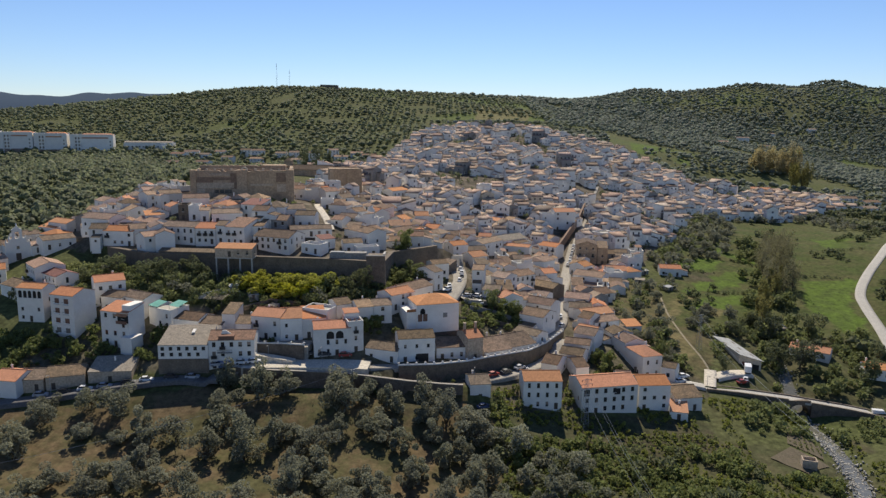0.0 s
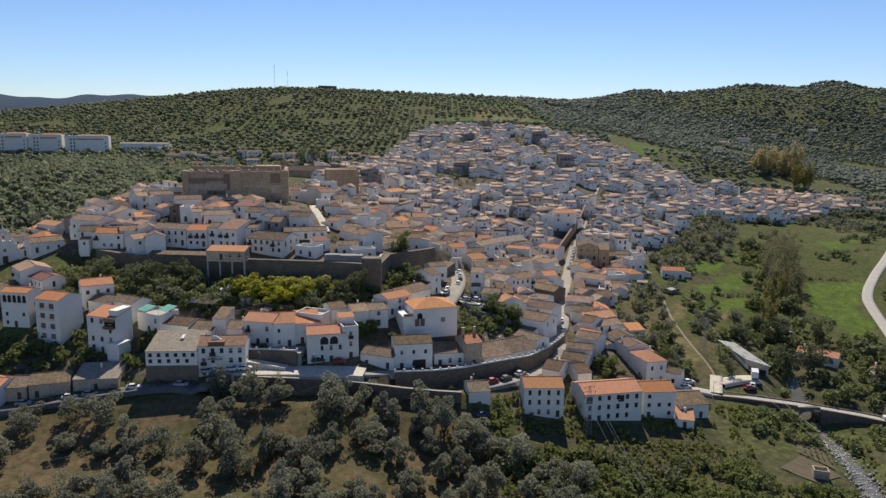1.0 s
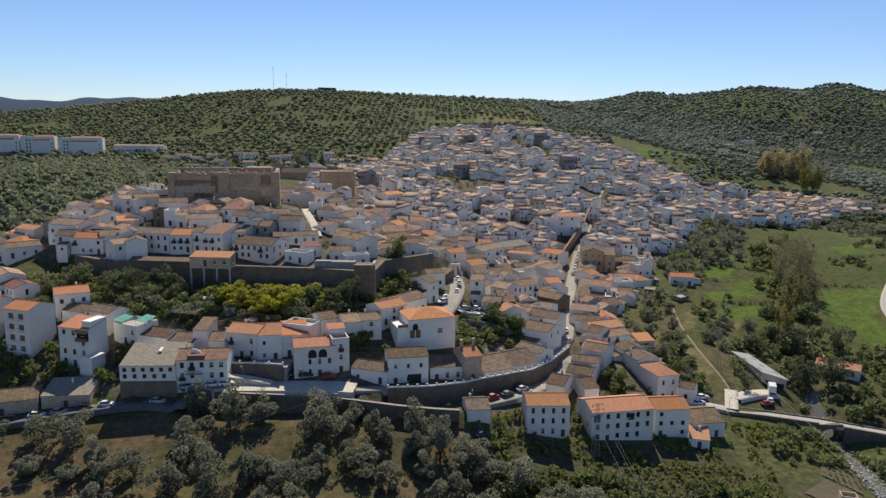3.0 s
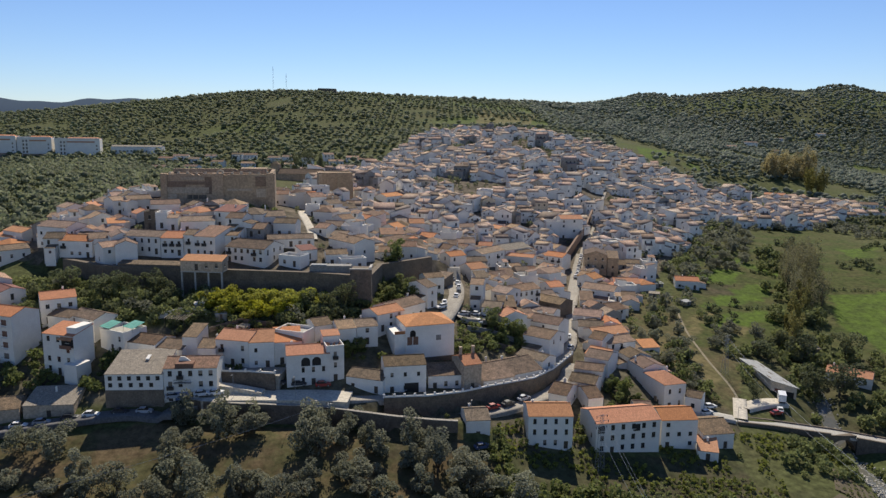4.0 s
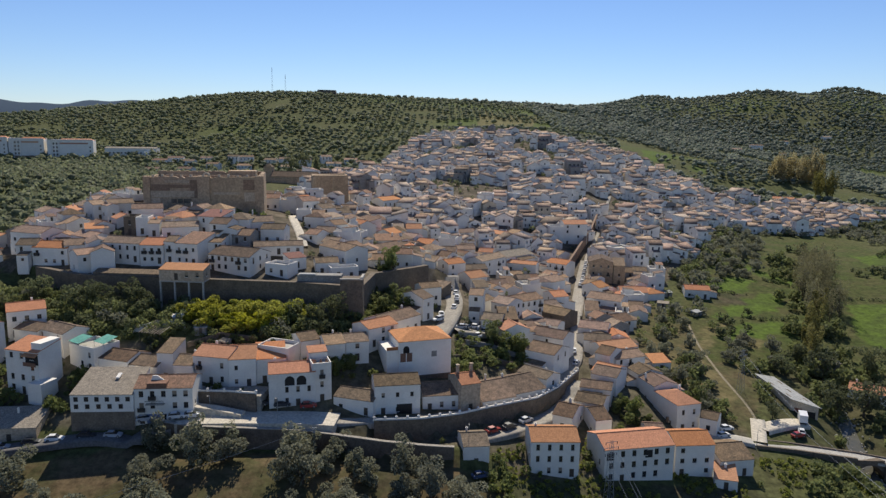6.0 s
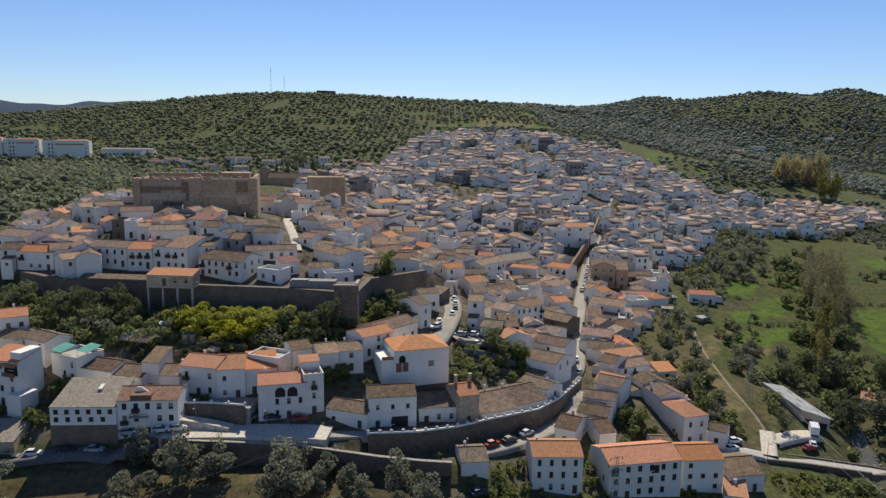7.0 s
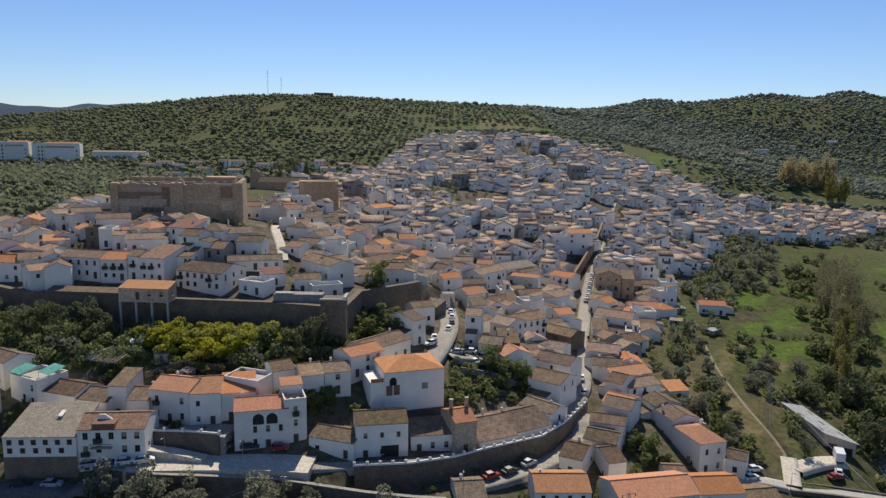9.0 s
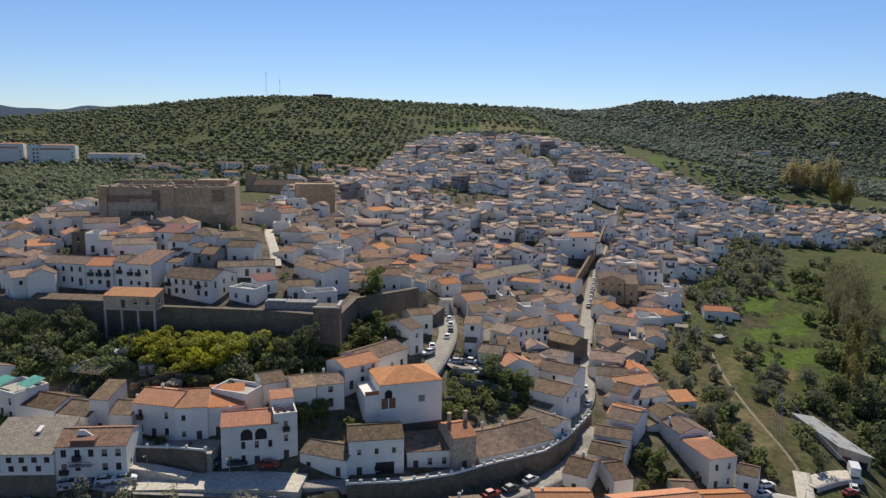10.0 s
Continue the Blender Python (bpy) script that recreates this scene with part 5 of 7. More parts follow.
for x, y, z, turn in block_spots((-170, 140, 262, EDGE), 24, (7.9, 8.4), 3.4):
    if rng.random() < 0.03:
        continue
    k = rng.randrange(len(protos))
    m = pose(x, y, z + rng.uniform(-.3, .9), 0, 0, turn)
    if k in used:
        copy_thing(protos[k][0], m)
    else:
        used.add(k)
        protos[k][0].matrix_basis = m

for k, p in enumerate(protos):
    if k not in used:
        for ob in (*p[0].children_recursive, p[0]):
            bpy.data.objects.remove(ob)


def gathered(root):
    """All meshes of a thing as one set of arrays: places, loops, loop starts and materials."""
    vs, ls, st, ms, nv, nl = [], [], [], [], 0, 0
    for ob in root.children_recursive:
        me = ob.data
        co = np.empty(len(me.vertices) * 3, np.float32)
        me.vertices.foreach_get("co", co)
        m = ob.matrix_basis
        p = ob.parent
        while p is not root:
            m = p.matrix_basis @ m
            p = p.parent
        co = co.reshape(-1, 3) @ np.array(m.to_3x3()).T + np.array(m.translation)
        li = np.empty(len(me.loops), np.int32)
        me.loops.foreach_get("vertex_index", li)
        ps = np.empty(len(me.polygons), np.int32)
        me.polygons.foreach_get("loop_start", ps)
        vs.append(co), ls.append(li + nv), st.append(ps + nl), ms.append(np.full(len(ps), FAR_SLOTS.index(me.materials[0].name)))
        nv, nl = nv + len(co), nl + len(li)
    return [np.concatenate(a) for a in (vs, ls, st, ms)]


FAR_MATS = [M[k] for k in ("white_far", "roof_far", "cream", "concrete", "frame", "glass", "white", "orange", "stone", "grey")]
FAR_SLOTS = [m.name for m in FAR_MATS]
near_mixed, near_brown = M["mixed"], M["brown"]
M["mixed"] = M["brown"] = M["roof_far"]
FITTINGS.clear()
far_protos = town_protos(40, lambda: rng.choice(["white_far"] * 13 + ["cream", "grey", "grey"]), lambda: rng.choice("XXXXXXXXXXXXXXXXXO"), 1)
M["mixed"], M["brown"] = near_mixed, near_brown
FITTINGS.clear()
packs = [gathered(p[0]) for p in far_protos]
for p in far_protos:
    for ob in (*p[0].children_recursive, p[0]):
        bpy.data.objects.remove(ob)
vs, ls, st, ms, nv, nl = [], [], [], [], 0, 0
for x, y, z, turn in block_spots((-100, 330, EDGE + 1, 835), 26, (7.3, 7.9), 3.0):
    if leafy_yard(x, y) or (y > 640 and x < 10 and rng.random() < .3):
        continue
    v, l_, s_, m_ = packs[rng.randrange(len(packs))]
    a, k = radians(turn + rng.gauss(0, 9)), rng.uniform(.72, 1.15)
    v = v * (k, k, k * rng.uniform(.74, 1.12)) @ np.array(Matrix.Rotation(a, 3, "Z")).T + (x, y, z + rng.uniform(-1.0, 1.6))
    vs.append(v), ls.append(l_ + nv), st.append(s_ + nl), ms.append(m_)
    nv, nl = nv + len(v), nl + len(l_)
    if rng.random() < .45:  # a small outhouse against it
        v, l_, s_, m_ = packs[rng.randrange(len(packs))]
        a, k, out = a + rng.choice((0, 1.57)), rng.uniform(.38, .58), a + rng.choice((-2.4, -1.57, -.7))
        x, y = x + 4.6 * math.cos(out), y + 4.6 * math.sin(out)
        v = v * (k, k, k * rng.uniform(.7, 1.2)) @ np.array(Matrix.Rotation(a, 3, "Z")).T + (x, y, ground_at(x, y) + rng.uniform(0, 1.5))
        vs.append(v), ls.append(l_ + nv), st.append(s_ + nl), ms.append(m_)
        nv, nl = nv + len(v), nl + len(l_)
me = bpy.data.meshes.new("upper_town_houses")
vs, ls, st, ms = (np.concatenate(a) for a in (vs, ls, st, ms))
me.vertices.add(nv)
me.vertices.foreach_set("co", vs.astype(np.float32).ravel())
me.loops.add(nl)
me.loops.foreach_set("vertex_index", ls.astype(np.int32))
me.polygons.add(len(st))
me.polygons.foreach_set("loop_start", st.astype(np.int32))
for m in FAR_MATS:
    me.materials.append(m)
me.polygons.foreach_set("material_index", ms.astype(np.int32))
me.update()
me.validate()
tagged(new("upper_town_houses", me), "crowded white houses with faded clay tile roofs climbing the hill", "houses", kind="stuff")

# ---- walls, castle and large buildings ----
def swept(name, line, half, top, foot, mat, label, category="wall", step=2.5, parent=None):
    """A wall swept along a line: half its thickness, and functions for its top and its foot."""
    pts = []
    for a, b in zip(line, line[1:]):
        n = max(1, int(math.dist(a, b) / step))
        pts += [(a[0] + (b[0] - a[0]) * i / n, a[1] + (b[1] - a[1]) * i / n) for i in range(n)]
    p = np.array(pts + [line[-1]], float)
    d = np.gradient(p, axis=0)
    d /= np.linalg.norm(d, axis=1)[:, None]
    side = np.stack([-d[:, 1], d[:, 0]], -1) * half
    hi, lo = np.array([top(*q) for q in p]), np.array([foot(*q) for q in p])
    v = np.concatenate([np.c_[p + side, hi], np.c_[p - side, hi], np.c_[p - side, lo], np.c_[p + side, lo]])
    n = len(p)
    f = [(k * n + i, k * n + i + 1, (k + 1) % 4 * n + i + 1, (k + 1) % 4 * n + i) for k in range(4) for i in range(n - 1)]
    f += [(0, n, 2 * n, 3 * n), (4 * n - 1, 3 * n - 1, 2 * n - 1, n - 1)]
    me = mesh(name, v, f, M[mat])
    bm = bmesh.new()
    bm.from_mesh(me)
    bmesh.ops.recalc_face_normals(bm, faces=bm.faces)
    bm.to_mesh(me)
    bm.free()
    if parent is not None:
        return part(name, me, parent, label)
    return tagged(new(name, me), label, category, kind="structure")


def shifted(line, by):
    p = np.array(line, float)
    d = np.gradient(p, axis=0)
    d /= np.linalg.norm(d, axis=1)[:, None]
    return [tuple(q) for q in p + np.stack([-d[:, 1], d[:, 0]], -1) * by]


wall = swept("wall_town", shifted(TOWN_WALL, -0.2), 0.9, lambda x, y: 49.4 - (x + 128) * 0.008, lambda x, y: 33.0, "stone", "old rough masonry town wall above the garden slope")
s = Solid().hexa([(-27.8, 251.6, 34), (-20.2, 251.6, 34), (-20.6, 258.6, 34), (-27.6, 258.6, 34)], [(-27.2, 252.1, 51.0), (-20.7, 252.1, 51.0), (-21.0, 258, 51.0), (-27, 258, 51.0)])
part("tower", s.mesh("tower", M["stone"]), wall, "square corner tower of the town wall")
part("coping", Solid().box(-27.4, 251.9, 51.0, -20.5, 252.6, 51.35).box(-21.4, 252.6, 51.0, -20.6, 258.2, 51.7).mesh("coping", M["concrete"]), wall, "pale coping on the tower")
part("terrace", Solid().box(-41.5, 259.9, 47.2, -28, 263.5, 50.6).mesh("terrace", M["grey"]), wall, "grey rendered terrace behind the tower")
part("skylight", Solid().box(-41, 260, 50.6, -36, 262, 50.9).mesh("skylight", M["metal"]), wall, "bright metal roof sheet")

swept("wall_plaza", shifted(PLAZA_WALL, -0.3), 0.45, lambda x, y: 25.9 - (x + 62) * 0.056, lambda x, y: 11.0, "stone", "dark masonry retaining wall below the plaza")
swept("coping_plaza", shifted(PLAZA_WALL, -0.3), 0.48, lambda x, y: 26.05 - (x + 62) * 0.056, lambda x, y: 25.9 - (x + 62) * 0.056, "paving", "pale coping of the plaza wall")
street_top = lambda x, y: 25.4 - (x + 14) * 0.017
swept("wall_street", shifted(STREET_WALL, -0.2), 0.45, street_top, lambda x, y: 16.0, "stone", "dark masonry retaining wall carrying the street")


def balustrade(name, line, top, label, gap=2.6):
    rail = swept(name, line, 0.16, lambda x, y: top(x, y) + 0.42, lambda x, y: top(x, y) - .02, "white", label, "balustrade")
    xy, d = along(line, gap)
    post = Solid().hexa([(-.26, -.26, -.1), (.26, -.26, -.1), (.26, .26, -.1), (-.26, .26, -.1)], [(-.24, -.24, .85), (.24, -.24, .85), (.24, .24, .85), (-.24, .24, .85)]).add([(-.3, -.3, .85), (.3, -.3, .85), (.3, .3, .85), (-.3, .3, .85), (0, 0, 1.1)], [(3, 2, 1, 0), (0, 1, 4), (1, 2, 4), (2, 3, 4), (3, 0, 4)]).mesh("post", M["white"])
    for (x, y), (dx, dy) in zip(xy, d):
        part("post", post, rail, m=pose(x, y, top(x, y), 0, 0, math.degrees(math.atan2(dy, dx))))
    return rail


balustrade("balustrade_street", shifted(STREET_WALL, -0.2), street_top, "whitewashed balustrade with square posts along the street")
INNER = ((36.5, 250), (37.6, 253), (41.1, 261.6), (43.9, 269.2), (46.4, 278.8))
inner_top = lambda x, y: 25.6
swept("wall_inner", INNER, 0.35, inner_top, lambda x, y: 20.0, "stone", "low stone wall above the bend of the street")
balustrade("balustrade_inner", INNER, inner_top, "whitewashed balustrade above the bend of the street", 2.2)
UPPER = ((-67, 213.6), (-58, 214.8), (-50, 214.9), (-42.5, 213.8))
upper_top = lambda x, y: 30.2
swept("street_upper", ((-70, 217.4), (-58, 218.4), (-50, 218.4), (-41, 217.4)), 3.4, lambda x, y: 29.5, lambda x, y: 20.0, "paving", "upper street behind the balustrade", "street")
swept("wall_upper", UPPER, 0.4, upper_top, lambda x, y: 20.0, "stone", "masonry wall between the plaza and the upper street")
balustrade("balustrade_upper", UPPER, upper_top, "whitewashed balustrade above the plaza", 3.2)
swept("wall_of_main_street", STREET_RISE, 0.5, lambda x, y: ground_at(x, y) + 4.6, lambda x, y: ground_at(x, y) - 4, "brick_earth", "brown masonry wall beside the steep main street")

# the plaza: paved apron on the plaza wall
swept("plaza", ((-60, 208.6), (-45, 210.4), (-30, 211.4), (-22, 211)), 3.9, lambda x, y: 25.9 - (x + 60) * 0.02, lambda x, y: 20.0, "plaza", "pale paved plaza above the retaining wall", "plaza")
swept("ramp", ((-62, 211.4), (-52, 211.9), (-45, 210.9)), 1.4, lambda x, y: 28.6 - (x + 62) * 0.13, lambda x, y: 20, "plaza", "paved ramp beside the plaza", "ramp")


def castle():
    root = new("castle")
    root.matrix_world = pose(-89.2, 320.2, 62.0, 0, 0, 8) @ Matrix.Diagonal((.89, .8, 1, 1))
    tagged(root, "ruined castle with tall tawny rammed-earth curtain walls", "castle")
    rg = random.Random(3)

    def curtain(name, x0, y0, x1, y1, h, label="", mat="castle"):
        """A wall with a worn, uneven top."""
        n = max(3, int(math.dist((x0, y0), (x1, y1)) / 1.3))
        d = Vector((x1 - x0, y1 - y0, 0)).normalized()
        t = Vector((-d.y, d.x, 0)) * 0.8
        tops = [h + rg.uniform(-.16, .12) - (.5 if rg.random() < .1 else 0) for _ in range(n + 1)]
        v = []
        for i in range(n + 1):
            p = Vector((x0 + (x1 - x0) * i / n, y0 + (y1 - y0) * i / n, 0))
            for q, z in ((p - t * 1.35, -6), (p + t, -6), (p + t, tops[i]), (p - t, tops[i])):
                v.append((q.x, q.y, z))
        f = [(4 * i + k, 4 * i + (k + 1) % 4, 4 * i + 4 + (k + 1) % 4, 4 * i + 4 + k) for i in range(n) for k in range(4)] + [(0, 1, 2, 3), (4 * n + 3, 4 * n + 2, 4 * n + 1, 4 * n)]
        me = mesh(name, v, f, M[mat])
        bm = bmesh.new()
        bm.from_mesh(me)
        bmesh.ops.recalc_face_normals(bm, faces=bm.faces)
        bm.to_mesh(me)
        bm.free()
        return part(name, me, root, label)

    curtain("curtain_wall", -23.6, 0, -2.4, -.3, 13.6, "tall rammed-earth wall with patched bands")
    curtain("curtain_wall", 2.2, -.3, 23.6, 0, 13.5)
    curtain("curtain_wall", 23.6, 0, 22.6, 26, 14.2, "pale sunlit side wall")
    curtain("curtain_wall", -23.6, 0, -24.5, 26, 13.0)
    curtain("curtain_wall", -24.5, 26, 22.6, 26, 14.4)
    for x, w, h in ((-23.4, 1.5, 13.7), (0, 2.6, 13.8), (23.2, 2.0, 13.9)):
        t = Solid().hexa([(x - w, -2.0, -6), (x + w, -2.0, -6), (x + w, 2.0, -6), (x - w, 2.0, -6)], [(x - w * .95, -1.6, h), (x + w * .95, -1.6, h), (x + w * .95, 2.0, h), (x - w * .95, 2.0, h)])
        part("tower", t.mesh("tower", M["castle"]), root, "square wall tower")
    arch = Solid()
    for i in range(9):
        a, b = math.pi * i / 9, math.pi * (i + 1) / 9
        arch.hexa([(1 + math.cos(a) * 1.0, -.4, 13.7 + math.sin(a) * 1.0), (1 + math.cos(a) * 1.7, -.4, 13.7 + math.sin(a) * 1.5), (1 + math.cos(b) * 1.7, -.4, 13.7 + math.sin(b) * 1.5), (1 + math.cos(b) * 1.0, -.4, 13.7 + math.sin(b) * 1.0)],
                  [(1 + math.cos(a) * 1.0, .4, 13.7 + math.sin(a) * 1.0), (1 + math.cos(a) * 1.7, .4, 13.7 + math.sin(a) * 1.5), (1 + math.cos(b) * 1.7, .4, 13.7 + math.sin(b) * 1.5), (1 + math.cos(b) * 1.0, .4, 13.7 + math.sin(b) * 1.0)])
    part("arch", arch.mesh("arch", M["cream"]), root, "pale bell arch on the wall top")
    part("courtyard", Solid().box(-22.6, 1, 6, 21.6, 25, 11.8).mesh("courtyard", M["brick_earth"]), root, "raised reddish earthen courtyard")
    for i in range(12):  # worn merlons along the walk behind the front wall
        x = -21 + i * 3.9
        if abs(x) > 3:
            part("merlon", Solid().box(x - .5, .1, 13.3, x + .5, .7, 14.2 + .2 * (i % 3)).mesh("merlon", M["cream"]), root)
    part("inner_wall", Solid().box(-20, 13, 11.8, 14, 14, 13.4).box(8, 16, 11.8, 20, 24, 15.0).mesh("inner_wall", M["castle"]), root, "low ruined wall inside the courtyard")
    for x0, x1, z0, z1 in ((-21.5, -3.5, 9.3, 10.6), (-22, -14, 8.3, 9.3), (16.5, 22.4, 8.6, 12.6), (-5.6, -2.7, 5.5, 12.4)):
        part("band", Solid().hexa([(x0, -1.3 - (13.6 - z0) * .012, z0), (x1, -1.3 - (13.6 - z0) * .012, z0), (x1, -.7, z0), (x0, -.7, z0)], [(x0, -1.2 - (13.6 - z1) * .012, z1), (x1, -1.2 - (13.6 - z1) * .012, z1), (x1, -.7, z1), (x0, -.7, z1)]).mesh("band", M["brick_earth"]), root, "reddish patched band in the wall")
    for x0, x1, z0, z1 in ((-22, -4, 5.8, 8.2), (-22.4, -18, 3.6, 5.6), (16.8, 22.4, 4.2, 7.6), (4, 15, 6.8, 7.7), (-16, -6, 11.2, 12.2)):
        part("patch", Solid().box(x0, -1.42, z0, x1, -.9, z1).mesh("patch", M["plaster"]), root, "pale repaired patch in the wall")
    # dark blocks on the wall face stand in for the shade of hollows
    for x0, x1 in ((-13.5, -11.4), (-10.9, -8.9), (-8.4, -5.2)):
        part("hollow", Solid().box(x0, -1.6, 3.6, x1, -.9, 5.2).mesh("hollow", M["stone"]), root, "dark masonry block painting a shaded hollow at the wall foot")


castle()
TAKEN.append((-90, 332, 24))


def keep():
    root = tagged(new("keep"), "square ruined keep of brown rammed earth", "castle")
    root.matrix_world = pose(-57, 416, 57.5, 0, 0, 14)
    s = Solid().hexa([(-9.2, -7, -4), (9.2, -7, -4), (9.2, 7, -4), (-9.2, 7, -4)], [(-8.8, -6.6, 12.6), (8.8, -6.6, 12.2), (8.8, 6.6, 12.6), (-8.8, 6.6, 12.9)])
    part("wall", s.mesh("wall", M["castle"]), root)
    for x in (-8, 1.5):
        part("buttress", Solid().hexa([(x - 1.1, -8.2, -4), (x + 1.1, -8.2, -4), (x + 1.1, -6.7, -4), (x - 1.1, -6.7, -4)], [(x - .9, -7.4, 12.4), (x + .9, -7.4, 12.4), (x + .9, -6.5, 12.4), (x - .9, -6.5, 12.4)]).mesh("buttress", M["castle"]), root)
    part("parapet", Solid().box(-8.8, -6.6, 12.3, 8.8, -6, 13.1).box(-8.8, 6, 12.5, 8.8, 6.6, 13.2).mesh("parapet", M["castle"]), root)


keep()
TAKEN.append((-57, 416, 12))


def church():
    root = tagged(new("church"), "brown brick church with a square tower", "church")
    root.matrix_world = pose(-82, 452, 59, 0, 0, -6)
    part("nave", Solid().box(-13, -5, -3, 13, 5, 8).mesh("nave", M["castle"]), root)
    part("roof", roof_mesh("g", 26, 10, 8, M["brown"], 2.6), root)
    part("tower", Solid().box(-17.5, -2.5, -3, -13, 2.5, 13).mesh("tower", M["castle"]), root)
    part("spire", roof_mesh("h", 4.5, 5, 13, M["brown"], 1.8), root, m=pose(-15.2, 0, 0))


church()


def flats(x, y, z, turn, w):
    """A block of flats that joins its neighbours: stair windows, a terracotta loggia panel, a low parapet roof."""
    root = tagged(new("apartment_block"), "white four-storey apartment block with terracotta trim", "apartment block", "apartment blocks")
    root.matrix_world = pose(x, y, z, 0, 0, turn)
    h, e = 15.5, w / 2
    holes = [(u - .7, 1.4 + f * 3.4, u + .7, 3.4 + f * 3.4) for f in range(4) for u in (-e + 5.6, -e + 8.4)]
    holes += [(e - 3.4, 1.8 + f * 3.4, e - 2.2, 3.2 + f * 3.4) for f in range(3)]
    sd = Solid()
    facade(sd, w, -8, h, holes, lambda u, zz, i: (u, -6 + i, zz))
    sd.add([(-e, -6, -8), (-e, 6, -8), (-e, 6, h), (-e, -6, h), (e, -6, -8), (e, 6, -8), (e, 6, h), (e, -6, h)], [(0, 3, 2, 1), (4, 5, 6, 7), (1, 2, 6, 5), (3, 7, 6, 2)])
    part("wall", sd.mesh("wall", M["white"]), root)
    part("trim", Solid().box(-e + 11, -6.14, h - 3.2, e - 4.5, -6.003, h - 1.9).mesh("trim", M["orange"]), root, "terracotta panel under the eaves")
    part("bay", Solid().box(-e + 3.6, -6.5, -6, -e + 4.4, -6.003, h + .5).box(-e + 9.6, -6.5, -6, -e + 10.4, -6.003, h + .5).mesh("bay", M["white"]), root, "projecting rib beside the stair windows")
    part("parapet", Solid().box(-e, -6.25, h, e, -5.7, h + .9).box(-e, 5.7, h, e, 6.2, h + .9).mesh("parapet", M["white"]), root)
    part("roof", Solid().hexa([(-e + 10, -5.6, h + .02), (e - 1, -5.6, h + .02), (e - 1, 5.6, h + .02), (-e + 10, 5.6, h + .02)], [(-e + 12, -1, h + 1.9), (e - 3, -1, h + 1.9), (e - 3, 1, h + 1.9), (-e + 12, 1, h + 1.9)]).mesh("roof", M["orange"]), root, "low terracotta roof")
    part("plinth", Solid().box(-e - .05, -6.12, -8, e + .05, -6.003, .4).mesh("plinth", M["mixed"]), root, "terracotta coloured plinth")
    for a_, b_, c_, d_ in holes:
        wn = part("window", fitting("window", c_ - a_, d_ - b_), root, m=pose((a_ + c_) / 2, -6, b_))
        part("pane", fitting("pane", c_ - a_, d_ - b_), wn)


for x, y, z, w in ((-450, 712, 64.5, 30), (-420.5, 719, 63.5, 30), (-391, 727, 62.6, 30), (-354.5, 736, 61.6, 40)):
    flats(x, y, z, 13.5, w)
annex = tagged(new("corner_house"), "white house at the end of the apartment blocks", "house")
annex.matrix_world = pose(-478, 716, 64, 0, 0, 13)
part("wall", Solid().box(-14, -6, -6, 10, 6, 12).mesh("wall", M["white"]), annex)
part("roof", roof_mesh("g", 24, 12, 12, M["grey"], 1.4), annex, "grey sheet roof", pose(-2, 0, 0))
hall = tagged(new("hall"), "long low white hall beside the apartment blocks", "hall")
hall.matrix_world = pose(-302, 748, 62.0, 0, 0, 6)
part("wall", Solid().box(-24, -6, -4, 24, 6, 8.5).mesh("wall", M["white"]), hall)
part("roof", roof_mesh("g", 48, 12, 8.5, M["sheet"], 1.2), hall)
part("porch", Solid().box(14, -12, -4, 24, -6.003, 5.2).mesh("porch", M["white"]), hall, "white porch at the end of the hall")
part("canopy", Solid().box(16, -14, 2.0, 34, -6.1, 2.5).mesh("canopy", M["concrete"]), hall, "pale flat canopy")
for i in range(9):
    part("window", Solid().box(-20 + i * 3.6, -6.06, 3.4, -18.6 + i * 3.6, -5.98, 4.6).mesh("window", M["glass"]), hall)
for k, (x, y) in enumerate(((-255, 700), (-232, 706), (-205, 690), (-180, 700), (-168, 668), (-140, 690), (-120, 660), (-215, 650), (-98, 640), (-240, 640), (-248, 716), (-222, 724), (-196, 720), (-186, 728), (-160, 716), (-146, 708), (-126, 702), (-108, 708), (-98, 690), (-84, 700), (-70, 680), (-136, 640), (-160, 640))):
    house((x, y, ground_at(x, y)), rng.uniform(-20, 20), rng.uniform(9, 15), 9, rng.choice((3, 3.5, 6)), "g", rng.choice("XXB"), "white house with a clay tile roof beside the castle hill", seed=500 + k, rich=False)
for k, (x, y, w) in enumerate(((415, 1090, 14), (520, 1180, 12), (600, 1350, 14), (470, 1020, 12), (700, 1400, 16))):
    house((x, y, ground_at(x, y)), rng.uniform(-10, 10), w, 9, 4, "g", "XB"[k % 2], "lone white farmhouse among the hill trees", seed=560 + k, rich=False, sunk=6)
house((498, 1222, ground_at(498, 1222) + 3), -20, 20, 8, 3.5, "g", "X", "long white farm building among the trees across the valley", seed=571, rich=False, sunk=9)
house((291, 664, ground_at(291, 664) + 1), -25, 17, 9, 5, "g", "O", "cream farmhouse with an orange roof beside the poplars", "cream", seed=572, rich=False, sunk=6)
for k, (x, y, w, h) in enumerate(((290, 598, 12, 6), (304, 606, 11, 7), (320, 602, 14, 7), (336, 600, 13, 6), (352, 596, 15, 4), (300, 575, 10, 4), (330, 560, 12, 4), (270, 560, 16, 4))):
    house((x, y, ground_at(x, y)), rng.uniform(-15, 15), w, 9, h, "g", "XB"[k % 2], "white house at the edge of the town", seed=600 + k, rich=False)

# ---- trees ----
TAKEN += [(112, 252, 6), (111.5, 260, 5), (111, 270, 5), (137, 262, 8), (142, 263, 8), (158, 251, 5), (139, 289, 3.5), (106, 244, 4)]
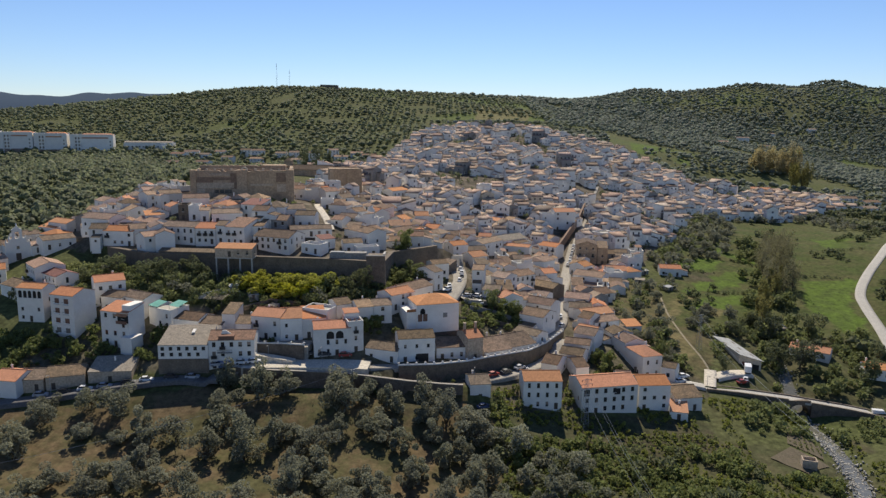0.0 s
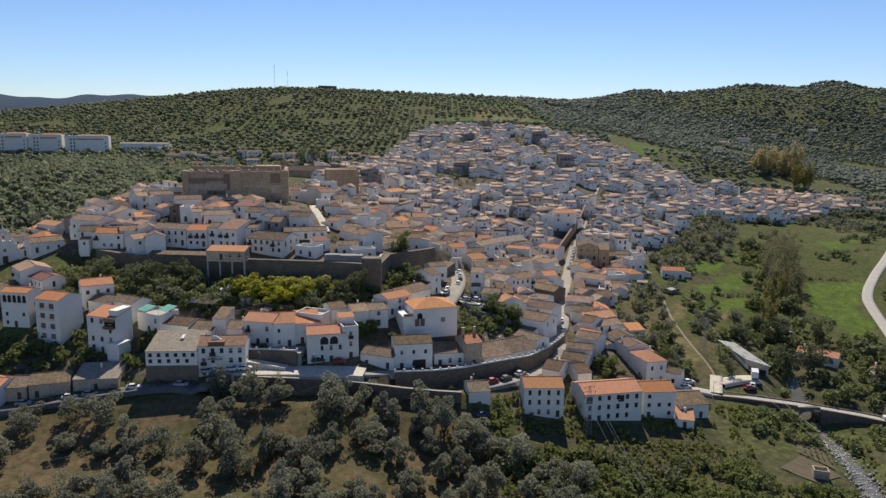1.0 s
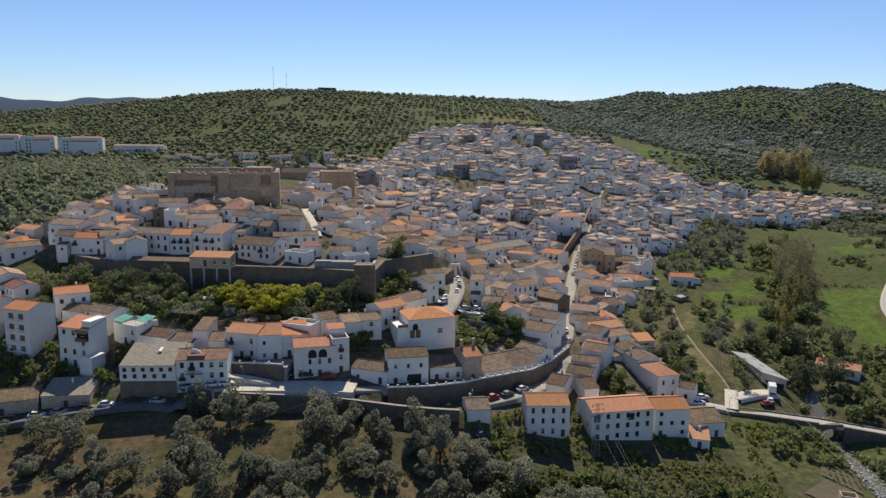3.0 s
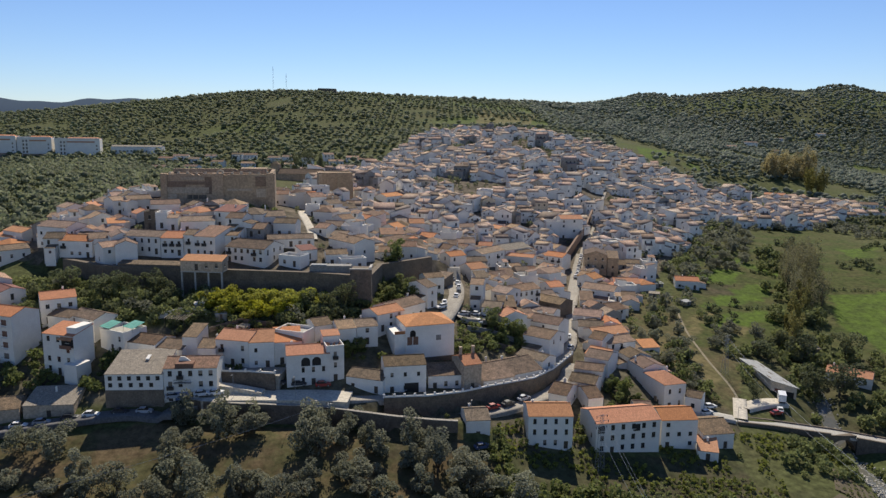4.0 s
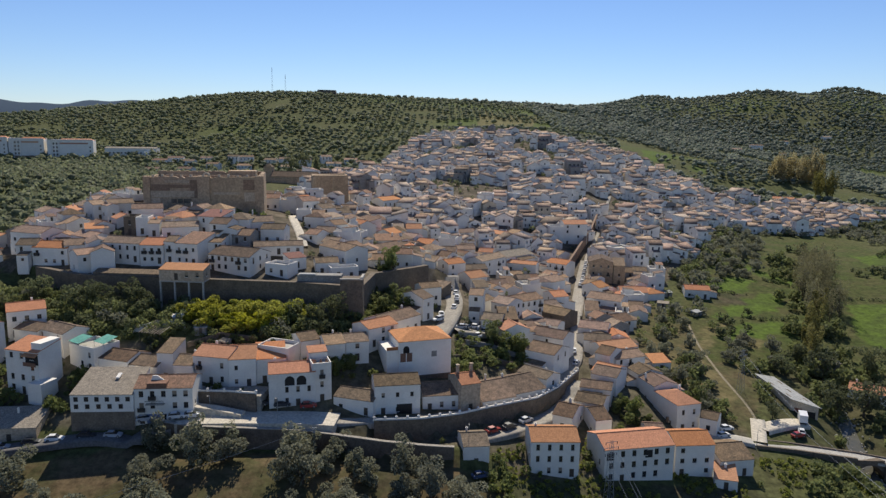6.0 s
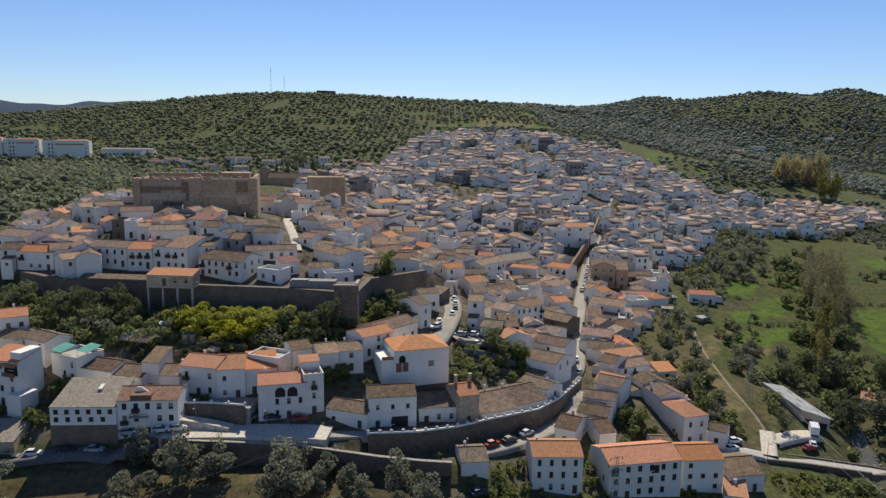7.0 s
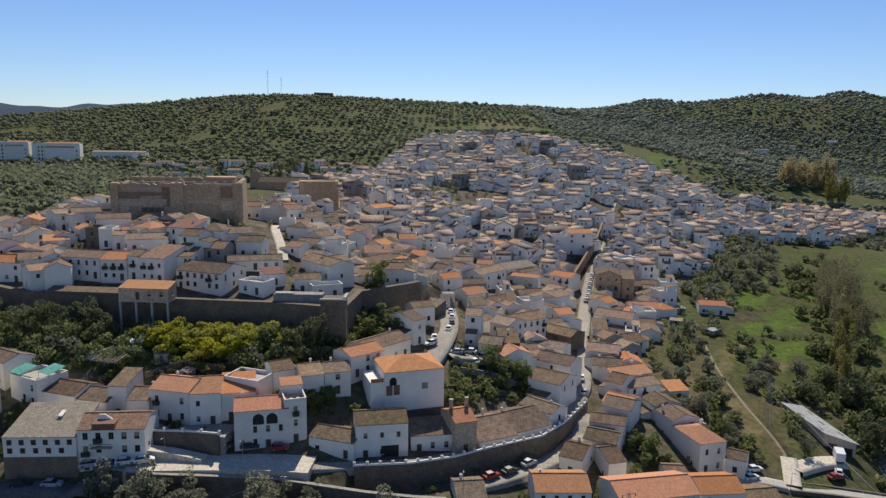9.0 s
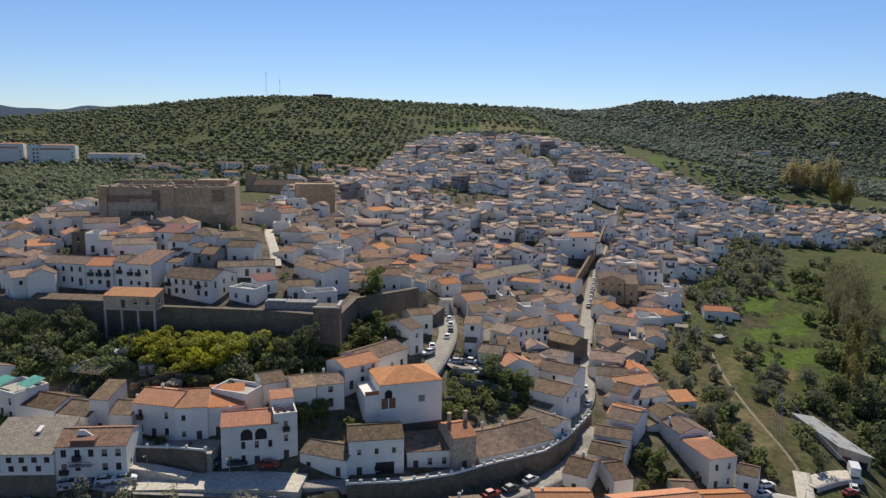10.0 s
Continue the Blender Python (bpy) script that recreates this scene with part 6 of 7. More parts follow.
def quads_mesh(name, q, mat):
    """A mesh of loose four-sided leaves or clumps, from an array (n, 4, 3)."""
    me = bpy.data.meshes.new(name)
    n = len(q)
    me.vertices.add(n * 4)
    me.vertices.foreach_set("co", q.reshape(-1).astype(np.float32))
    me.loops.add(n * 4)
    me.loops.foreach_set("vertex_index", np.arange(n * 4, dtype=np.int32))
    me.polygons.add(n)
    me.polygons.foreach_set("loop_start", np.arange(0, n * 4, 4, dtype=np.int32))
    me.update()
    me.materials.append(mat)
    return me


def leaves(rs, centres, size, stretch=1.6):
    """Leaf sprays: a bent four-sided blade at each centre, turned at random."""
    n = len(centres)
    a = rs.normal(size=(n, 3))
    a /= np.linalg.norm(a, axis=1)[:, None]
    b = np.cross(a, rs.normal(size=(n, 3)))
    b /= np.linalg.norm(b, axis=1)[:, None]
    s = size * rs.uniform(0.6, 1.3, (n, 1))
    return np.stack([centres - a * s * stretch / 2, centres + b * s / 2, centres + a * s * stretch / 2, centres - b * s / 2], 1)


def crown_points(rs, n, radius, height, base, lobes):
    """Points in a crown of several uneven lobes."""
    c = rs.normal(size=(lobes, 3)) * (radius * .5, radius * .5, height * .26) + (0, 0, base + height * .5)
    r = rs.uniform(.22, .48, lobes) * radius
    k = rs.integers(0, lobes, n)
    p = rs.normal(size=(n, 3))
    p /= np.linalg.norm(p, axis=1)[:, None]
    p *= rs.uniform(.55, 1.0, (n, 1)) ** .5
    return c[k] + p * r[k][:, None] * (1, 1, height / radius * .62)


def tree_proto(kind, k, radius, height, base, n, size, lobes):
    rs = np.random.default_rng(k)
    root = new("tree")
    s = Solid()
    lean = rs.normal(size=2) * .25
    fork = (lean[0], lean[1], base * .8)
    s.tube((0, 0, -.8), fork, .28, .2)
    for i in range(4):
        a = i * 1.57 + rs.uniform(-.4, .4)
        s.tube(fork, (math.cos(a) * radius * .5, math.sin(a) * radius * .5, base + height * rs.uniform(.35, .6)), .15, .05, 5)
    part("trunk", s.mesh("trunk", M["bark"], True), root)
    part("crown", quads_mesh("crown", leaves(rs, crown_points(rs, n, radius, height, base, lobes), size), LEAF[kind]), root)
    return root


TREE_LABELS = {"gold": "tall poplar with golden brown twigs", "olive": "grey-green olive tree on bare orchard soil", "holm": "dark evergreen tree with a dense crown", "garden": "green garden tree on the slope", "yellow": "large bright yellow-green flowering shrub", "willow": "tall young poplar with yellow-green leaves", "autumn": "tall bare poplar with pale brown twigs"}
PROTO = {}
for kind, sizes in (("olive", ((3.5, 4.4, .9), (3.0, 4.0, .7), (3.9, 4.8, 1.0), (3.2, 5.4, .9), (2.7, 4.6, .8))), ("holm", ((2.6, 4.0, 1.2), (3.2, 4.6, 1.5))), ("garden", ((2.3, 3.4, .9), (3.0, 4.4, 1.2), (1.7, 2.4, .5))), ("yellow", ((3.6, 3.2, .4), (2.8, 2.6, .3))), ("autumn", ((3.4, 15, 2.5), (3.8, 13, 2.0), (3.6, 11, 1.5))), ("gold", ((4.2, 14, 2.0), (3.8, 12, 1.5))), ("willow", ((3.2, 13, 2.0), (2.8, 11, 1.5)))):
    PROTO[kind] = [(tree_proto(kind, 31 * i + len(kind), r, hh, b, {"autumn": 1100, "willow": 2600, "gold": 2200, "yellow": 1600, "olive": 2300, "holm": 1700, "garden": 1500}.get(kind, 1500), {"autumn": .32, "willow": .36, "gold": .5, "olive": .305, "holm": .34, "garden": .34}.get(kind, .36), 16), [False]) for i, (r, hh, b) in enumerate(sizes)]


def plant(kind, x, y, scale=1.0, group=""):
    root, done = PROTO[kind][rng.randrange(len(PROTO[kind]))]
    s = scale * rng.uniform(.8, 1.2)
    m = pose(x, y, ground_at(x, y) - .1, 0, 0, rng.uniform(0, 360))
    if not done[0]:
        done[0] = True
        ob = root
        ob.matrix_basis = m
    else:
        ob = copy_thing(root, m)
    ob.scale = (s, s, s * rng.uniform(.85, 1.15))
    return tagged(ob, TREE_LABELS[kind], "shrub" if kind == "yellow" else "tree", group)


def clear(x, y, gap=3.0):
    return not any(math.hypot(x - a, y - b) < r + gap for a, b, r in TAKEN) and all(abs(float(off_line(np.array([x]), np.array([y]), l)[0])) > 4.5 for l in (MAIN_STREET, LOWER_ROAD, SIDE_STREET, FIELD_ROAD, BRIDGE_ROAD, FARM_TRACK, VALLEY_ROAD))


def grove(kind, poly, step, scale=1.0, group="", keep=0.9, gap=2.0):
    xs, ys = [p[0] for p in poly], [p[1] for p in poly]
    n = 0
    y = min(ys)
    while y < max(ys):
        x = min(xs)
        while x < max(xs):
            a, b = x + rng.uniform(-.38, .38) * step, y + rng.uniform(-.38, .38) * step
            if rng.random() < keep and inside(np.array([a]), np.array([b]), poly)[0] and clear(a, b, gap):
                plant(kind, a, b, scale, group)
                n += 1
            x += step
        y += step
    return n


grove("olive", [(-128, 138), (14, 138), (12, 196), (-20, 200), (-60, 201), (-112, 191)], 7.6, 1.15, "olive trees of the orchard", .54)
for x, y in ((-66, 249), (-62, 250), (-57, 251), (-52, 251), (-47, 250), (-64, 245), (-60, 246), (-55, 247), (-50, 246), (-62, 241), (-57, 242), (-52, 242), (-46, 246), (-43, 249), (-67, 243), (-45, 242)):
    plant("yellow", x, y, 1.15)
for x, y in ((-20, 268), (-19, 273), (-17, 280), (-20, 262), (-14, 283), (-16, 268), (-13, 272), (-11, 267), (-15, 276), (-18, 272), (-9, 262), (-12, 258), (-7, 275), (-15, 263), (24, 254), (21, 251), (27, 257), (19, 257), (-24, 228), (-21, 230), (-27, 229)):
    plant("garden", x, y, 1.1)
grove("olive", [(102, 362), (128, 400), (178, 488), (190, 470), (160, 400), (128, 360)], 8.5, .85, "trees below the town", .85)
grove("autumn", [(150, 335), (166, 330), (178, 360), (196, 396), (182, 404), (164, 372)], 6, 1.0, "poplars along the stream", .85)
grove("olive", [(60, 265), (92, 250), (98, 285), (100, 330), (86, 330), (66, 285)], 9, .7, "trees on the grassy bank", .22)
for x, y, k in ((-126, 261, 1.0), (-120, 257, 1.1), (-114, 255, 1.0), (-107, 256, 1.2), (-100, 254, 1.1), (-92, 256, 1.2), (-86, 252, 1.0), (-122, 250, 1.0), (-104, 249, 1.1), (-29, 247, 1.0), (-33, 245, .9), (-39, 248, 1.0)):
    plant("garden" if x < -88 and x % 4 else "holm", x, y, k, "trees below the town wall")
for x, y, k in ((56, 236, 1.0), (59.5, 233, .9), (54, 231.5, .8), (53, 238, .9), (58, 240, .8), (76, 246, .9), (79, 251, .8)):
    plant("garden", x, y, k, "trees in the yards")
for x, y in ((-40, 251), (-37, 249), (-68, 247), (-71, 246), (-48, 239.5), (-54, 239)):
    plant("yellow", x, y, 1.1)
plant("holm", 129.5, 337, .55)
for x, y, k in ((133, 256, 1.5), (126, 258, 1.2), (101.2, 247.5, .8), (152, 246, 1.5), (163, 258, 1.3), (131, 278, 1.2), (150, 284, 1.3), (128, 290, 1.1), (119, 280, 1.0)):
    plant("holm", x, y, k)
for x, y in ((137, 300), (141, 306), (134, 291), (156, 333), (160, 338)):
    plant("willow", x, y, .95, "poplars along the stream")
for x, y in ((6, 176), (-2, 183), (12, 167), (3, 160), (-10, 178), (-16, 188), (9, 186), (-6, 168), (15, 158), (-14, 160), (34, 176), (41, 163), (46, 150), (28, 168), (20, 150), (26, 158), (22, 168), (30, 147), (33, 165), (27, 178), (19, 182), (38, 152), (-29, 203), (-20, 203.5), (-48, 204.4), (-63, 202.4)):
    plant("olive", x, y, 1.15, "olive trees of the orchard")
for x, y in ((75, 240), (80, 246), (84, 252), (88, 262), (78, 262), (86, 272), (90, 282), (80, 286), (74, 281), (92, 296), (84, 300), (96, 316), (88, 318), (102, 287), (108, 290), (110, 300), (118, 285), (122, 296), (116, 306)):
    plant("olive", x, y, .85, "trees on the grassy bank")

# ---- woods on the hills, too many to count ----
OCTA = np.array([(0, 0, 1), (.71, 0, .71), (0, .71, .71), (-.71, 0, .71), (0, -.71, .71), (1, 0, 0), (.71, .71, 0), (0, 1, 0), (-.71, .71, 0), (-1, 0, 0), (-.71, -.71, 0), (0, -1, 0), (.71, -.71, 0), (0, 0, -.6)])
OCTA_TRIS = np.array([(0, 1, 2), (0, 2, 3), (0, 3, 4), (0, 4, 1)] + [t for k in range(4) for t in ((1 + k, 5 + 2 * k, 6 + 2 * k), (1 + k, 6 + 2 * k, 1 + (k + 1) % 4), (1 + (k + 1) % 4, 6 + 2 * k, 5 + (2 * k + 2) % 8), (5 + 2 * k, 13, 6 + 2 * k), (6 + 2 * k, 13, 5 + (2 * k + 2) % 8))])


def woods(name, gap, area, size, mat, blades, rs, label, keep=None, meadow=False, leaf=.95, town=False, solid=False, stray=.45):
    """Trees or bushes over an area: loose leaf sprays, and for far trees an uneven solid crown under them."""
    x0, x1, y0, y1 = area
    p = np.stack(np.meshgrid(np.arange(x0, x1, gap), np.arange(y0, y1, gap)), -1).reshape(-1, 2)
    p = p + rs.uniform(-stray, stray, p.shape) * gap
    ok = (town | ~inside(p[:, 0], p[:, 1], TOWN)) & (meadow | ~inside(p[:, 0], p[:, 1], MEADOW))
    if keep is not None:
        ok &= keep(p[:, 0], p[:, 1])
    for line in (VALLEY_ROAD, FARM_TRACK, BRIDGE_ROAD, FIELD_ROAD, MAIN_STREET):
        ok &= np.abs(off_line(p[:, 0], p[:, 1], line)) > 7
    p = p[ok]
    dist = np.hypot(p[:, 0], p[:, 1] - 500)
    z = ground(p[:, 0], p[:, 1])
    z += np.array([noise.noise((x * 0.004, y * 0.004, 3.0)) for x, y in p]) * 14 * blend(650, 1500, dist)
    r = size * rs.uniform(.45, 1.5, len(p)) ** 1.1
    c = np.repeat(np.c_[p, z + r * .75], blades, axis=0)
    rr = np.repeat(r, blades)[:, None]
    d = rs.normal(size=c.shape)
    d /= np.linalg.norm(d, axis=1)[:, None]
    d *= rs.uniform(.85, 1.15, (len(d), 1)) if solid else rs.uniform(.6, 1.15, (len(d), 1))
    q = leaves(rs, c + d * rr * (.75, .75, .6), 1.0, 1.25)
    mid = q.mean(1, keepdims=True)
    q = mid + (q - mid) * (rr * leaf)[:, :, None]
    if not solid:
        return tagged(new(name, quads_mesh(name, q, LEAF[mat])), label, "woods", kind="stuff")
    n, k = len(p), len(OCTA)
    core = OCTA[None] * rs.uniform(.62, 1.12, (n, k, 1)) * (r[:, None] * rs.uniform(.75, 1.1, (n, 1)))[..., None] * (.85, .85, .75) + np.c_[p, z + r * .62][:, None]
    v = np.concatenate([q.reshape(-1, 3), core.reshape(-1, 3)])
    tris = (OCTA_TRIS[None] + (len(q) * 4 + np.arange(n) * k)[:, None, None]).reshape(-1)
    loops = np.concatenate([np.arange(len(q) * 4), tris])
    starts = np.concatenate([np.arange(0, len(q) * 4, 4), len(q) * 4 + np.arange(0, len(tris), 3)])
    me = bpy.data.meshes.new(name)
    me.vertices.add(len(v))
    me.vertices.foreach_set("co", v.ravel().astype(np.float32))
    me.loops.add(len(loops))
    me.loops.foreach_set("vertex_index", loops.astype(np.int32))
    me.polygons.add(len(starts))
    me.polygons.foreach_set("loop_start", starts.astype(np.int32))
    me.update()
    me.materials.append(LEAF[mat])
    return tagged(new(name, me), label, "woods", kind="stuff")


def patchy(scale, cut, seed):
    return lambda x, y: np.array([noise.noise((a * scale, b * scale, seed)) for a, b in zip(x, y)]) > cut


rs = np.random.default_rng(5)
seen = lambda x, y: np.abs(x) < .68 * y + 60
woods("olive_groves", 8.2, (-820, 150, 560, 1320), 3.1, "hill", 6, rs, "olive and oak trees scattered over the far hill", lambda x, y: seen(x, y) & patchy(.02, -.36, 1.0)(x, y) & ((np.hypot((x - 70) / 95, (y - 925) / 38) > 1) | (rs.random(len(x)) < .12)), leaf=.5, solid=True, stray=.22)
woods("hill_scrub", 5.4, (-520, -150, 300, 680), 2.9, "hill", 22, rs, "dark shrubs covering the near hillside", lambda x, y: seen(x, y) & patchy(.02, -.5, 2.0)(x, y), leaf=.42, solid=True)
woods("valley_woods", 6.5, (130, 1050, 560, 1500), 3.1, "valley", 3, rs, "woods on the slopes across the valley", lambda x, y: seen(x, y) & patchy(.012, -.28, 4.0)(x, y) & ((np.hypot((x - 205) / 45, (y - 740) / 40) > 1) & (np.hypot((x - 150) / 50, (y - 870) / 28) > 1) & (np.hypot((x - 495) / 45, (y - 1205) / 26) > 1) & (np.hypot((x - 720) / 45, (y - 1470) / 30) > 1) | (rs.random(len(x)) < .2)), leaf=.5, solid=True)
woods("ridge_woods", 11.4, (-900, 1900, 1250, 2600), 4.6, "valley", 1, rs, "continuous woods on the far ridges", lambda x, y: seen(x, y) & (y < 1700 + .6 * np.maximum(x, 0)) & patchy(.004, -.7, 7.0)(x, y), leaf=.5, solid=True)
woods("valley_trees", 6.0, (160, 600, 190, 640), 2.7, "holm", 20, rs, "scattered trees beside the meadows", lambda x, y: seen(x, y) & patchy(.025, -.05, 6.0)(x, y), leaf=.4, solid=True)
for x, y in ((322, 752), (328, 760), (334, 750), (340, 762), (346, 753), (352, 764), (358, 755), (364, 766), (331, 768), (324, 742), (344, 742), (356, 745), (368, 757), (349, 772), (362, 776)):
    plant("gold", x, y, 1.35, "poplar copse in the valley")
for x, y in ((333, 693), (340, 699), (347, 692), (341, 688)):
    plant("willow", x, y, 1.3, "poplar copse in the valley")

free = lambda x, y: np.array([clear(a, b, 1.0) for a, b in zip(x, y)], bool)
woods("slope_garden", 3.0, (-150, -18, 230, 264), 1.7, "garden", 150, rs, "dense garden trees and bushes below the town wall", lambda x, y: inside(x, y, SLOPE) & (off_line(x, y, TOWN_WALL) < -1.5) & ~((np.abs(x + 57) < 12) & (np.abs(y - 246) < 7)), leaf=.24)
woods("slope_trees", 5.2, (-150, -18, 230, 264), 2.2, "holm", 170, rs, "darker trees between the garden bushes on the slope", lambda x, y: inside(x, y, SLOPE) & (off_line(x, y, TOWN_WALL) < -2.5) & ~((np.abs(x + 57) < 13) & (np.abs(y - 246) < 7)) & patchy(.08, -.1, 31.0)(x, y), leaf=.22)
woods("slope_olives", 7, (-150, -18, 230, 262), 2.1, "olive", 170, rs, "grey-green trees on the garden slope", lambda x, y: inside(x, y, SLOPE) & (off_line(x, y, TOWN_WALL) < -2.5) & patchy(.1, .08, 35.0)(x, y), leaf=.2)
woods("bank_shrubs", 2.7, (16, 116, 146, 206), 1.5, "garden", 80, rs, "tangled green shrubs below the long house", lambda x, y: free(x, y) & ~((y > 192) & (x > 20) & (x < 84)) & ((x < 84) | patchy(.07, .12, 44.0)(x, y)) & patchy(.05, -.22, 3.0)(x, y) & (np.abs(off_line(x, y, STREAM)) > 5) & ~((x > 90) & (x < 116) & (y > 182) & (y < 214)), leaf=.36)
woods("bank_bushes", 5.0, (16, 92, 146, 200), 2.1, "holm", 120, rs, "darker bushes and small trees on the bank", lambda x, y: free(x, y) & (y < 191) & (x < 88) & patchy(.06, 0, 41.0)(x, y), leaf=.26)
woods("stream_thicket", 3.6, (84, 205, 206, 310), 1.7, "garden", 70, rs, "thick green shrubs along the stream and the farm", lambda x, y: patchy(.05, -.12, 8.0)(x, y) & free(x, y) & (np.abs(off_line(x, y, STREAM)) > np.where(y > 236, 1.4, 3.6)) & (off_line(x, y, VALLEY_ROAD) > -60), leaf=.38)
woods("stream_trees", 6.6, (118, 215, 225, 430), 2.8, "garden", 150, rs, "tall dark trees along the stream", lambda x, y: free(x, y) & (np.abs(off_line(x, y, STREAM)) > 6) & (np.abs(off_line(x, y, ((126, 235), (132, 262), (142, 300), (156, 345), (176, 405), (196, 440)))) < 11) & patchy(.06, -.1, 5.0)(x, y), True, leaf=.3)
woods("terrace_gardens", 2.6, (2, 30, 238, 272), 1.5, "garden", 80, rs, "dark green shrubs on the slope below the small square", lambda x, y: free(x, y) & ((y < 255 + (x - 12) * .8) | (x > 22)) & patchy(.12, -.25, 9.5)(x, y), leaf=.33, town=True)
woods("tower_shrubs", 2.4, (-24, -4, 246, 290), 1.5, "garden", 80, rs, "shrubs at the foot of the corner tower", lambda x, y: free(x, y) & (off_line(x, y, TOWN_WALL) < -1.2), leaf=.34, town=True)
woods("bank_weeds", 1.7, (16, 126, 150, 232), .62, "grass", 14, rs, "rough weeds and low scrub on the bank", lambda x, y: free(x, y) & patchy(.09, -.2, 51.0)(x, y) & (np.abs(off_line(x, y, STREAM)) > 4) & ~((x > 90) & (x < 116) & (y > 182) & (y < 214)), leaf=.8)
woods("bed_rows", .7, (48, 82, 190, 204), .4, "garden", 10, rs, "rows of low crops on the terraced bed", lambda x, y: (np.mod(y - (x - 48) * .2, 1.7) < .7) & (y - (x - 48) * .2 > 190.5) & (y - (x - 48) * .2 < 196.5), leaf=.8)
woods("plot_rows", .7, (98, 116, 192, 214), .35, "garden", 10, rs, "rows of vegetables in the garden plot", lambda x, y: inside(x, y, [(103, 201), (110, 193), (114, 203), (108, 212)]) & (np.mod(x - y * .3, 1.6) < .7), leaf=.8)
woods("bridge_hedge", .9, (94, 108, 234, 238), .75, "holm", 60, rs, "clipped dark hedge beside the bridge road", lambda x, y: np.abs(y - 236.2) < .8, leaf=.35)
woods("yard_tangle", 2.6, (-76, -38, 228, 240), 1.1, "holm", 60, rs, "dark tangled bushes in the yards behind the terrace", lambda x, y: free(x, y) & patchy(.15, -.15, 61.0)(x, y), leaf=.36)
woods("yard_gardens", 3.4, (-128, 90, 206, 300), 1.2, "garden", 60, rs, "small bushes in the yards between the houses", lambda x, y: inside(x, y, YARDS) & free(x, y) & patchy(.09, -.2, 6.5)(x, y), leaf=.4)
woods("flats_slope", 3.4, (-140, -86, 200, 226), 1.8, "garden", 80, rs, "green bushes on the slope below the flats", lambda x, y: free(x, y), leaf=.36)
hedges = ((156, 389), (163, 382), (170, 377)), ((185, 363), (197, 361), (212, 357)), ((212, 409), (224, 409), (244, 412)), ((126, 337), (133, 333), (144, 335)), ((114, 330), (118, 328), (108, 303)), ((117, 366), (126, 367), (140, 365))
woods("meadow_hedges", 1.5, (100, 290, 285, 500), .75, "holm", 30, rs, "low walls of bramble between the meadow plots", lambda x, y: np.min([np.abs(off_line(x, y, h)) for h in hedges], axis=0) < .9, True, leaf=.45)
bank = [(60, 275), (90, 242), (108, 300), (112, 345), (134, 392), (182, 480), (186, 506), (150, 460), (122, 408), (92, 345), (70, 300)]
woods("bank_trees", 5.4, (60, 190, 240, 510), 2.0, "garden", 90, rs, "mixed trees and shrubs on the bank below the houses", lambda x, y: inside(x, y, bank) & free(x, y) & patchy(.045, -.02, 21.0)(x, y) & ((y > 350) | (rs.random(len(x)) < .35)), True, leaf=.3, town=False)
woods("bank_olives", 6.6, (90, 300, 330, 560), 2.6, "olive", 100, rs, "grey-green trees along the lower edge of the town", lambda x, y: ((inside(x, y, bank) & (y > 330)) | ((y > 470) & ~inside(x, y, MEADOW) & (x < 290))) & patchy(.03, -.3, 23.0)(x, y), True, leaf=.3)
woods("meadow_bushes", 6.5, (100, 330, 285, 520), 1.9, "holm", 40, rs, "single bushes in the green meadows", patchy(.03, .28, 15.0), True, leaf=.5)

woods("town_gardens", 5.5, (-165, 320, 262, 820), 1.7, "holm", 24, rs, "small dark garden trees between the houses of the town", lambda x, y: inside(x, y, TOWN) & free(x, y) & ((rs.random(len(x)) < .13) | ((y > EDGE) & (rs.random(len(x)) < .7) & np.array([leafy_yard(a, b) for a, b in zip(x, y)]))), leaf=.5, town=True)
woods("castle_bushes", 2.6, (-112, -64, 308, 318), 1.3, "garden", 60, rs, "bushes at the foot of the castle wall", lambda x, y: (y < 317 + (x + 90) * .07) & patchy(.14, -.1, 71.0)(x, y), leaf=.45, town=True)
for x, y in ((-100, 520), (-92, 524), (-79, 500)):
    ob = plant("holm", x, y, 1.0)
    ob.scale.z *= 2.6

for kind in PROTO:
    for root, done in PROTO[kind]:
        if not done[0]:
            for ob in (*root.children_recursive, root):
                bpy.data.objects.remove(ob)

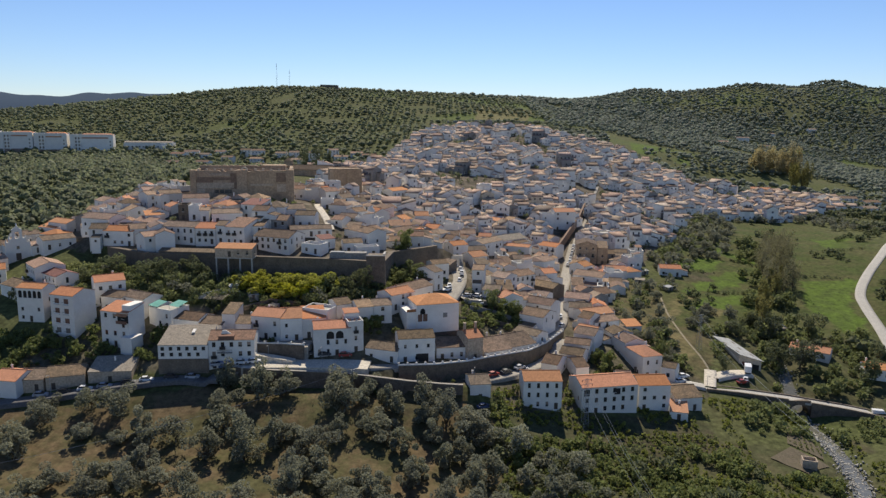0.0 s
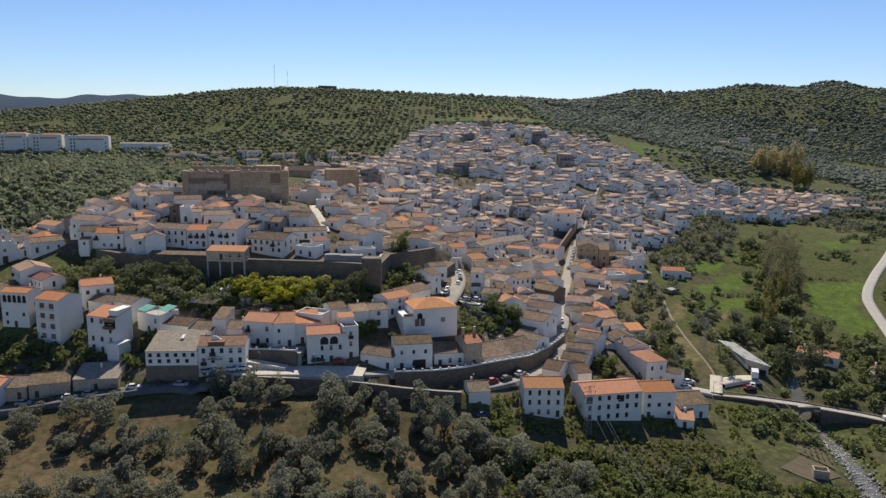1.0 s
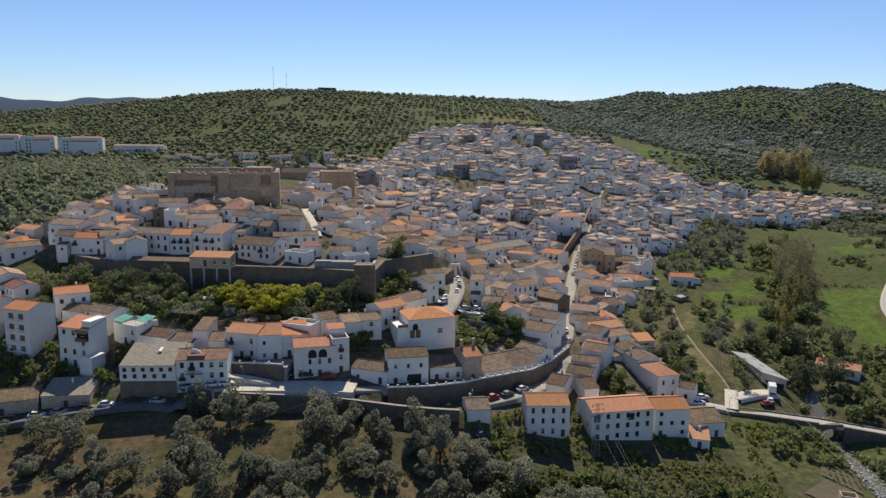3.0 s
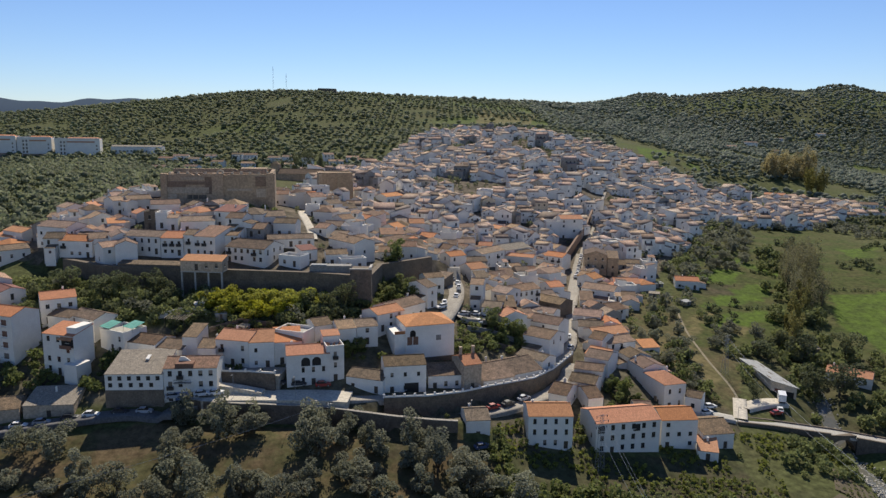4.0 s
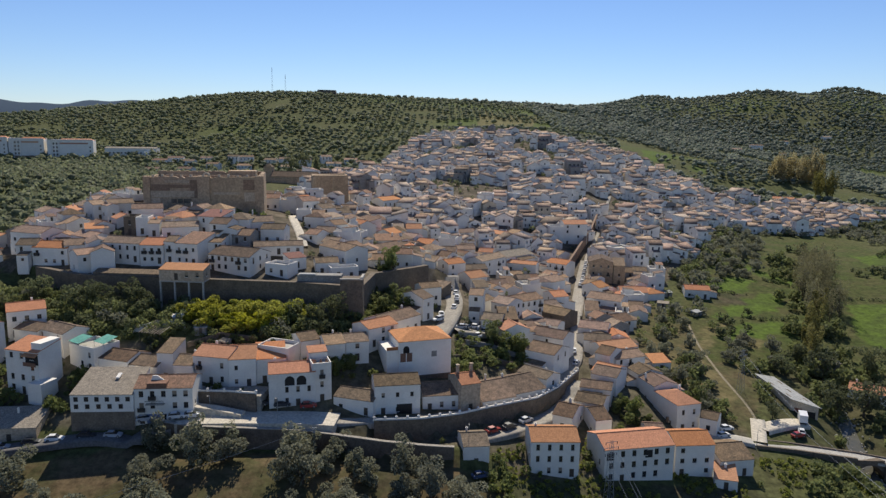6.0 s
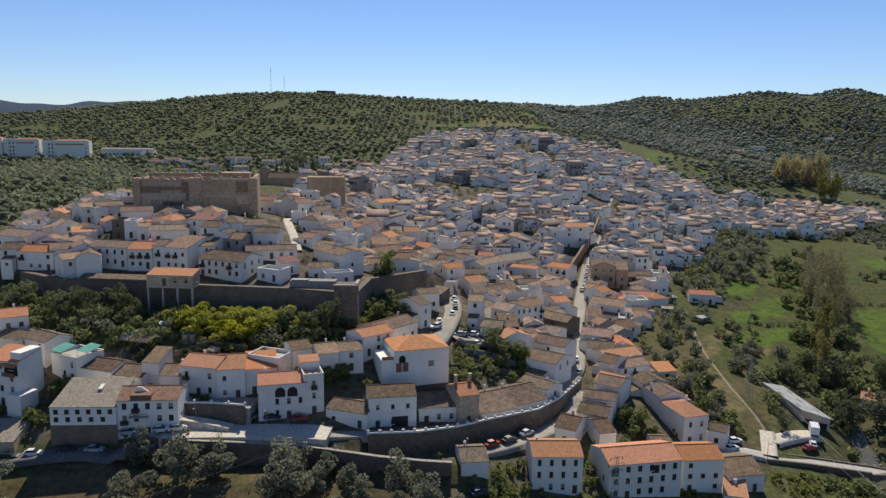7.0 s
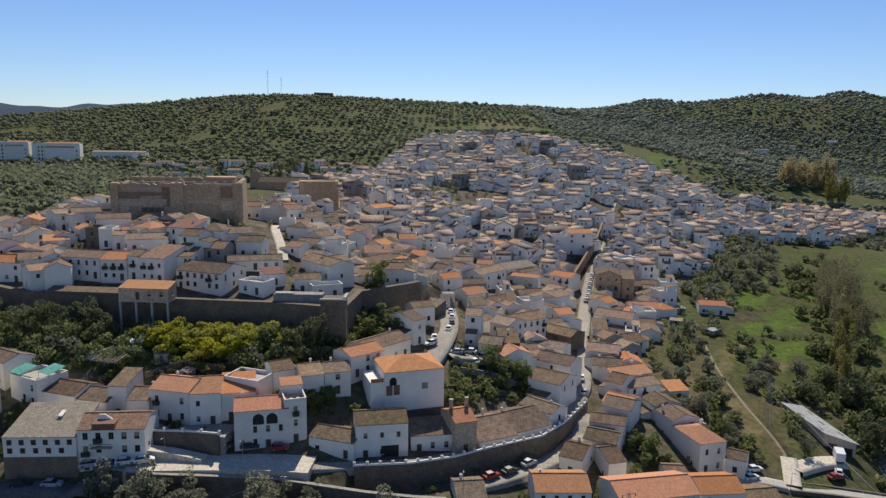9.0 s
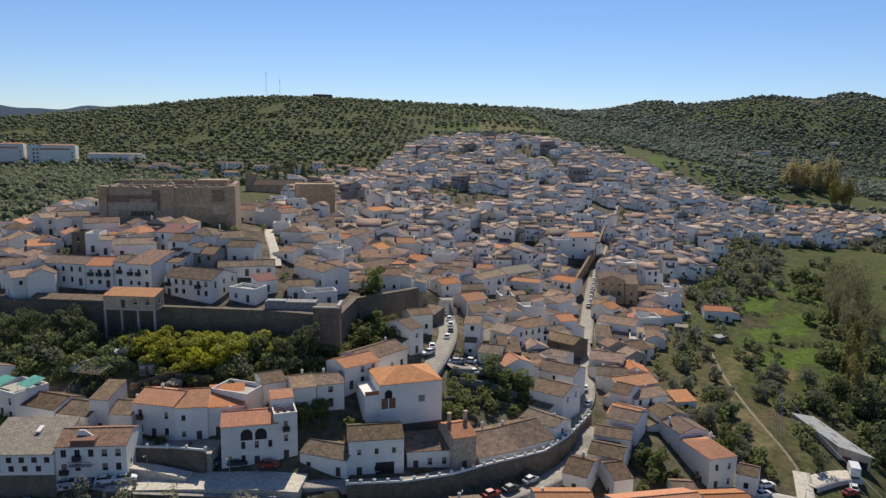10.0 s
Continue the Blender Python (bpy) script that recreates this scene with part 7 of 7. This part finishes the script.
# ---- bridge, stream and farm buildings ----
def bridge():
    root = tagged(new("bridge"), "old stone bridge with one round arch over the stream", "bridge", kind="structure")
    deck = lambda x, y: 11.4 - (x - 89) * 0.115
    line = ((89, 232.2), (100, 232.6), (118, 231.8), (136, 229), (150, 225))
    swept("roadway", line, 2.1, deck, lambda x, y: deck(x, y) - .7, "concrete", "pale concrete roadway", parent=root)
    edge = shifted(line, -2.4)
    swept("side_wall", [edge[0], edge[1], (116.5, edge[2][1] + .1)], 0.35, lambda x, y: deck(x, y) + .45, lambda x, y: -2.0, "stone", "masonry side wall of the bridge", parent=root)
    swept("side_wall", [(123.9, edge[2][1] - .7), edge[3], edge[4]], 0.35, lambda x, y: deck(x, y) + .45, lambda x, y: -2.0, "stone", "", parent=root)
    far_edge = shifted(line, 2.4)
    swept("parapet", far_edge, 0.3, lambda x, y: deck(x, y) + .4, lambda x, y: -1.0 if abs(x - 120) > 5 else 6.8, "stone", "low masonry parapet", parent=root)
    s = Solid()
    y0 = edge[2][1] - .35
    for i in range(14):
        a, b = math.pi * (1 - i / 14), math.pi * (1 - (i + 1) / 14)
        x0, x1, z0, z1 = 120.2 + 3.7 * math.cos(a), 120.2 + 3.7 * math.cos(b), 3.4 + 3.4 * math.sin(a), 3.4 + 3.4 * math.sin(b)
        s.hexa([(x0, y0, z0), (x1, y0, z1), (x1, y0 + 5.2, z1), (x0, y0 + 5.2, z0)], [(x0, y0, 8.25), (x1, y0, 8.2), (x1, y0 + 5.2, 7.1), (x0, y0 + 5.2, 7.1)])
    part("arch", s.mesh("arch", M["stone"]), root, "round masonry arch")


bridge()
xy, d = along(STREAM, 3.0)
side = np.stack([-d[:, 1], d[:, 0]], -1)
cols = np.array([np.c_[xy + side * w, ground(xy[:, 0], xy[:, 1]) + .55] for w in (-2.4, 0, 2.4)])
me = grid_mesh("water", cols[..., 0].T, cols[..., 1].T, cols[..., 2].T)
me.materials.append(M["water"])
tagged(new("water", me), "shallow stream running between pale stones", "stream", kind="structure")
rk = np.random.default_rng(11)
v, f = [], []
base = [(-1, -1, -.6), (1, -1, -.6), (1, 1, -.6), (-1, 1, -.6), (-.6, -.6, .6), (.6, -.6, .6), (.6, .6, .6), (-.6, .6, .6)]
for i in range(2400):
    k = rk.integers(0, len(xy))
    c = xy[k] + side[k] * rk.normal() * 2.2 + d[k] * rk.uniform(-1.5, 1.5)
    r, a = rk.uniform(.12, .42), rk.uniform(0, 6.28)
    if c[1] > 228 and rk.random() < .75:
        continue
    z = ground_at(*c) + .45
    n = len(v)
    for x, y, h in base:
        x, y, h = (x + rk.normal() * .15) * r, (y + rk.normal() * .15) * r * .8, h * r * .8
        v.append((c[0] + x * math.cos(a) - y * math.sin(a), c[1] + x * math.sin(a) + y * math.cos(a), z + h))
    f += [tuple(n + j for j in q) for q in ((4, 5, 6, 7), (0, 1, 5, 4), (1, 2, 6, 5), (2, 3, 7, 6), (3, 0, 4, 7))]
tagged(new("stream_stones", mesh("stream_stones", v, f, M["rock"])), "pale boulders and cobbles in the stream bed", "stones", kind="stuff")


def shed():
    root = tagged(new("shed"), "long farm shed with a pale metal roof and ochre wall", "shed")
    root.matrix_world = pose(111.6, 263.6, 11.0, 0, 0, 4)
    part("wall", Solid().hexa([(-2.9, -9.2, -4), (3.2, -13.8, -4), (2.6, 12.2, -4), (-3.0, 12.2, -4)], [(-2.9, -9.2, 4.9), (3.2, -13.8, 3.8), (2.6, 12.2, 3.8), (-3.0, 12.2, 4.9)]).mesh("wall", M["cream"]), root, "ochre rendered wall")
    fall = lambda x: 4.5 - x * .178
    edge = lambda x: -9.9 - (x + 3.3) * .7  # the slanting front eave
    for i in range(6):  # overlapping runs of sheet
        u0, u1 = i / 6, (i + 1) / 6
        s, e = Solid(), .02 * (i % 2)
        put = lambda x, u: (x, edge(x) + (12.8 - edge(x)) * u, fall(x) + e)
        slab(s, put(-3.3, u0), put(3.6, u0), put(3.6, u1 + .01), put(-3.3, u1 + .01), .1)
        part("roof_sheet", s.mesh("roof_sheet", M["metal"]), root, "pale galvanised roof sheets")
    for x, y in ((-2, -6), (1, -1), (-2, 4), (2.4, 7), (2.4, -8)):
        part("rust_strip", Solid().hexa([(x - .3, y - 1.4, fall(x - .3) + .01), (x + .3, y - 1.4, fall(x + .3) + .01), (x + .3, y + 1.4, fall(x + .3) + .01), (x - .3, y + 1.4, fall(x - .3) + .01)], [(x - .3, y - 1.4, fall(x - .3) + .05), (x + .3, y - 1.4, fall(x + .3) + .05), (x + .3, y + 1.4, fall(x + .3) + .05), (x - .3, y + 1.4, fall(x - .3) + .05)]).mesh("rust_strip", M["stone"]), root)
    part("door", Solid().hexa([(-2.0, -10.0, -.6), (-.4, -11.2, -.6), (-.4, -10.9, -.6), (-2.0, -9.7, -.6)], [(-2.0, -10.0, 2.4), (-.4, -11.2, 2.4), (-.4, -10.9, 2.4), (-2.0, -9.7, 2.4)]).mesh("door", M["red"]), root, "rust-red door")
    # near-black slab on the closed wall paints the shade of an opening
    part("opening", Solid().hexa([(.8, -12.1, -.8), (2.6, -13.45, -.8), (2.6, -13.1, -.8), (.8, -11.7, -.8)], [(.8, -12.1, 2.0), (2.6, -13.45, 2.0), (2.6, -13.1, 2.0), (.8, -11.7, 2.0)]).mesh("opening", M["shade"]), root)


shed()
TAKEN.append((110, 261, 10))
house((142, 267, 11.2), -34, 14, 8, 3.4, "g", "O", "low villa with an orange tile roof among the trees", seed=701, sunk=4)
house((158, 251, 9.6), -20, 9, 8, 3.6, "g", "O", "small white farmhouse with a faded orange roof", seed=702, sunk=4)
house((139, 289, 14.2), 5, 6, 4, 2.2, "m", "G", "low hut with a pale sheet roof", "grey", seed=703, sunk=3, chimney=False)
house((103, 188, 4.8), -16, 3.8, 3.0, 2.0, "f", "W", "small ruined masonry hut in the garden plot", "plaster", seed=704, sunk=2)
for pts, mat, label in ((((94, 192), (101, 184), (110, 190), (103, 199)), "tilled", "bare tilled garden plot"), (((103, 201), (110, 193), (114, 203), (108, 212)), "tilled", "planted vegetable plot")):
    p = np.array(pts, float)
    n = 9
    u, w = np.meshgrid(np.linspace(0, 1, n), np.linspace(0, 1, n))
    q = ((1 - u) * (1 - w))[..., None] * p[0] + (u * (1 - w))[..., None] * p[1] + (u * w)[..., None] * p[2] + ((1 - u) * w)[..., None] * p[3]
    me = grid_mesh("garden_plot", q[..., 0], q[..., 1], ground(q[..., 0], q[..., 1]) + .22 + .08 * np.sin(u * 60))
    me.materials.append(M[mat])
    tagged(new("garden_plot", me), label, "garden plot", kind="structure")


def pergola(x, y, turn, w, d, h):
    root = tagged(new("pergola"), "weathered slatted pergola over a yard", "pergola")
    root.matrix_world = pose(x, y, ground_at(x, y), 0, 0, turn)
    for a in (-.5, .5):
        for b in (-.5, .5):
            part("post", Solid().tube((a * w, b * d, -1), (a * w, b * d, h + b * .8), .07, n=5).mesh("post", M["bark"]), root)
    slat = Solid().hexa([(-.12, -d / 2 - .2, h - .45), (.12, -d / 2 - .2, h - .45), (.12, d / 2 + .2, h + .42), (-.12, d / 2 + .2, h + .42)], [(-.12, -d / 2 - .2, h - .38), (.12, -d / 2 - .2, h - .38), (.12, d / 2 + .2, h + .49), (-.12, d / 2 + .2, h + .49)]).mesh("slat", M["sheet"])
    for i in range(9):
        part("slat", slat, root, m=pose(-w / 2 + w * i / 8, 0, 0))


pergola(-76, 236, -14, 6.5, 4.5, 2.6)


def yard_wall(name_line, h, mat, label):
    swept("yard_wall", name_line, 0.18, lambda x, y: ground_at(x, y) + h, lambda x, y: ground_at(x, y) - 2, mat, label)


yard_wall(((-84, 238), (-76, 241), (-69, 240)), 1.6, "white", "whitewashed yard wall on the garden slope")
yard_wall(((-66, 233), (-58, 237), (-48, 236)), 1.4, "stone", "low bare yard wall behind the terrace")
yard_wall(((6, 242), (14, 246), (24, 247)), 1.5, "stone", "terrace wall of the sloping garden")
yard_wall(((10, 252), (18, 254), (26, 253)), 1.6, "grey", "rendered terrace wall below the small square")
yard_wall(((66, 236), (74, 238), (80, 240)), 1.6, "stone", "bare garden wall beside the lane")
for x, y, turn, w, d, h, mat in ((-64, 238.5, 10, 3.2, 2.4, 2.1, "metal"), (-56, 233.5, -20, 2.8, 2.2, 2.0, "sheet"), (-72, 243, 25, 3.0, 2.2, 2.0, "white"), (95.5, 342, -20, 4.5, 3.0, 2.2, "sheet"), (107, 334, 35, 4.2, 2.6, 2.0, "metal"), (101.5, 357, 10, 3.6, 3.0, 2.2, "metal")):
    root = tagged(new("hut"), "small rough hut with a sheet roof in a yard", "hut", "yard huts")
    root.matrix_world = pose(x, y, ground_at(x, y), 0, 0, turn)
    part("wall", Solid().hexa([(-w / 2, -d / 2, -1.5), (w / 2, -d / 2, -1.5), (w / 2, d / 2, -1.5), (-w / 2, d / 2, -1.5)], [(-w / 2, -d / 2, h - .3), (w / 2, -d / 2, h - .3), (w / 2, d / 2, h), (-w / 2, d / 2, h)]).mesh("wall", M["grey"]), root)
    lid = Solid()
    slab(lid, (-w / 2 - .2, -d / 2 - .25, h - .28), (w / 2 + .2, -d / 2 - .25, h - .28), (w / 2 + .2, d / 2 + .2, h + .12), (-w / 2 - .2, d / 2 + .2, h + .12), .06)
    part("roof", lid.mesh("roof", M[mat]), root)
    part("door", Solid().box(-.4, -d / 2 - .04, 0, .4, -d / 2 + .03, h - .4).mesh("door", M["frame"]), root)

# ---- vehicles ----
PAINT = {n: material("car_paint_" + n, c, 0.3, [v * .9 for v in c], 1.0, 0.4, spec=0.5) for n, c in (("white", (.75, .75, .74)), ("silver", (.42, .43, .45)), ("dark", (.03, .035, .045)), ("red", (.33, .03, .025)), ("blue", (.05, .09, .2)))}
TYRE = Solid().tube((0, -.11, 0), (0, .11, 0), .32, n=14).mesh("wheel", M["tyre"])
RIM = Solid().tube((0, -.125, 0), (0, .125, 0), .19, n=10).mesh("rim", M["steel"])


def loft(rows, name, mat):
    """A body from cross sections along x: (x, half width, bottom, top)."""
    s = Solid()
    for (x0, w0, b0, t0), (x1, w1, b1, t1) in zip(rows, rows[1:]):
        s.hexa([(x0, -w0, b0), (x1, -w1, b1), (x1, w1, b1), (x0, w0, b0)], [(x0, -w0 * .94, t0), (x1, -w1 * .94, t1), (x1, w1 * .94, t1), (x0, w0 * .94, t0)])
    return s.mesh(name, mat)


def car(tint, kind="car"):
    root = new({"car": "car", "van": "van", "truck": "truck"}[kind])
    p = PAINT[tint]
    if kind == "car":
        part("body", loft([(-2.1, .72, .35, .78), (-1.9, .84, .25, .92), (-.9, .87, .22, .95), (.9, .87, .22, .93), (1.7, .83, .24, .80), (2.05, .7, .32, .68)], "body", p), root)
        part("cabin", loft([(-1.75, .72, .9, .96), (-1.25, .70, .9, 1.38), (.2, .70, .9, 1.42), (1.0, .74, .88, .94)], "cabin", M["glass"]), root, "dark car windows")
        part("car_roof", loft([(-1.2, .66, 1.36, 1.43), (.2, .66, 1.38, 1.46)], "car_roof", p), root)
        wheels = (-1.3, 1.3)
    elif kind == "van":
        part("body", loft([(-2.4, .9, .35, 1.9), (-2.3, .92, .25, 2.0), (1.0, .92, .25, 2.0), (1.7, .9, .25, 1.15), (2.3, .84, .3, .95)], "body", p), root)
        part("windscreen", loft([(1.02, .86, 1.2, 1.93), (1.62, .84, 1.15, 1.2)], "windscreen", M["glass"]), root)
        wheels = (-1.5, 1.5)
    else:
        part("cargo_box", Solid().box(-3.2, -1.1, .9, 1.2, 1.1, 3.1).mesh("cargo_box", p), root, "white box body")
        part("cab", loft([(1.3, 1.05, .5, 2.4), (2.4, 1.05, .45, 2.35), (3.0, 1.0, .45, 1.4)], "cab", p), root)
        part("chassis", Solid().box(-3.1, -.8, .5, 2.6, .8, .9).mesh("chassis", M["iron"]), root)
        wheels = (-2.2, 2.1)
    for x in wheels:
        for y in (-.78, .78):
            w = part("wheel", TYRE, root, m=pose(x, y, .32))
            part("rim", RIM, w)
    return tagged(root, {"car": "small %s car parked beside the street" % tint, "van": "white delivery van on the bridge road", "truck": "white box truck parked by the shed"}[kind], kind, "parked cars" if kind == "car" else "")


CARS = {}


def park(x, y, turn, tint="white", kind="car", lift=.3):
    z = ground_at(x, y) + lift
    if (tint, kind) in CARS:
        return copy_thing(CARS[tint, kind], pose(x, y, z, 0, 0, turn))
    ob = CARS[tint, kind] = car(tint, kind)
    ob.matrix_basis = pose(x, y, z, 0, 0, turn)
    return ob


for x, y, turn, tint in ((-103.5, 199.2, 12, "white"), (-98.3, 200.4, 12, "silver"), (-92, 202, 10, "dark"), (-87, 203, 8, "white"), (-80, 204, 5, "dark"), (-74, 204.6, 5, "silver"), (-109, 198, 14, "dark"), (-115, 196.6, 14, "silver"),
                         (16.4, 216.2, 34, "red"), (20.7, 218.6, 36, "dark"), (25.3, 222.3, 40, "silver"), (80.9, 232.8, 20, "white"), (45.4, 268.9, 80, "white"), (44.6, 259.5, 68, "silver"), (12.6, 199.6, 24, "blue")):
    park(x, y, turn, tint)
for x, y, z, turn, tint in ((-67.5, 207.5, 25.4, 20, "silver"), (-60, 207.4, 26.2, 15, "white"), (-56.6, 208.6, 26.1, 20, "white"), (-42, 215.4, 26.6, 10, "dark"), (-36.5, 215.8, 26.2, 12, "dark"), (-30, 216, 26.0, 14, "red")):
    ob = park(x, y, turn, tint)
    ob.location.z = max(z, ground_at(x, y)) + .1
for k, (x, y) in enumerate(((7.4, 291.5), (7.7, 286), (7.6, 280.5), (6.8, 275.2), (5.6, 297), (2.6, 266), (13.6, 258.8), (10, 261.8), (12.6, 264), (8.6, 261), (15.8, 263), (1.6, 261.6))):
    park(x, y, 80 + (k % 3) * 6 if k < 6 else 20 * k, ("white", "white", "dark", "white", "silver")[k % 5])
for k, (x, y) in enumerate(((70.9, 388), (69.6, 382.6), (68.2, 377), (66.9, 371.8), (65.6, 366.4), (63.8, 360.6), (72.3, 393.4))):
    ob = park(x, y, 76, ("white", "white", "silver", "white", "white")[k % 5])
    across = [ground_at(x + u, y) for u in (-3.3, -1.9, -.6, .8, 2.1)]
    ob.location.z = .5 * max(across) + .5 * sum(across) / 5 + .4
park(109.6, 247, 70, "white", "truck")
park(106.4, 240.6, 70, "white")
park(104.4, 238.4, 20, "red")
park(83.2, 236.6, 12, "white")
ob = park(146, 227, -14, "white", "van")
ob.location.z = 4.3


# ---- pylon, lines, masts and lamps ----
def lattice(name, h, w0, w1, label, category):
    root = tagged(new(name), label, category)
    for sx in (-1, 1):
        for sy in (-1, 1):
            part("leg", Solid().tube((sx * w0, sy * w0, -1), (sx * w1, sy * w1, h), .05, .035, 4).mesh("leg", M["steel"]), root)
    n = int(h / (w0 * 2.2)) + 2
    for i in range(n):
        z0, z1 = h * i / n, h * (i + 1) / n
        a, b = w0 + (w1 - w0) * i / n, w0 + (w1 - w0) * (i + 1) / n
        for k, (p, q) in enumerate((((-a, -a, z0), (b, -b, z1)), ((a, a, z0), (-b, b, z1)), ((-a, a, z0), (-b, -b, z1)), ((a, -a, z0), (b, b, z1)))):
            part("brace", Solid().tube(p, q, .022, n=4).mesh("brace", M["steel"]), root)
    return root


def pylon(x, y, h, turn):
    root = lattice("pylon", h, .9, .25, "grey steel lattice pylon of a power line", "pylon")
    root.matrix_world = pose(x, y, ground_at(x, y), 0, 0, turn)
    for z, w in ((h - .4, 1.5), (h - 1.8, 1.9), (h - 3.2, 1.5)):
        part("cross_arm", Solid().tube((-w, 0, z), (w, 0, z), .06, n=4).mesh("cross_arm", M["steel"]), root)
        for s_ in (-1, 1):
            part("insulator", Solid().tube((s_ * w, 0, z), (s_ * w, 0, z - .6), .09, n=6).mesh("insulator", M["glass"]), root)
    return Vector((x, y, ground_at(x, y) + h))


top_a = pylon(42.5, 200.5, 15, 20)
top_b = pylon(97, 262, 14, 35)


def wire(a, b, sag):
    n, m_ = 14, 4
    p = [a.lerp(b, i / n) - Vector((0, 0, sag * 4 * (i / n) * (1 - i / n))) for i in range(n + 1)]
    side_ = (b - a).cross(Vector((0, 0, 1))).normalized()
    v = [q + (side_ * math.cos(k * math.tau / m_) + Vector((0, 0, math.sin(k * math.tau / m_)))) * .03 for q in p for k in range(m_)]
    f = [(i * m_ + k, i * m_ + (k + 1) % m_, (i + 1) * m_ + (k + 1) % m_, (i + 1) * m_ + k) for i in range(n) for k in range(m_)]
    tagged(new("cable", mesh("cable", v, f, M["steel"])), "thin power cable slung from the pylon", "cable", "power cables")


for o, dz in ((-1.6, -2.4), (0, -1.0), (1.6, -2.4)):
    wire(top_a + Vector((o, 0, dz)), Vector((58 + o, 120, 8 + dz)), 4)
    wire(top_b + Vector((o, 0, dz)), Vector((104 + o, 180, 18 + dz)), 3)
for x, y, h in ((-257, 1130, 36), (-238, 1132, 26)):
    ob = lattice("radio_mast", h, .9, .3, "tall thin radio mast on the hilltop", "mast")
    ob.matrix_world = pose(x, y, ground_at(x, y) - 1)
    part("antenna", Solid().tube((0, 0, h - 1), (0, 0, h + 5), .35, .2, 6).mesh("antenna", M["grey"]), ob)
ruin = tagged(new("hilltop_building"), "long low dark building on the hilltop", "building")
ruin.matrix_world = pose(-183, 1172, ground_at(-183, 1172))
part("wall", Solid().hexa([(-15, -5, -4), (15, -5, -4), (15, 5, -4), (-15, 5, -4)], [(-14, -5, 8.5), (13, -5, 8), (13, 5, 8), (-14, 5, 8.5)]).mesh("wall", M["stone"]), ruin)


def lamp(x, y, z, h=6):
    root = tagged(new("street_lamp"), "grey steel street lamp with one arm", "lamp", "street lamps")
    root.matrix_world = pose(x, y, z)
    part("pole", Solid().tube((0, 0, 0), (0, 0, h), .08, .05, 7).mesh("pole", M["steel"]), root)
    part("arm", Solid().tube((0, 0, h), (0, -1.2, h + .25), .04, n=5).mesh("arm", M["steel"]), root)
    part("lamp_head", Solid().box(-.14, -1.6, h + .18, .14, -1.05, h + .32).mesh("lamp_head", M["grey"]), root)


def utility_pole(x, y, h):
    root = tagged(new("utility_pole"), "grey concrete utility pole with a small box in the orchard", "pole")
    root.matrix_world = pose(x, y, ground_at(x, y))
    part("pole", Solid().tube((0, 0, -.5), (0, 0, h), .16, .11, 6).mesh("pole", M["concrete"]), root)
    part("crossbar", Solid().box(-.8, -.06, h - .3, .8, .06, h - .18).mesh("crossbar", M["steel"]), root)
    part("switch_box", Solid().box(-.3, -.35, h - 1.3, .3, -.1, h - .5).mesh("switch_box", M["steel"]), root, "small pale switch box")
    for u in (-.7, 0, .7):
        part("insulator", Solid().tube((u, 0, h - .18), (u, 0, h + .12), .06, n=6).mesh("insulator", M["glass"]), root)
    return Vector((x, y, ground_at(x, y) + h))


pole_a, pole_b = utility_pole(-26.1, 202.6, 7.5), utility_pole(-112, 150, 8)
wire(pole_a, pole_b, 2.2)
for x, y in ((-112.6, 197.5), (10, 207.5), (88.5, 228.6)):
    lamp(x, y, ground_at(x, y))
lamp(-36, 208.6, 25.4)
lamp(-52, 208, 25.9)

swept("wall_hilltop", ((3, 893), (40, 893), (74, 891), (106, 891)), 0.6, lambda x, y: ground_at(x, y) + 2.6, lambda x, y: ground_at(x, y) - 3, "concrete", "pale wall along the road above the town")

# ---- mountains behind the hills, haze painted into their colour ----
n = 90
u = np.linspace(0, 1, n)
x = -3300 + 2700 * u
y = 3300 + 700 * u
top = 196 + 42 * np.array([noise.noise((k * 5.0, 2.2, 0)) + .4 * noise.noise((k * 17.0, 5.0, 0)) for k in u]) + 12 * np.sin(u * 9)
# the blue of distance haze is put into the base colour
far_m = material("hazed_wooded_range", (0.075, 0.105, 0.15), 1.0, (0.095, 0.125, 0.165), 0.004, 0.8, spec=0.0)
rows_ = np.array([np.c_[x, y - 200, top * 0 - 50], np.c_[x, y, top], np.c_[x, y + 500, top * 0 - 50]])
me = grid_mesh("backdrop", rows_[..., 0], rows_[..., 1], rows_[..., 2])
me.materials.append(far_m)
tagged(new("backdrop", me), "wooded mountain range on the horizon, painted blue-grey with haze", "mountains", kind="structure")
